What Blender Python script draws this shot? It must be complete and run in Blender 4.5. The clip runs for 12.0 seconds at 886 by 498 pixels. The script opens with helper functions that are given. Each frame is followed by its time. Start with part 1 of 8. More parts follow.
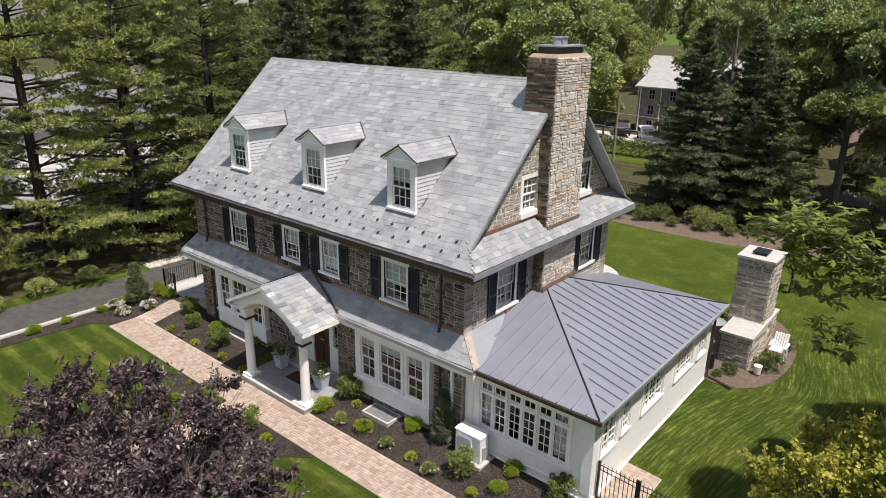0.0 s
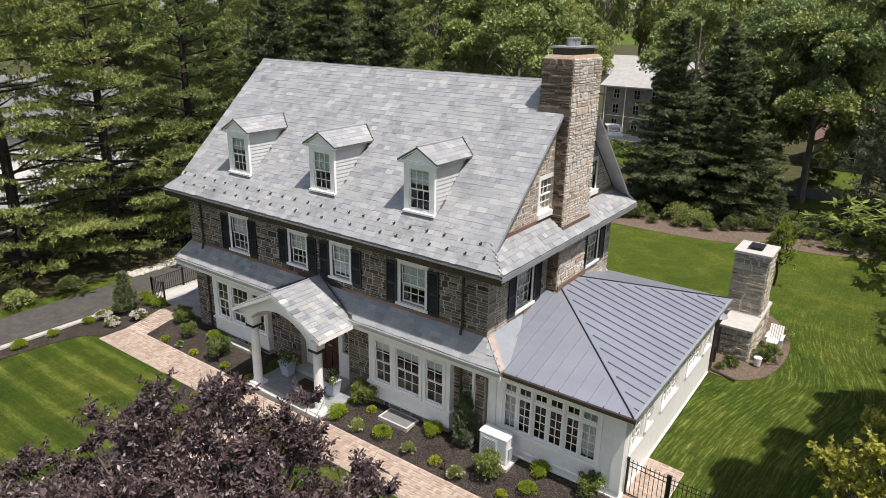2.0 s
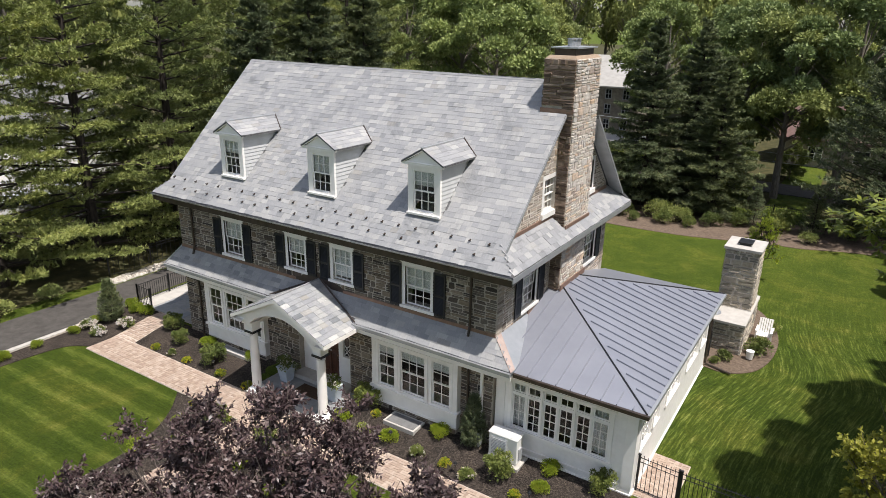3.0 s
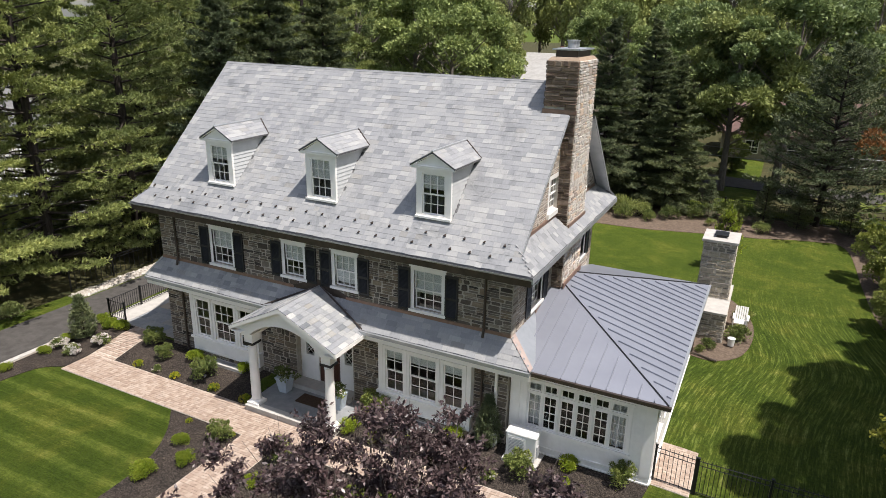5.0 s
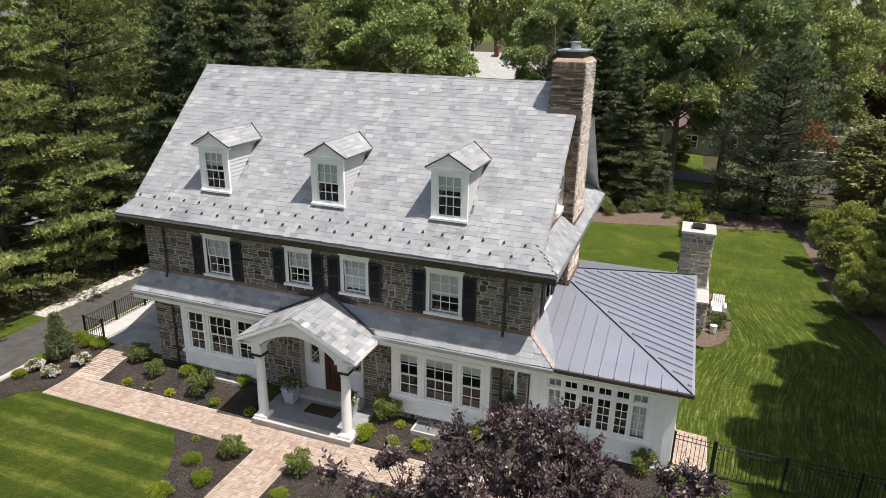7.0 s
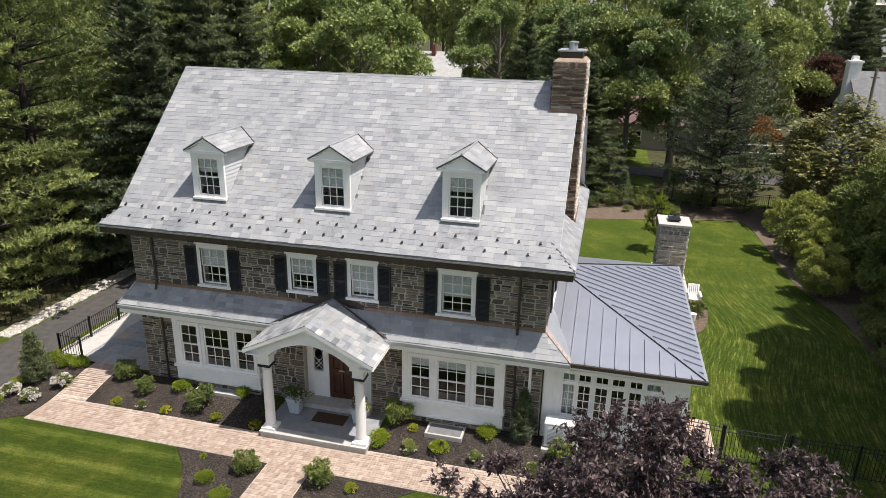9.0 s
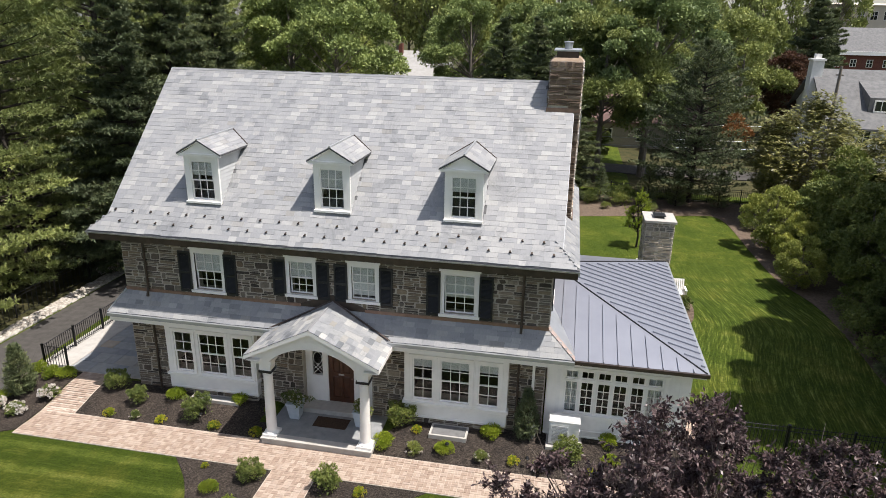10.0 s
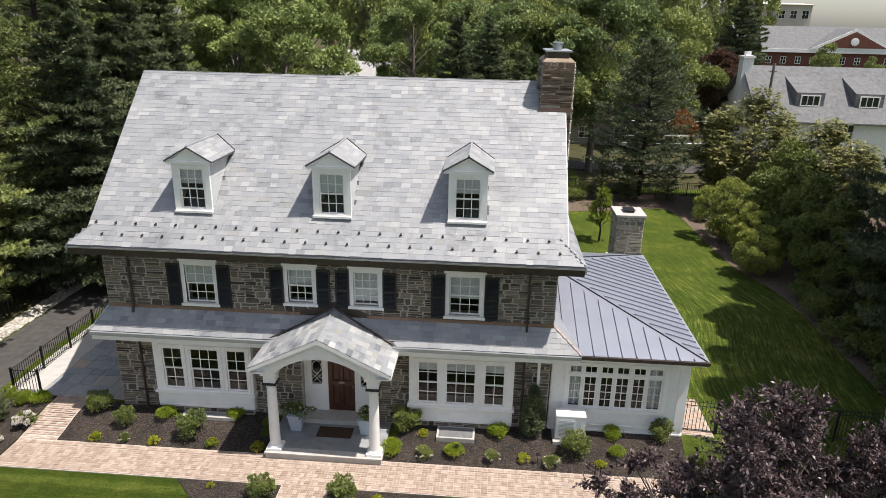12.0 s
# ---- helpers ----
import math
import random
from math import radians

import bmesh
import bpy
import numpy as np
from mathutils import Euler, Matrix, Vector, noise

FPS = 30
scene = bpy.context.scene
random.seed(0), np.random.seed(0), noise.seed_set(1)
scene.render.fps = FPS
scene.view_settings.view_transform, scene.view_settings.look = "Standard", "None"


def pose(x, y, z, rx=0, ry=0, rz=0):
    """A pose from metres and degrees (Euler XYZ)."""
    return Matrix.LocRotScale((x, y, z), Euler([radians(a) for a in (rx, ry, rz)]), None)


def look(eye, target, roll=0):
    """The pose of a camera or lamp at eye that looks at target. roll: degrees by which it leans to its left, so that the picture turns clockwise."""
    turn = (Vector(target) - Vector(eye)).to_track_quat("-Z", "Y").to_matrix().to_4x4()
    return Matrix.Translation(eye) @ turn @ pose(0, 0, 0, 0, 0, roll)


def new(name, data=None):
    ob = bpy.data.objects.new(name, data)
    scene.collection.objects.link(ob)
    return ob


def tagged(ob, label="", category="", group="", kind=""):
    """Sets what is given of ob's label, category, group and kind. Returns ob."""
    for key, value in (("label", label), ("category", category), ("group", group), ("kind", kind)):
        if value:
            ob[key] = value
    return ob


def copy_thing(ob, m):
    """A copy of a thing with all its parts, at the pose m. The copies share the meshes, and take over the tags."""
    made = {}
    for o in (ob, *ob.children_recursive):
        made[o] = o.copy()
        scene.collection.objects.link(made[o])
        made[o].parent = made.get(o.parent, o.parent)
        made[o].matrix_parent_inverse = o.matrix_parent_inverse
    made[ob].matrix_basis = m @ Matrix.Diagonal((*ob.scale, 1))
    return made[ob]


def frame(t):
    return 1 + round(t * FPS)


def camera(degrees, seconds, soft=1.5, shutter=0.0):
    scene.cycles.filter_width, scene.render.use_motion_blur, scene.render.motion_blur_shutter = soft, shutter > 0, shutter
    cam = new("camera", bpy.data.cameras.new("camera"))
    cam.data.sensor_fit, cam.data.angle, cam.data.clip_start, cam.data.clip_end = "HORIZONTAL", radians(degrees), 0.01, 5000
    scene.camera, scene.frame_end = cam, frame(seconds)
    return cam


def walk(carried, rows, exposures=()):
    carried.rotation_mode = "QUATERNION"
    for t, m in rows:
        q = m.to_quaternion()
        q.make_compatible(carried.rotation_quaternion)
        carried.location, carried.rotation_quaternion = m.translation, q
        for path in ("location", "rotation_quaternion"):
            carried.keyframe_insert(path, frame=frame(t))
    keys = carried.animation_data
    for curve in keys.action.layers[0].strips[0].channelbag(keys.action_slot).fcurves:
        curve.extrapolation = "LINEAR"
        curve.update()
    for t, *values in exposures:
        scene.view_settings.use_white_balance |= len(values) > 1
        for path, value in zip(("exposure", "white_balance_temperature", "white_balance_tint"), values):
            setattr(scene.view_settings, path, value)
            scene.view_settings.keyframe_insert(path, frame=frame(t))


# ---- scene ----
cam = camera(67.4, 12.0, soft=0.58)
PATH = [
    (0, (19.022, -14.912, 13.675), (17.818, -13.455, 13.02), 1.0),
    (0.5, (18.666, -15.141, 13.655), (17.473, -13.675, 13.001), 1.0),
    (1, (18.243, -15.436, 13.657), (17.074, -13.951, 13.003), 1.1),
    (1.5, (17.829, -15.731, 13.687), (16.688, -14.225, 13.031), 1.1),
    (2, (17.304, -16.07, 13.69), (16.207, -14.531, 13.036), 1.1),
    (2.5, (16.785, -16.358, 13.694), (15.73, -14.79, 13.04), 1.1),
    (3, (16.204, -16.702, 13.709), (15.191, -15.107, 13.055), 1.1),
    (3.5, (15.697, -17.002, 13.729), (14.723, -15.383, 13.075), 1.1),
    (5.5, (13.32, -18.166, 13.807), (12.534, -16.448, 13.151), 1.2),
    (6, (12.649, -18.462, 13.813), (11.912, -16.722, 13.157), 1.2),
    (6.5, (12.055, -18.703, 13.828), (11.363, -16.945, 13.171), 1.2),
    (7, (11.407, -18.957, 13.837), (10.766, -17.18, 13.182), 1.2),
    (9, (8.9, -19.683, 13.858), (8.456, -17.846, 13.203), 1.2),
    (9.5, (8.339, -19.789, 13.875), (7.943, -17.942, 13.219), 1.2),
    (10, (7.689, -19.883, 13.872), (7.349, -18.025, 13.216), 1.2),
    (10.5, (7.113, -19.95, 13.88), (6.822, -18.083, 13.225), 1.3),
    (11, (6.486, -19.996, 13.897), (6.25, -18.121, 13.242), 1.3),
    (11.5, (5.934, -20.046, 13.906), (5.748, -18.166, 13.25), 1.2),
    (12, (5.275, -20.105, 13.923), (5.145, -18.22, 13.266), 1.2),
]
walk(cam, [(t, look(eye, target, roll)) for t, eye, target, roll in PATH], exposures=[(0.0, 0.40, 6500, 13), (2.0, 0.42, 6500, 13), (5.5, 0.48, 6500, 13), (7.0, 0.50, 6500, 13), (12.0, 0.51, 6500, 13)])

# ---- world and sun ----
SUN_DIR = Vector((0.40, -0.075, 1.0)).normalized()
world = bpy.data.worlds.new("sky")
scene.world = world
world.use_nodes = True
wn = world.node_tree.nodes
sky = wn.new("ShaderNodeTexSky")
sky.sky_type, sky.sun_disc = "NISHITA", False
sky.sun_elevation = math.asin(SUN_DIR.z)
sky.sun_rotation = math.atan2(SUN_DIR.x, SUN_DIR.y)
sky.air_density, sky.dust_density, sky.ozone_density = 1.0, 1.5, 1.0
haze = wn.new("ShaderNodeHueSaturation")        # thin high cloud takes most of the blue out of the sky
haze.inputs["Saturation"].default_value = 0.72
world.node_tree.links.new(sky.outputs["Color"], haze.inputs["Color"])
world.node_tree.links.new(haze.outputs["Color"], wn["Background"].inputs["Color"])
wn["Background"].inputs["Strength"].default_value = 0.116
sun_data = bpy.data.lights.new("sun", "SUN")
sun_data.energy, sun_data.angle, sun_data.color = 4.7, radians(0.55), (1.0, 0.955, 0.885)
sun = new("sun", sun_data)
sun.matrix_basis = look((30, -4, 70), Vector((30, -4, 70)) - SUN_DIR)


# ---- materials ----
class Nodes:
    """A small builder for node materials."""

    def __init__(self, name, rough=0.8, spec=0.4, metal=0.0):
        self.mat = bpy.data.materials.new(name)
        self.mat.use_nodes = True
        self.t = self.mat.node_tree
        self.b = self.t.nodes["Principled BSDF"]
        self.b.inputs["Roughness"].default_value = rough
        self.b.inputs["Specular IOR Level"].default_value = spec
        self.b.inputs["Metallic"].default_value = metal

    def n(self, kind, **sets):
        node = self.t.nodes.new("ShaderNode" + kind)
        for k, v in sets.items():
            if k == "op":
                node.operation = v
            elif k == "blend":
                node.data_type, node.blend_type = "RGBA", v
        return node

    def link(self, a, b):
        self.t.links.new(a, b)

    def coords(self, scale=(1, 1, 1), rot=(0, 0, 0)):
        g, m = self.n("NewGeometry"), self.n("Mapping")
        m.inputs["Scale"].default_value, m.inputs["Rotation"].default_value = scale, rot
        self.link(g.outputs["Position"], m.inputs["Vector"])
        return m.outputs["Vector"]

    def noise(self, scale, detail=4.0, rough=0.6, vec=None, distort=0.0):
        x = self.n("TexNoise")
        x.inputs["Scale"].default_value, x.inputs["Detail"].default_value = scale, detail
        x.inputs["Roughness"].default_value, x.inputs["Distortion"].default_value = rough, distort
        self.link(vec or self.coords(), x.inputs["Vector"])
        return x.outputs["Fac"]

    def ramp(self, fac, stops):
        r = self.n("ValToRGB")
        e = r.color_ramp.elements
        while len(e) < len(stops):
            e.new(0.5)
        for el, (p, c) in zip(e, stops):
            el.position, el.color = p, (*c, 1) if len(c) == 3 else c
        self.link(fac, r.inputs["Fac"])
        return r.outputs["Color"]

    def rnd(self):
        """One random number for each piece, whether an object of its own or an island of a joined mesh."""
        o, g = self.n("ObjectInfo"), self.n("NewGeometry")
        a, f = self.n("Math", op="ADD"), self.n("Math", op="FRACT")
        self.link(o.outputs["Random"], a.inputs[0])
        self.link(g.outputs["Random Per Island"], a.inputs[1])
        self.link(a.outputs[0], f.inputs[0])
        return f.outputs[0]

    def mix(self, a, b, fac, blend="MIX"):
        m = self.n("Mix", blend=blend)
        for sock, v in ((m.inputs[0], fac), (m.inputs[6], a), (m.inputs[7], b)):
            if isinstance(v, (int, float)):
                sock.default_value = v
            elif isinstance(v, tuple):
                sock.default_value = (*v, 1)
            else:
                self.link(v, sock)
        return m.outputs[2]

    def maprange(self, fac, a, b, lo=0.0, hi=1.0):
        m = self.n("MapRange")
        for k, v in (("From Min", a), ("From Max", b), ("To Min", lo), ("To Max", hi)):
            m.inputs[k].default_value = v
        self.link(fac, m.inputs["Value"])
        return m.outputs["Result"]

    def bump(self, height, strength=0.4, distance=0.01):
        x = self.n("Bump")
        x.inputs["Strength"].default_value, x.inputs["Distance"].default_value = strength, distance
        self.link(height, x.inputs["Height"])
        self.link(x.outputs["Normal"], self.b.inputs["Normal"])

    def color(self, c):
        if isinstance(c, tuple):
            self.b.inputs["Base Color"].default_value = (*c, 1)
        else:
            self.link(c, self.b.inputs["Base Color"])
        return self.mat


def mat_plain(name, a, b, scale=6.0, rough=0.6, spec=0.4, metal=0.0, bump=0.15, dist=0.004):
    k = Nodes(name, rough, spec, metal)
    f = k.noise(scale, 5)
    k.bump(k.noise(scale * 9, 3), bump, dist)
    return k.color(k.ramp(f, [(0.3, a), (0.7, b)]))


def mat_slate(name="slate", contrast=1.0):
    """Weathered slate: each piece has its own grey; broad stains run over several courses."""
    k = Nodes(name, 0.55, 0.5)
    tone = lambda c: tuple(0.312 + (v - 0.312) * contrast for v in c)
    base = k.ramp(k.rnd(), [(0.0, tone((0.215, 0.222, 0.228))), (0.10, tone((0.265, 0.272, 0.280))), (0.35, tone((0.300, 0.305, 0.310))), (0.62, tone((0.318, 0.322, 0.322))),
                            (0.82, tone((0.352, 0.351, 0.344))), (0.94, tone((0.42, 0.417, 0.405))), (1.0, tone((0.275, 0.268, 0.250)))])
    blotch = k.ramp(k.noise(0.9, 7, 0.78, distort=0.8), [(0.36, (0.72, 0.73, 0.74)), (0.47, (0.95, 0.955, 0.96)), (0.60, (1.0, 1.0, 1.0)), (0.74, (1.13, 1.125, 1.11))])
    grain = k.ramp(k.noise(24, 6, 0.75, vec=k.coords((1, 0.35, 0.35))), [(0.25, (0.78, 0.78, 0.79)), (0.75, (1.03, 1.03, 1.03))])
    k.bump(k.noise(60, 4), 0.35, 0.004)
    return k.color(k.mix(k.mix(base, blotch, 1.0, "MULTIPLY"), grain, 0.8, "MULTIPLY"))


def mat_stone(name, tones):
    k = Nodes(name, 0.88, 0.3)
    base = k.ramp(k.rnd(), tones)
    g = k.ramp(k.noise(9, 6, 0.7), [(0.25, (0.55, 0.54, 0.52)), (0.75, (1.1, 1.08, 1.05))])
    fine = k.noise(38, 5, 0.7)
    k.bump(fine, 0.8, 0.02)
    return k.color(k.mix(base, g, 1.0, "MULTIPLY"))


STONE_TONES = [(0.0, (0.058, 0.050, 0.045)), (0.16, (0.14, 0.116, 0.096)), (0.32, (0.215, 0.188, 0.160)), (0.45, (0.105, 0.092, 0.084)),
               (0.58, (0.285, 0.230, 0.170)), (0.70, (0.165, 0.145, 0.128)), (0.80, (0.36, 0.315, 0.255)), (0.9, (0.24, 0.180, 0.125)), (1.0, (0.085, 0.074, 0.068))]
# Pale tones put the sunlight of the chimney's right face into its stones.
SUNLIT_CHIMNEY_TONES = [(0.0, (0.46, 0.385, 0.33)), (0.15, (0.66, 0.595, 0.535)), (0.35, (0.76, 0.715, 0.665)), (0.5, (0.72, 0.545, 0.40)),
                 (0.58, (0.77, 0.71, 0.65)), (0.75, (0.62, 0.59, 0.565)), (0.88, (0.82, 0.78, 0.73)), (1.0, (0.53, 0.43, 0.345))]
# The house's rubble toned paler, with the sun on the gable end painted in.
SUNLIT_GABLE_TONES = [(0.0, (0.20, 0.165, 0.14)), (0.2, (0.40, 0.345, 0.295)), (0.45, (0.53, 0.475, 0.415)), (0.6, (0.46, 0.36, 0.27)), (0.8, (0.60, 0.55, 0.49)), (1.0, (0.27, 0.235, 0.21))]
# Dark tones put the shade of the chimney's front into its ledge stones.
SHADED_LEDGE_TONES = [(0.0, (0.085, 0.060, 0.047)), (0.25, (0.18, 0.13, 0.10)), (0.5, (0.26, 0.195, 0.15)), (0.75, (0.31, 0.26, 0.215)), (1.0, (0.14, 0.098, 0.078))]
FIRE_TONES = [(0.0, (0.24, 0.23, 0.21)), (0.3, (0.38, 0.35, 0.30)), (0.6, (0.52, 0.46, 0.37)), (0.85, (0.60, 0.55, 0.46)), (1.0, (0.31, 0.29, 0.265))]


def mat_leaf(name, stops, trans=0.35, rough=0.55, clump=0.35, tufts=2.6, own_share=0.4):
    """Leaves: colour varied leaf by leaf and clump by clump, light passing through in part."""
    k = Nodes(name, rough, 0.22)
    tuft = k.maprange(k.noise(tufts, 2, 0.6), 0.30, 0.70)
    both = k.n("Mix")
    both.inputs[0].default_value = own_share
    k.link(tuft, both.inputs[2])
    k.link(k.rnd(), both.inputs[3])
    c = k.ramp(both.outputs[0], stops)
    patch = k.ramp(k.noise(clump, 3), [(0.3, (0.72, 0.76, 0.74)), (0.7, (1.15, 1.12, 1.04))])
    c = k.mix(c, patch, 1.0, "MULTIPLY")
    own = k.n("ObjectInfo")
    c = k.mix(c, k.ramp(own.outputs["Random"], [(0.0, (0.70, 0.76, 0.78)), (0.5, (0.97, 1.0, 0.97)), (1.0, (1.10, 1.10, 0.95))]), 0.8, "MULTIPLY")
    k.color(c)
    tr, mx = k.n("BsdfTranslucent"), k.n("MixShader")
    k.link(c, tr.inputs["Color"])
    mx.inputs["Fac"].default_value = trans
    k.link(k.b.outputs[0], mx.inputs[1])
    k.link(tr.outputs[0], mx.inputs[2])
    k.link(mx.outputs[0], k.t.nodes["Material Output"].inputs["Surface"])
    return k.mat


def mat_bark(name, a, b):
    k = Nodes(name, 0.95, 0.2)
    f = k.noise(14, 5, 0.7, k.coords((1, 1, 0.18)))
    k.bump(f, 0.9, 0.03)
    return k.color(k.ramp(f, [(0.3, a), (0.7, b)]))


def mat_lawn():
    """Mown grass: straight mower bands before the house, rings round the terrace bed beside it, broken clippings and flecks over all."""
    k = Nodes("lawn_grass", 0.9, 0.15)
    fine = k.ramp(k.noise(14, 6, 0.8), [(0.28, (0.42, 0.46, 0.34)), (0.72, (1.45, 1.40, 1.35))])
    broad = k.ramp(k.noise(0.45, 5, 0.68, distort=0.6), [(0.3, (0.048, 0.080, 0.008)), (0.52, (0.074, 0.106, 0.012)), (0.75, (0.140, 0.155, 0.024))])
    g, sep = k.n("NewGeometry"), k.n("SeparateXYZ")
    k.link(g.outputs["Position"], sep.inputs[0])
    # mower lines beside the house run along it and swing out round the fireplace bed
    u, v, swing, line = (k.n("Math", op=o) for o in ("MULTIPLY_ADD", "MULTIPLY_ADD", "DIVIDE", "SUBTRACT"))
    k.link(sep.outputs["Y"], u.inputs[0])
    u.inputs[1].default_value, u.inputs[2].default_value = 0.25, -2.75
    k.link(u.outputs[0], v.inputs[0])
    k.link(u.outputs[0], v.inputs[1])
    v.inputs[2].default_value = 1.0
    swing.inputs[0].default_value = 1.7
    k.link(v.outputs[0], swing.inputs[1])
    k.link(sep.outputs["X"], line.inputs[0])
    k.link(swing.outputs[0], line.inputs[1])
    both = k.n("Math", op="MULTIPLY")
    k.link(k.maprange(sep.outputs["X"], 9.0, 11.5), both.inputs[0])
    k.link(k.maprange(sep.outputs["Y"], -1.2, 0.2), both.inputs[1])
    mask = both.outputs[0]
    across, along = k.n("Mix"), k.n("Mix")
    for node, a, b in ((across, sep.outputs["Y"], line.outputs[0]), (along, sep.outputs["X"], sep.outputs["Y"])):
        k.link(mask, node.inputs[0])
        k.link(a, node.inputs[2])
        k.link(b, node.inputs[3])
    comb = k.n("CombineXYZ")
    wave, bent = k.noise(0.9, 3, 0.6), k.n("Math", op="MULTIPLY_ADD")
    k.link(wave, bent.inputs[0])
    bent.inputs[1].default_value = 0.12
    k.link(across.outputs[0], bent.inputs[2])
    k.link(bent.outputs[0], comb.inputs[0])
    k.link(along.outputs[0], comb.inputs[1])
    stretch = k.n("Mapping")
    stretch.inputs["Scale"].default_value = (2.7, 0.19, 1.0)
    k.link(comb.outputs[0], stretch.inputs["Vector"])
    wob, add = k.noise(0.6, 4, 0.7), k.n("Math", op="MULTIPLY_ADD")
    k.link(wob, add.inputs[0])
    add.inputs[1].default_value = 0.45
    k.link(across.outputs[0], add.inputs[2])
    fr, band = k.n("Math", op="MULTIPLY_ADD"), k.n("Math", op="SINE")
    fr.inputs[2].default_value = 3.1
    k.link(add.outputs[0], fr.inputs[0])
    fr.inputs[1].default_value = 5.6
    k.link(fr.outputs[0], band.inputs[0])
    stripe = k.ramp(k.maprange(band.outputs[0], -1, 1), [(0.45, (0.56, 0.63, 0.45)), (0.74, (0.82, 0.86, 0.76)), (0.93, (1.55, 1.40, 1.9))])
    clip = k.ramp(k.noise(4.2, 6, 0.72, stretch.outputs["Vector"], 0.1), [(0.40, (0.62, 0.69, 0.56)), (0.52, (0.95, 0.98, 0.9)), (0.63, (2.25, 2.0, 3.4))])
    flecks = k.ramp(k.noise(6.5, 6, 0.85, distort=0.3), [(0.40, (0.76, 0.80, 0.74)), (0.66, (1.42, 1.32, 1.5))])
    k.bump(k.noise(40, 5, 0.85), 1.0, 0.07)
    c = k.mix(k.mix(broad, fine, 0.9, "MULTIPLY"), stripe, k.maprange(sep.outputs["Y"], -4.0, 1.0, 0.62, 0.0), "MULTIPLY")
    fade = k.n("Math", op="MULTIPLY")
    k.link(k.maprange(mask, 0, 1, 0.3, 1.0), fade.inputs[0])
    k.link(k.maprange(sep.outputs["Y"], 14.0, 20.0, 1.0, 0.2), fade.inputs[1])
    c = k.mix(c, clip, fade.outputs[0], "MULTIPLY")
    wheel, tone = k.n("Math", op="MULTIPLY_ADD"), k.n("Math", op="SINE")
    k.link(line.outputs[0], wheel.inputs[0])
    k.link(k.maprange(wave, 0, 1, -0.8, 0.8), wheel.inputs[2])
    wheel.inputs[1].default_value = 9.5
    k.link(wheel.outputs[0], tone.inputs[0])
    pale = k.ramp(k.maprange(tone.outputs[0], -1, 1), [(0.66, (0.92, 0.93, 0.90)), (0.98, (1.7, 1.55, 2.3))])
    some = k.n("Math", op="MULTIPLY")
    k.link(fade.outputs[0], some.inputs[0])
    k.link(k.maprange(k.noise(0.9, 6, 0.85), 0.42, 0.62, 0.0, 0.8), some.inputs[1])
    c = k.mix(c, pale, some.outputs[0], "MULTIPLY")
    return k.color(k.mix(c, flecks, 0.8, "MULTIPLY"))


def mat_brick():
    k = Nodes("brick_paver", 0.85, 0.3)
    base = k.ramp(k.rnd(), [(0.0, (0.315, 0.235, 0.185)), (0.3, (0.37, 0.285, 0.228)), (0.6, (0.415, 0.328, 0.265)), (0.85, (0.46, 0.375, 0.31)), (1.0, (0.345, 0.27, 0.222))])
    g = k.ramp(k.noise(7, 5, 0.7), [(0.25, (0.75, 0.74, 0.72)), (0.75, (1.08, 1.07, 1.06))])
    k.bump(k.noise(70, 4), 0.5, 0.006)
    return k.color(k.mix(base, g, 0.9, "MULTIPLY"))


def mat_mulch():
    k = Nodes("bark_mulch", 0.95, 0.15)
    v = k.n("TexVoronoi")
    v.inputs["Scale"].default_value = 26
    k.link(k.coords((1, 1.6, 1)), v.inputs["Vector"])
    c = k.ramp(v.outputs["Color"], [(0.2, (0.026, 0.022, 0.019)), (0.6, (0.060, 0.050, 0.043)), (0.9, (0.11, 0.091, 0.076))])
    p = k.ramp(k.noise(1.2, 4), [(0.35, (0.75, 0.75, 0.75)), (0.7, (1.2, 1.15, 1.1))])
    k.bump(v.outputs["Distance"], 0.9, 0.04)
    return k.color(k.mix(c, p, 1.0, "MULTIPLY"))


def mat_glass():
    k = Nodes("window_glass", 0.02, 0.5)
    k.b.inputs["Transmission Weight"].default_value = 1.0
    k.b.inputs["IOR"].default_value = 1.3
    return k.color((0.9, 0.93, 0.93))


def mat_patio():
    k = Nodes("flagstone", 0.75, 0.35)
    base = k.ramp(k.rnd(), [(0.0, (0.24, 0.255, 0.27)), (0.5, (0.30, 0.31, 0.315)), (0.9, (0.36, 0.355, 0.335)), (1.0, (0.42, 0.35, 0.27))])
    g = k.ramp(k.noise(5, 5), [(0.3, (0.85, 0.85, 0.85)), (0.7, (1.05, 1.05, 1.05))])
    k.bump(k.noise(40, 4), 0.4, 0.006)
    return k.color(k.mix(base, g, 1.0, "MULTIPLY"))


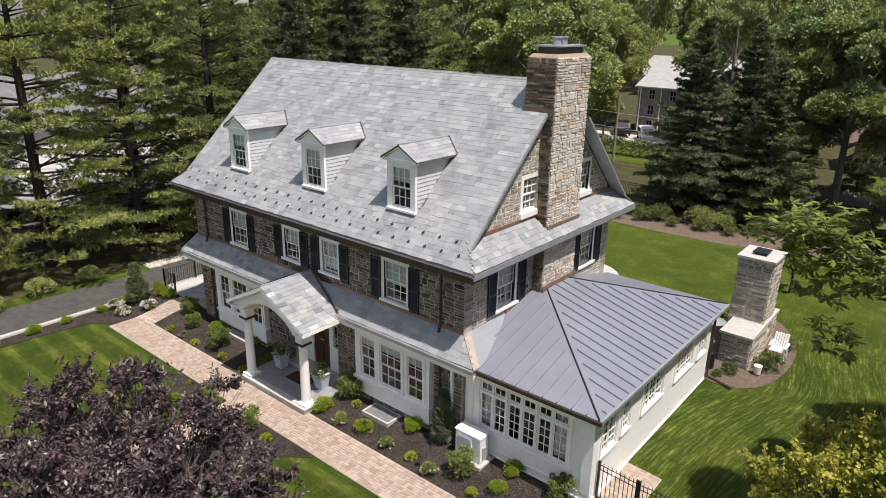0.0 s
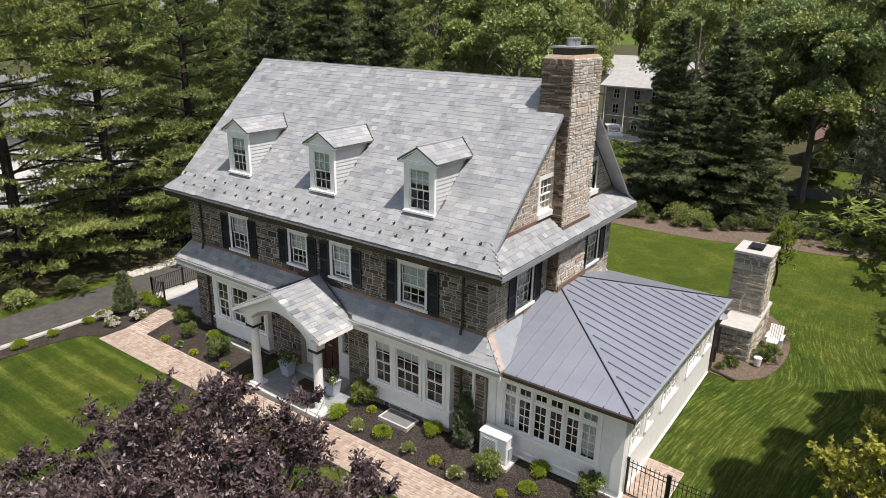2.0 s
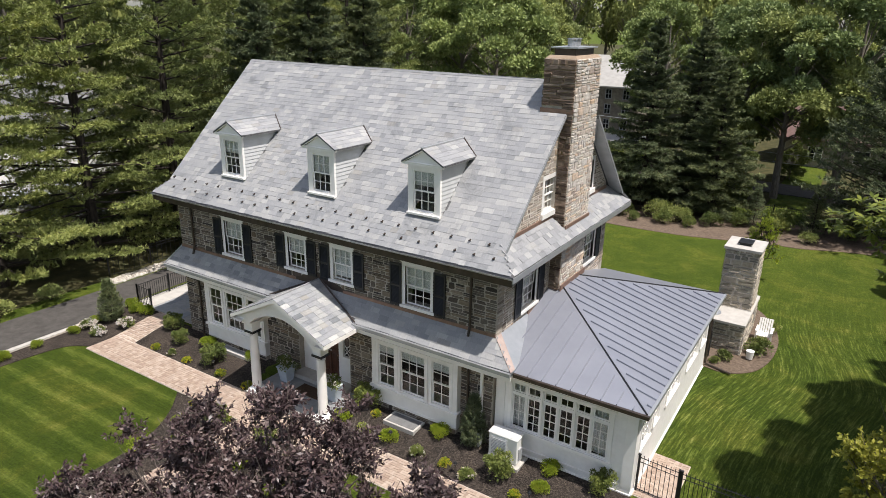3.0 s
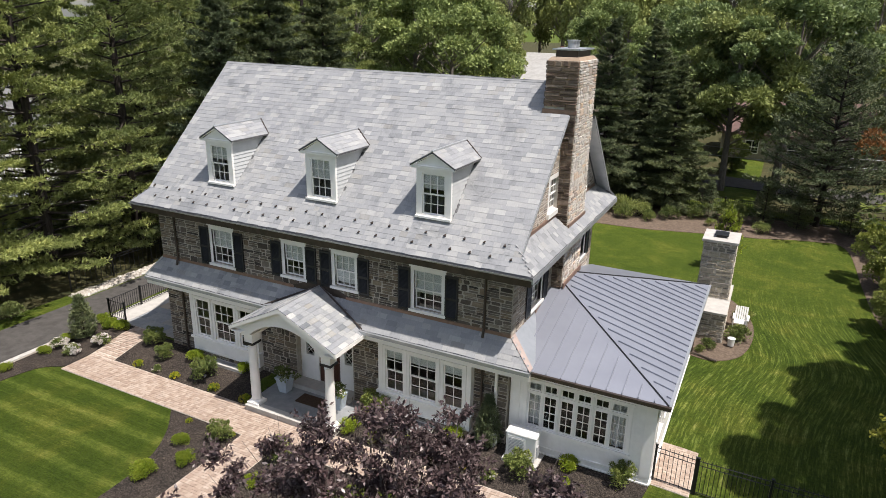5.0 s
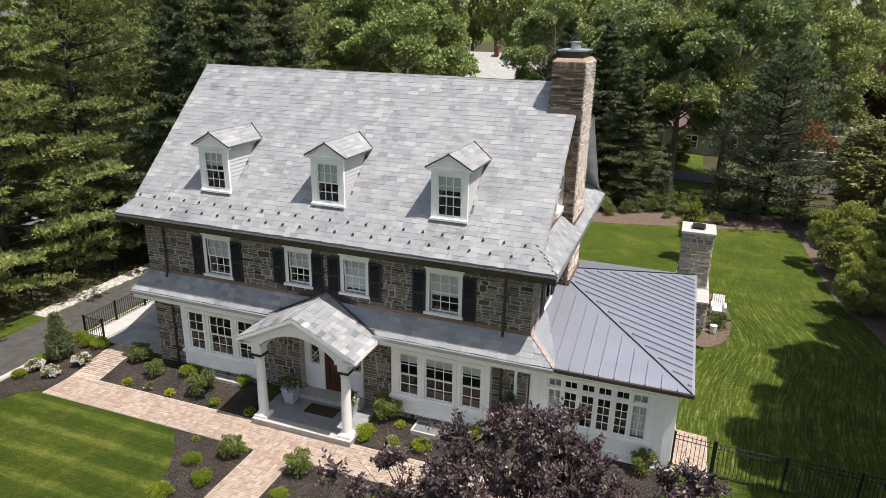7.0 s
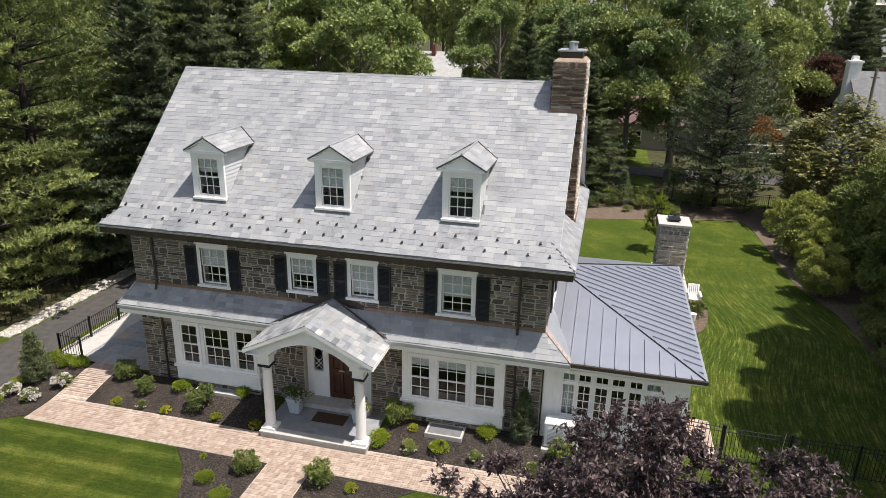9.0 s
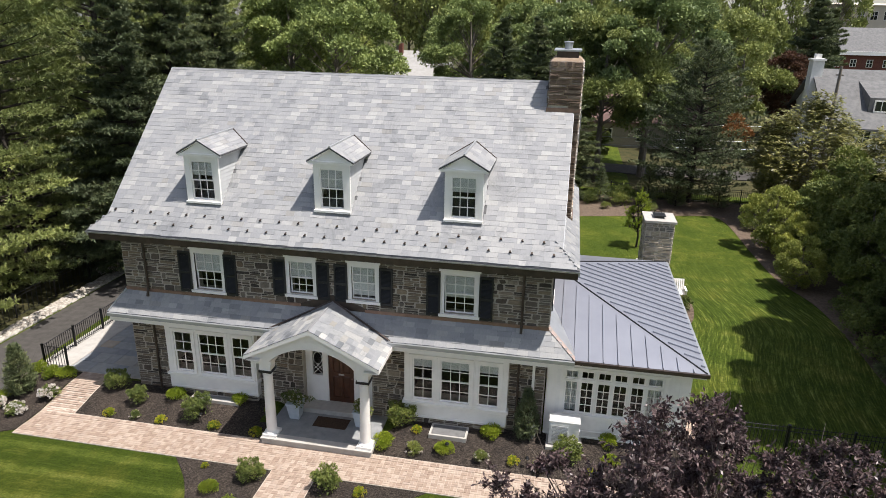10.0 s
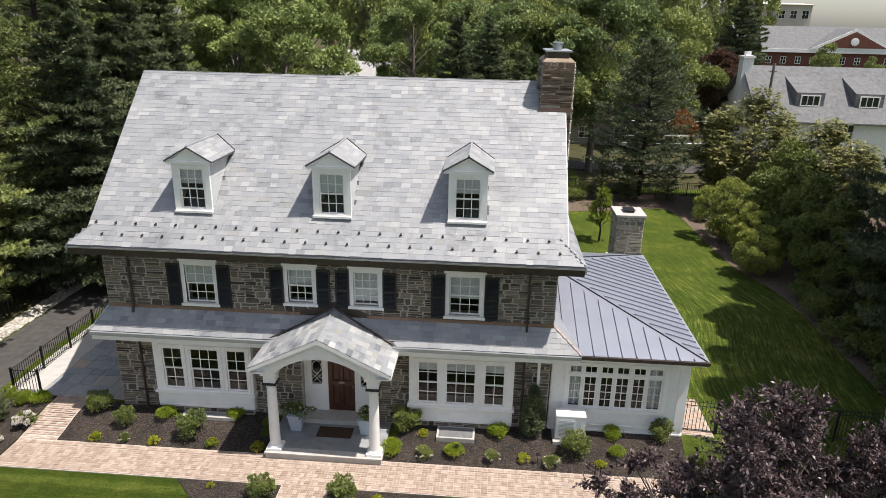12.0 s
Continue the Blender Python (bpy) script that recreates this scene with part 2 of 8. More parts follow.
M = {
    "slate": mat_slate("slate", 0.85), "new_slate": mat_slate("fresh_mixed_slate", 1.6), "stone": mat_stone("wall_stone", STONE_TONES), "sunlit_chimney_stone": mat_stone("sunlit_chimney_stone", SUNLIT_CHIMNEY_TONES),
    "sunlit_gable_stone": mat_stone("sunlit_gable_stone", SUNLIT_GABLE_TONES),
    "fire_stone": mat_stone("fireplace_stone", FIRE_TONES), "shaded_ledge_stone": mat_stone("shaded_brown_ledge_stone", SHADED_LEDGE_TONES),
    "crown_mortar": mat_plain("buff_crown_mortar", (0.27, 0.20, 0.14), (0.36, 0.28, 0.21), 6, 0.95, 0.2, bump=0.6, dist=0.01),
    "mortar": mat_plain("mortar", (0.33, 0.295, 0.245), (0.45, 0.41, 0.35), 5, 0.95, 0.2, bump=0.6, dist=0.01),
    "white": mat_plain("white_paint", (0.81, 0.79, 0.755), (0.88, 0.86, 0.825), 3, 0.5, 0.4),
    "white_brick": mat_plain("white_painted_masonry", (0.77, 0.755, 0.725), (0.86, 0.845, 0.815), 4, 0.7, 0.3, bump=0.5, dist=0.012),
    "siding": mat_plain("grey_siding", (0.47, 0.48, 0.48), (0.54, 0.55, 0.55), 3, 0.6, 0.3),
    "black": mat_plain("black_paint", (0.012, 0.013, 0.015), (0.022, 0.023, 0.026), 4, 0.45, 0.4),
    "iron": mat_plain("black_iron", (0.010, 0.010, 0.011), (0.02, 0.02, 0.021), 8, 0.4, 0.5, 0.3),
    "copper": mat_plain("weathered_copper", (0.22, 0.135, 0.10), (0.31, 0.20, 0.15), 5, 0.5, 0.5, 0.4),
    "bronze": mat_plain("dark_copper_gutter", (0.050, 0.039, 0.033), (0.095, 0.071, 0.058), 4, 0.45, 0.5, 0.5),
    "seam_metal": mat_plain("standing_seam_metal", (0.245, 0.258, 0.300), (0.285, 0.298, 0.342), 0.8, 0.38, 0.5, 0.35, 0.05),
    "lead": mat_plain("grey_sheet_metal", (0.34, 0.36, 0.375), (0.44, 0.45, 0.465), 2, 0.4, 0.5, 0.5),
    "far_stone": mat_plain("distant_stone_wall", (0.19, 0.165, 0.135), (0.33, 0.29, 0.24), 2.2, 0.9, 0.2, bump=0.6, dist=0.03),
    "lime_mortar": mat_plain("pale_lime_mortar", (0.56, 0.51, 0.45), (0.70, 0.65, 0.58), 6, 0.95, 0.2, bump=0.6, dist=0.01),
    "new_copper": mat_plain("bright_copper", (0.40, 0.31, 0.27), (0.50, 0.395, 0.345), 5, 0.45, 0.5, 0.25),
    "ridge_slate": mat_plain("ridge_slate", (0.22, 0.225, 0.23), (0.30, 0.305, 0.31), 3, 0.6, 0.4),
    "deck": mat_plain("roof_deck", (0.10, 0.10, 0.105), (0.15, 0.15, 0.155), 3, 0.9, 0.2),
    "lawn": mat_lawn(), "brick": mat_brick(), "mulch": mat_mulch(), "glass": mat_glass(), "flag": mat_patio(),
    "soil": mat_plain("dry_brown_soil", (0.095, 0.070, 0.052), (0.185, 0.140, 0.105), 7, 0.95, 0.15, bump=0.8, dist=0.03),
    "sand": mat_plain("jointing_sand", (0.42, 0.36, 0.30), (0.54, 0.47, 0.40), 9, 0.95, 0.2),
    "asphalt": mat_plain("asphalt", (0.052, 0.048, 0.044), (0.085, 0.079, 0.073), 3, 0.9, 0.25, bump=0.6, dist=0.01),
    "concrete": mat_plain("pale_concrete", (0.38, 0.36, 0.33), (0.47, 0.45, 0.415), 4, 0.85, 0.3, bump=0.3),
    "bluestone": mat_plain("bluestone", (0.19, 0.198, 0.205), (0.29, 0.295, 0.295), 3, 0.7, 0.4),
    "gravel": mat_plain("pale_gravel", (0.36, 0.33, 0.29), (0.60, 0.57, 0.52), 16, 0.95, 0.2, bump=0.9, dist=0.04),
    "door_wood": mat_plain("mahogany_door", (0.055, 0.020, 0.011), (0.095, 0.036, 0.019), 5, 0.35, 0.5),
    # Dark colour stands in for the lack of light in the rooms.
    "interior": mat_plain("shade_dark_interior", (0.07, 0.062, 0.055), (0.11, 0.10, 0.09), 2, 0.9, 0.2),
    "blind": mat_plain("white_window_shade", (0.66, 0.65, 0.62), (0.74, 0.73, 0.70), 5, 0.9, 0.2),
    "planter": mat_plain("pale_blue_grey_planter", (0.40, 0.45, 0.50), (0.50, 0.55, 0.60), 4, 0.6, 0.4),
    "plastic": mat_plain("white_plastic", (0.74, 0.74, 0.71), (0.80, 0.80, 0.78), 3, 0.4, 0.5),
    "grey_plastic": mat_plain("grey_plastic", (0.30, 0.31, 0.32), (0.38, 0.39, 0.40), 3, 0.5, 0.4),
    "brown_mat": mat_plain("brown_doormat", (0.05, 0.032, 0.022), (0.09, 0.06, 0.04), 20, 0.95, 0.1),
    "rust": mat_plain("red_brick_wall", (0.13, 0.052, 0.040), (0.19, 0.080, 0.060), 3, 0.9, 0.2),
    "stucco": mat_plain("beige_stucco", (0.52, 0.46, 0.38), (0.62, 0.56, 0.47), 0.6, 0.9, 0.2),
    "dull_roof": mat_plain("dull_brown_red_roof", (0.11, 0.07, 0.06), (0.17, 0.11, 0.10), 3, 0.9, 0.2),
    "grey_shingle": mat_plain("grey_shingle", (0.12, 0.12, 0.12), (0.19, 0.19, 0.187), 2.5, 0.9, 0.2, bump=0.5),
    "pale_shingle": mat_plain("pale_roof", (0.29, 0.285, 0.27), (0.38, 0.37, 0.35), 1.5, 0.9, 0.2, bump=0.4),
    "car_white": mat_plain("white_car_paint", (0.72, 0.73, 0.74), (0.78, 0.79, 0.80), 2, 0.25, 0.6),
    "dark_glass": mat_plain("dark_glass", (0.015, 0.017, 0.02), (0.03, 0.033, 0.037), 2, 0.08, 0.6),
    "rubber": mat_plain("black_rubber", (0.012, 0.012, 0.012), (0.02, 0.02, 0.02), 6, 0.8, 0.3),
    "pole_wood": mat_bark("grey_weathered_pole", (0.16, 0.14, 0.12), (0.30, 0.27, 0.23)),
    "bark": mat_bark("dark_bark", (0.025, 0.020, 0.017), (0.07, 0.058, 0.05)),
    "grey_bark": mat_bark("grey_brown_bark", (0.10, 0.085, 0.07), (0.24, 0.21, 0.18)),
    "plum_bark": mat_bark("grey_brown_twig_bark", (0.085, 0.070, 0.060), (0.20, 0.17, 0.15)),
    "pine": mat_leaf("pine_needles", [(0, (0.130, 0.162, 0.055)), (0.5, (0.265, 0.300, 0.110)), (1, (0.480, 0.490, 0.210))], 0.15),
    "spruce": mat_leaf("spruce_needles", [(0, (0.068, 0.088, 0.050)), (0.5, (0.138, 0.164, 0.088)), (1, (0.262, 0.280, 0.145))], 0.16),
    "maple": mat_leaf("broad_green_leaves", [(0, (0.105, 0.145, 0.056)), (0.5, (0.232, 0.285, 0.112)), (1, (0.455, 0.510, 0.205))], 0.22),
    "light": mat_leaf("light_green_leaves", [(0, (0.140, 0.176, 0.058)), (0.5, (0.275, 0.305, 0.108)), (1, (0.500, 0.515, 0.200))], 0.20),
    "gold_leaf": mat_leaf("yellow_green_leaves", [(0, (0.20, 0.22, 0.04)), (0.5, (0.36, 0.35, 0.065)), (1, (0.56, 0.50, 0.12))], 0.36),
    "plum": mat_leaf("purple_plum_leaves", [(0, (0.027, 0.017, 0.022)), (0.4, (0.070, 0.046, 0.056)), (0.75, (0.145, 0.104, 0.120)), (1, (0.31, 0.255, 0.275))], 0.18, 0.32, 0.7, 2.6, 0.75),
    "magnolia": mat_leaf("glossy_olive_leaves", [(0, (0.100, 0.110, 0.040)), (0.5, (0.190, 0.190, 0.065)), (0.8, (0.27, 0.245, 0.095)), (1, (0.48, 0.43, 0.28))], 0.24, 0.35, 0.35, 2.6, 0.8),
    "canopy": mat_leaf("green_canopy_leaves", [(0, (0.075, 0.105, 0.022)), (0.5, (0.190, 0.225, 0.045)), (1, (0.42, 0.42, 0.08))], 0.34, 0.4, 0.35, 2.6, 0.6),
    "dogwood": mat_leaf("yellowish_green_leaves", [(0, (0.16, 0.19, 0.05)), (0.5, (0.33, 0.35, 0.09)), (1, (0.56, 0.55, 0.18))], 0.25),
    "lime": mat_leaf("lime_shrub_leaves", [(0, (0.14, 0.20, 0.020)), (0.5, (0.25, 0.31, 0.030)), (1, (0.40, 0.43, 0.06))], 0.35),
    "shrub": mat_leaf("dark_shrub_leaves", [(0, (0.080, 0.108, 0.034)), (0.5, (0.150, 0.182, 0.052)), (1, (0.29, 0.305, 0.095))], 0.15),
    "gold": mat_leaf("yellow_flowers", [(0, (0.30, 0.30, 0.03)), (0.5, (0.50, 0.42, 0.03)), (1, (0.62, 0.55, 0.06))], 0.3),
    "bloom": mat_leaf("pale_pink_blooms", [(0, (0.60, 0.50, 0.52)), (0.5, (0.74, 0.66, 0.68)), (1, (0.80, 0.77, 0.75))], 0.3),
    "rusty": mat_leaf("rusty_brown_needles", [(0, (0.16, 0.07, 0.03)), (1, (0.28, 0.14, 0.06))], 0.25),
    "redleaf": mat_leaf("dull_red_leaves", [(0, (0.07, 0.035, 0.028)), (0.5, (0.11, 0.055, 0.038)), (1, (0.15, 0.09, 0.05))], 0.3),
}


# ---- mesh helpers ----
class MB:
    """Gathers vertices and faces for one mesh."""

    def __init__(self):
        self.v, self.f = [], []

    def add(self, verts, faces):
        o = len(self.v)
        self.v.extend(tuple(p) for p in verts)
        self.f.extend(tuple(i + o for i in q) for q in faces)
        return self

    def box(self, x0, x1, y0, y1, z0, z1):
        return self.add([(x0, y0, z0), (x1, y0, z0), (x1, y1, z0), (x0, y1, z0), (x0, y0, z1), (x1, y0, z1), (x1, y1, z1), (x0, y1, z1)],
                        [(0, 3, 2, 1), (4, 5, 6, 7), (0, 1, 5, 4), (1, 2, 6, 5), (2, 3, 7, 6), (3, 0, 4, 7)])

    def hull8(self, low, high):
        """Two quads of four points each, joined as a solid."""
        return self.add([*low, *high], [(3, 2, 1, 0), (4, 5, 6, 7), (0, 1, 5, 4), (1, 2, 6, 5), (2, 3, 7, 6), (3, 0, 4, 7)])

    def prism(self, poly, off):
        """A planar polygon drawn out along the vector off."""
        n, off = len(poly), Vector(off)
        a = [Vector(p) for p in poly]
        self.add([*a, *[p + off for p in a]], [tuple(range(n)), tuple(range(2 * n - 1, n - 1, -1)), *[(i, i + n, (i + 1) % n + n, (i + 1) % n) for i in range(n)]])
        return self

    def lathe(self, profile, cx, cy, seg=20):
        o = len(self.v)
        for r, z in profile:
            for i in range(seg):
                a = 2 * math.pi * i / seg
                self.v.append((cx + r * math.cos(a), cy + r * math.sin(a), z))
        for j in range(len(profile) - 1):
            for i in range(seg):
                k = (i + 1) % seg
                self.f.append((o + j * seg + i, o + j * seg + k, o + (j + 1) * seg + k, o + (j + 1) * seg + i))
        self.f.append(tuple(o + i for i in reversed(range(seg))))
        self.f.append(tuple(o + (len(profile) - 1) * seg + i for i in range(seg)))
        return self

    def tube(self, pts, radii, seg=6):
        o = len(self.v)
        pts = [Vector(p) for p in pts]
        for j, p in enumerate(pts):
            d = (pts[min(j + 1, len(pts) - 1)] - pts[max(j - 1, 0)]).normalized()
            u = d.cross(Vector((0.31, 0.95, 0.05)))
            u = u.normalized() if u.length > 1e-4 else Vector((1, 0, 0))
            w = d.cross(u)
            r = radii[j] if isinstance(radii, (list, tuple)) else radii
            for i in range(seg):
                a = 2 * math.pi * i / seg
                self.v.append(tuple(p + u * (r * math.cos(a)) + w * (r * math.sin(a))))
        for j in range(len(pts) - 1):
            for i in range(seg):
                k = (i + 1) % seg
                self.f.append((o + j * seg + i, o + j * seg + k, o + (j + 1) * seg + k, o + (j + 1) * seg + i))
        self.f.append(tuple(o + i for i in reversed(range(seg))))
        self.f.append(tuple(o + (len(pts) - 1) * seg + i for i in range(seg)))
        return self

    def weld(self):
        """Joins corners that lie on one another."""
        spot, back = {}, []
        keep = []
        for p in self.v:
            key = tuple(round(c, 4) for c in p)
            if key not in spot:
                spot[key] = len(keep)
                keep.append(p)
            back.append(spot[key])
        self.v, self.f = keep, [tuple(back[i] for i in q) for q in self.f]
        return self

    def mesh(self, name, mat, smooth=False):
        me = bpy.data.meshes.new(name)
        me.from_pydata(self.v, [], self.f)
        me.materials.append(mat)
        if smooth:
            me.polygons.foreach_set("use_smooth", [True] * len(me.polygons))
        me.update()
        return me


def fast_mesh(name, mat, verts, faces):
    """A mesh from arrays: verts (n, 3) and faces of k corners each (m, k)."""
    me = bpy.data.meshes.new(name)
    n, m = len(verts), len(faces)
    k = len(faces[0])
    me.vertices.add(n)
    me.vertices.foreach_set("co", np.asarray(verts, dtype=np.float32).ravel())
    me.loops.add(m * k)
    me.loops.foreach_set("vertex_index", np.asarray(faces, dtype=np.int32).ravel())
    me.polygons.add(m)
    me.polygons.foreach_set("loop_start", np.arange(0, m * k, k, dtype=np.int32))
    me.materials.append(mat)
    me.update(calc_edges=True)
    return me


HOME = {}


def thing(name, label, category, at=(0, 0, 0), group="", kind="", turn=0.0):
    """An empty at a thing's base, which holds its parts."""
    ob = new(name)
    ob.empty_display_size = 0.3
    ob.matrix_basis = pose(*at, 0, 0, turn)
    HOME[ob] = ob.matrix_basis.inverted()
    return tagged(ob, label, category, group, kind)


def part(name, made, material, parent, label="", m=None, smooth=False, local=False):
    """One mesh object under a thing or a part. Meshes are in world places unless local or m is given."""
    me = made.mesh(name, material, smooth) if isinstance(made, MB) else made
    ob = new(name, me)
    ob.parent = parent
    if parent in HOME and not local:
        ob.matrix_parent_inverse = HOME[parent]
    if m is not None:
        ob.matrix_basis = m
        if not local:
            HOME[ob] = m.inverted()
    if label:
        tagged(ob, label)
    return ob


def solo(name, made, material, label, category, group="", kind="", smooth=False, m=None):
    """A thing that is one mesh."""
    ob = new(name, made.mesh(name, material, smooth) if isinstance(made, MB) else made)
    if m is not None:
        ob.matrix_basis = m
    return tagged(ob, label, category, group, kind)


def stuff_part(name, me, parent, label):
    return tagged(part(name, me, None, parent, label), kind="stuff")


# ---- pieces: stones, slates, bricks ----
rng = random.Random(7)


def put_pieces(parent, name, shapes, placed, mat, chosen, limit=300, rest_label=""):
    """Pieces on a surface: those that chosen() picks become objects of their own on shared meshes, up to limit; the rest are joined."""
    meshes = []
    for v, f in shapes:
        b = MB()
        b.add(v, f)
        meshes.append(b.mesh(name, mat))
    rest, count = MB(), 0
    for m, k in placed:
        if count < limit and chosen(m.translation):
            part(name, meshes[k], mat, parent, m=m)
            count += 1
        else:
            v, f = shapes[k]
            rest.add([m @ Vector(p) for p in v], f)
    if rest.v:
        stuff_part(name + "_rest", rest.mesh(name + "_rest", mat), parent, rest_label)


def cut(poly, nx, nz, d):
    """The part of a convex polygon where nx * x + nz * z <= d."""
    out = []
    for i, (x, z) in enumerate(poly):
        px, pz = poly[i - 1]
        a, b = nx * px + nz * pz - d, nx * x + nz * z - d
        if (a <= 0) != (b <= 0):
            t = a / (a - b)
            out.append((px + (x - px) * t, pz + (z - pz) * t))
        if b <= 0:
            out.append((x, z))
    return out


def rubble(width, z0, z1, holes, r, big=1.0):
    """Coursed rubble: a list of (x, z, w, h) rectangles that fill 0..width by z0..z1 round the holes (x0, x1, z0, z1)."""
    out, z = [], z0
    while z < z1 - 0.04:
        band = min(r.choice((0.11, 0.15, 0.19, 0.24, 0.29)) * big, z1 - z)
        if z1 - z - band < 0.08:
            band = z1 - z
        cuts = sorted({0.0, width, *[min(max(v, 0.0), width) for h in holes for v in h[:2]]})
        spans = []
        for a, b in zip(cuts, cuts[1:]):
            lo, hi, mid = z, z + band, (a + b) / 2
            for h in holes:
                if h[0] <= mid <= h[1] and h[2] < hi and h[3] > lo:
                    if h[2] <= lo and h[3] >= hi:
                        lo = hi
                    elif h[2] <= lo:
                        lo = h[3]
                    else:
                        hi = h[2]
            if hi - lo > 0.03 and b - a > 0.02:
                if spans and abs(spans[-1][1] - a) < 1e-6 and spans[-1][2:] == (lo, hi):
                    spans[-1] = (spans[-1][0], b, lo, hi)
                else:
                    spans.append((a, b, lo, hi))
        for a, b, lo, hi in spans:
            x = a
            while x < b - 0.01:
                w = r.uniform(0.18, 0.68) * big
                if b - x - w < 0.15:
                    w = b - x
                n = 1 if hi - lo < 0.12 else r.choice((1, 2, 2)) if hi - lo < 0.22 else r.choice((1, 2, 3, 3))
                if w < 0.3 * big:
                    n = 1
                zs = sorted([lo, hi, *[lo + (hi - lo) * ((i + 1) / n + r.uniform(-0.08, 0.08)) for i in range(n - 1)]])
                for c, d in zip(zs, zs[1:]):
                    if n > 1 and r.random() < 0.35 and w > 0.45:
                        s = w * r.uniform(0.35, 0.65)
                        out += [(x, c, s, d - c), (x + s, c, w - s, d - c)]
                    else:
                        out.append((x, c, w, d - c))
                x += w
        z += band
    return out


def field_stones(parent, origin, across, out, width, z0, z1, holes, mat, seed, big=1.0, long=1.0, joint=0.012, proud=0.022, slopes=(), limit=300, chosen=lambda p: True, label="irregular coursed stones"):
    """Lays roughly coursed stones on an upright face, each with uneven sides, worn corners and its own thickness. slopes: (nx, nz, d) that cut the face off."""
    r = random.Random(seed)
    ax, oy = Vector(across), Vector(out)
    base = Matrix((ax, -oy, Vector((0, 0, 1)))).transposed().to_4x4()
    rest, count = MB(), 0
    for x, z, w, h in rubble(width / long, z0, z1, [(a / long, b / long, c, d) for a, b, c, d in holes], r, big):
        x, w, j = x * long, w * long, min(h * 0.22, 0.035)
        poly = [(x + r.uniform(0, 1.4 * j), z + r.uniform(0, j)), (x + w * r.uniform(0.35, 0.65), z + r.uniform(0, 0.6 * j)), (x + w - r.uniform(0, 1.4 * j), z + r.uniform(0, j)),
                (x + w - r.uniform(0, 1.4 * j), z + h - r.uniform(0, j)), (x + w * r.uniform(0.35, 0.65), z + h - r.uniform(0, 0.6 * j)), (x + r.uniform(0, 1.4 * j), z + h - r.uniform(0, j))]
        for nx, nz, d in slopes:
            poly = cut(poly, nx, nz, d) if poly else poly
        if len(poly) < 3:
            continue
        mx, mz = sum(p[0] for p in poly) / len(poly), sum(p[1] for p in poly) / len(poly)
        wx, wz = max(abs(p[0] - mx) for p in poly), max(abs(p[1] - mz) for p in poly)
        if wx < joint * 1.6 or wz < joint * 1.3:
            continue
        worn = []
        for i, (x, z) in enumerate(poly):
            ux, uz = poly[i - 1]
            q = r.uniform(0.06, 0.17)
            worn += [(ux + (x - ux) * q, uz + (z - uz) * q), (x + (ux - x) * q, z + (uz - z) * q)]
        k, m, n = 1 - joint / wx, 1 - joint / wz, len(worn)
        h = proud * r.uniform(0.55, 1.6)
        ring = [((x - mx) * k, (z - mz) * m) for x, z in worn]
        v = [(x * 0.95, -h * r.uniform(0.85, 1.15), z * 0.92) for x, z in ring] + [(x, -h * 0.6, z) for x, z in ring] + [(x, 0.02, z) for x, z in ring]
        f = [tuple(range(n))]
        for a, b in ((0, n), (n, 2 * n)):
            f += [(a + (i + 1) % n, a + i, b + i, b + (i + 1) % n) for i in range(n)]
        place = Matrix.Translation(Vector(origin) + ax * mx + Vector((0, 0, mz))) @ base
        if count < limit and chosen(place.translation):
            part("stone", MB().add(v, f), mat, parent, m=place)
            count += 1
        else:
            rest.add([place @ Vector(c) for c in v], f)
    if rest.v:
        stuff_part("stone_rest", rest.mesh("stone_rest", mat), parent, label)


def slate_shape(r):
    """A slate of unit width and length: thin, its lower edge raised."""
    j = [r.uniform(-0.04, 0.04) for i in range(2)]
    v = [(-0.496, j[0], 1.0), (0.496, j[1], 1.0), (0.496, 1.12, 0.1), (-0.496, 1.12, 0.1), (-0.496, j[0], -0.6), (0.496, j[1], -0.6), (0.496, 1.12, -0.4), (-0.496, 1.12, -0.4)]
    return v, [(0, 1, 2, 3), (0, 4, 5, 1), (1, 5, 6, 2), (3, 7, 4, 0)]


SLATES = [slate_shape(rng) for i in range(8)]


def slates(parent, origin, across, up, length, bounds, mat, seed, gauge=0.24, wide=(0.24, 0.5), chosen=lambda p: False, limit=0, skip=lambda u, v: False, thick=0.013, label=""):
    """Slates in courses on a slope. bounds(v) gives the span (u0, u1) at the way v up the slope."""
    r = random.Random(seed)
    ax, uy = Vector(across).normalized(), Vector(up).normalized()
    nz = ax.cross(uy)
    base = Matrix((ax, uy, nz)).transposed().to_4x4()
    placed, n = [], max(1, round(length / gauge))
    g = length / n
    for i in range(n):
        v = i * g
        u0, u1 = bounds(v + g * 0.5)
        u = u0
        while u < u1 - 0.02:
            w = r.uniform(*wide)
            if u1 - u - w < 0.12:
                w = u1 - u
            if not skip(u + w / 2, v + g / 2):
                c = Vector(origin) + ax * (u + w / 2) + uy * (v + r.uniform(-0.010, 0.010))
                placed.append((Matrix.Translation(c) @ base @ Matrix.Diagonal((w, g, thick * r.uniform(0.5, 1.7), 1)), r.randrange(len(SLATES))))
            u += w
    put_pieces(parent, "slate", SLATES, placed, mat, chosen, limit, label or "overlapping grey slates in even courses")


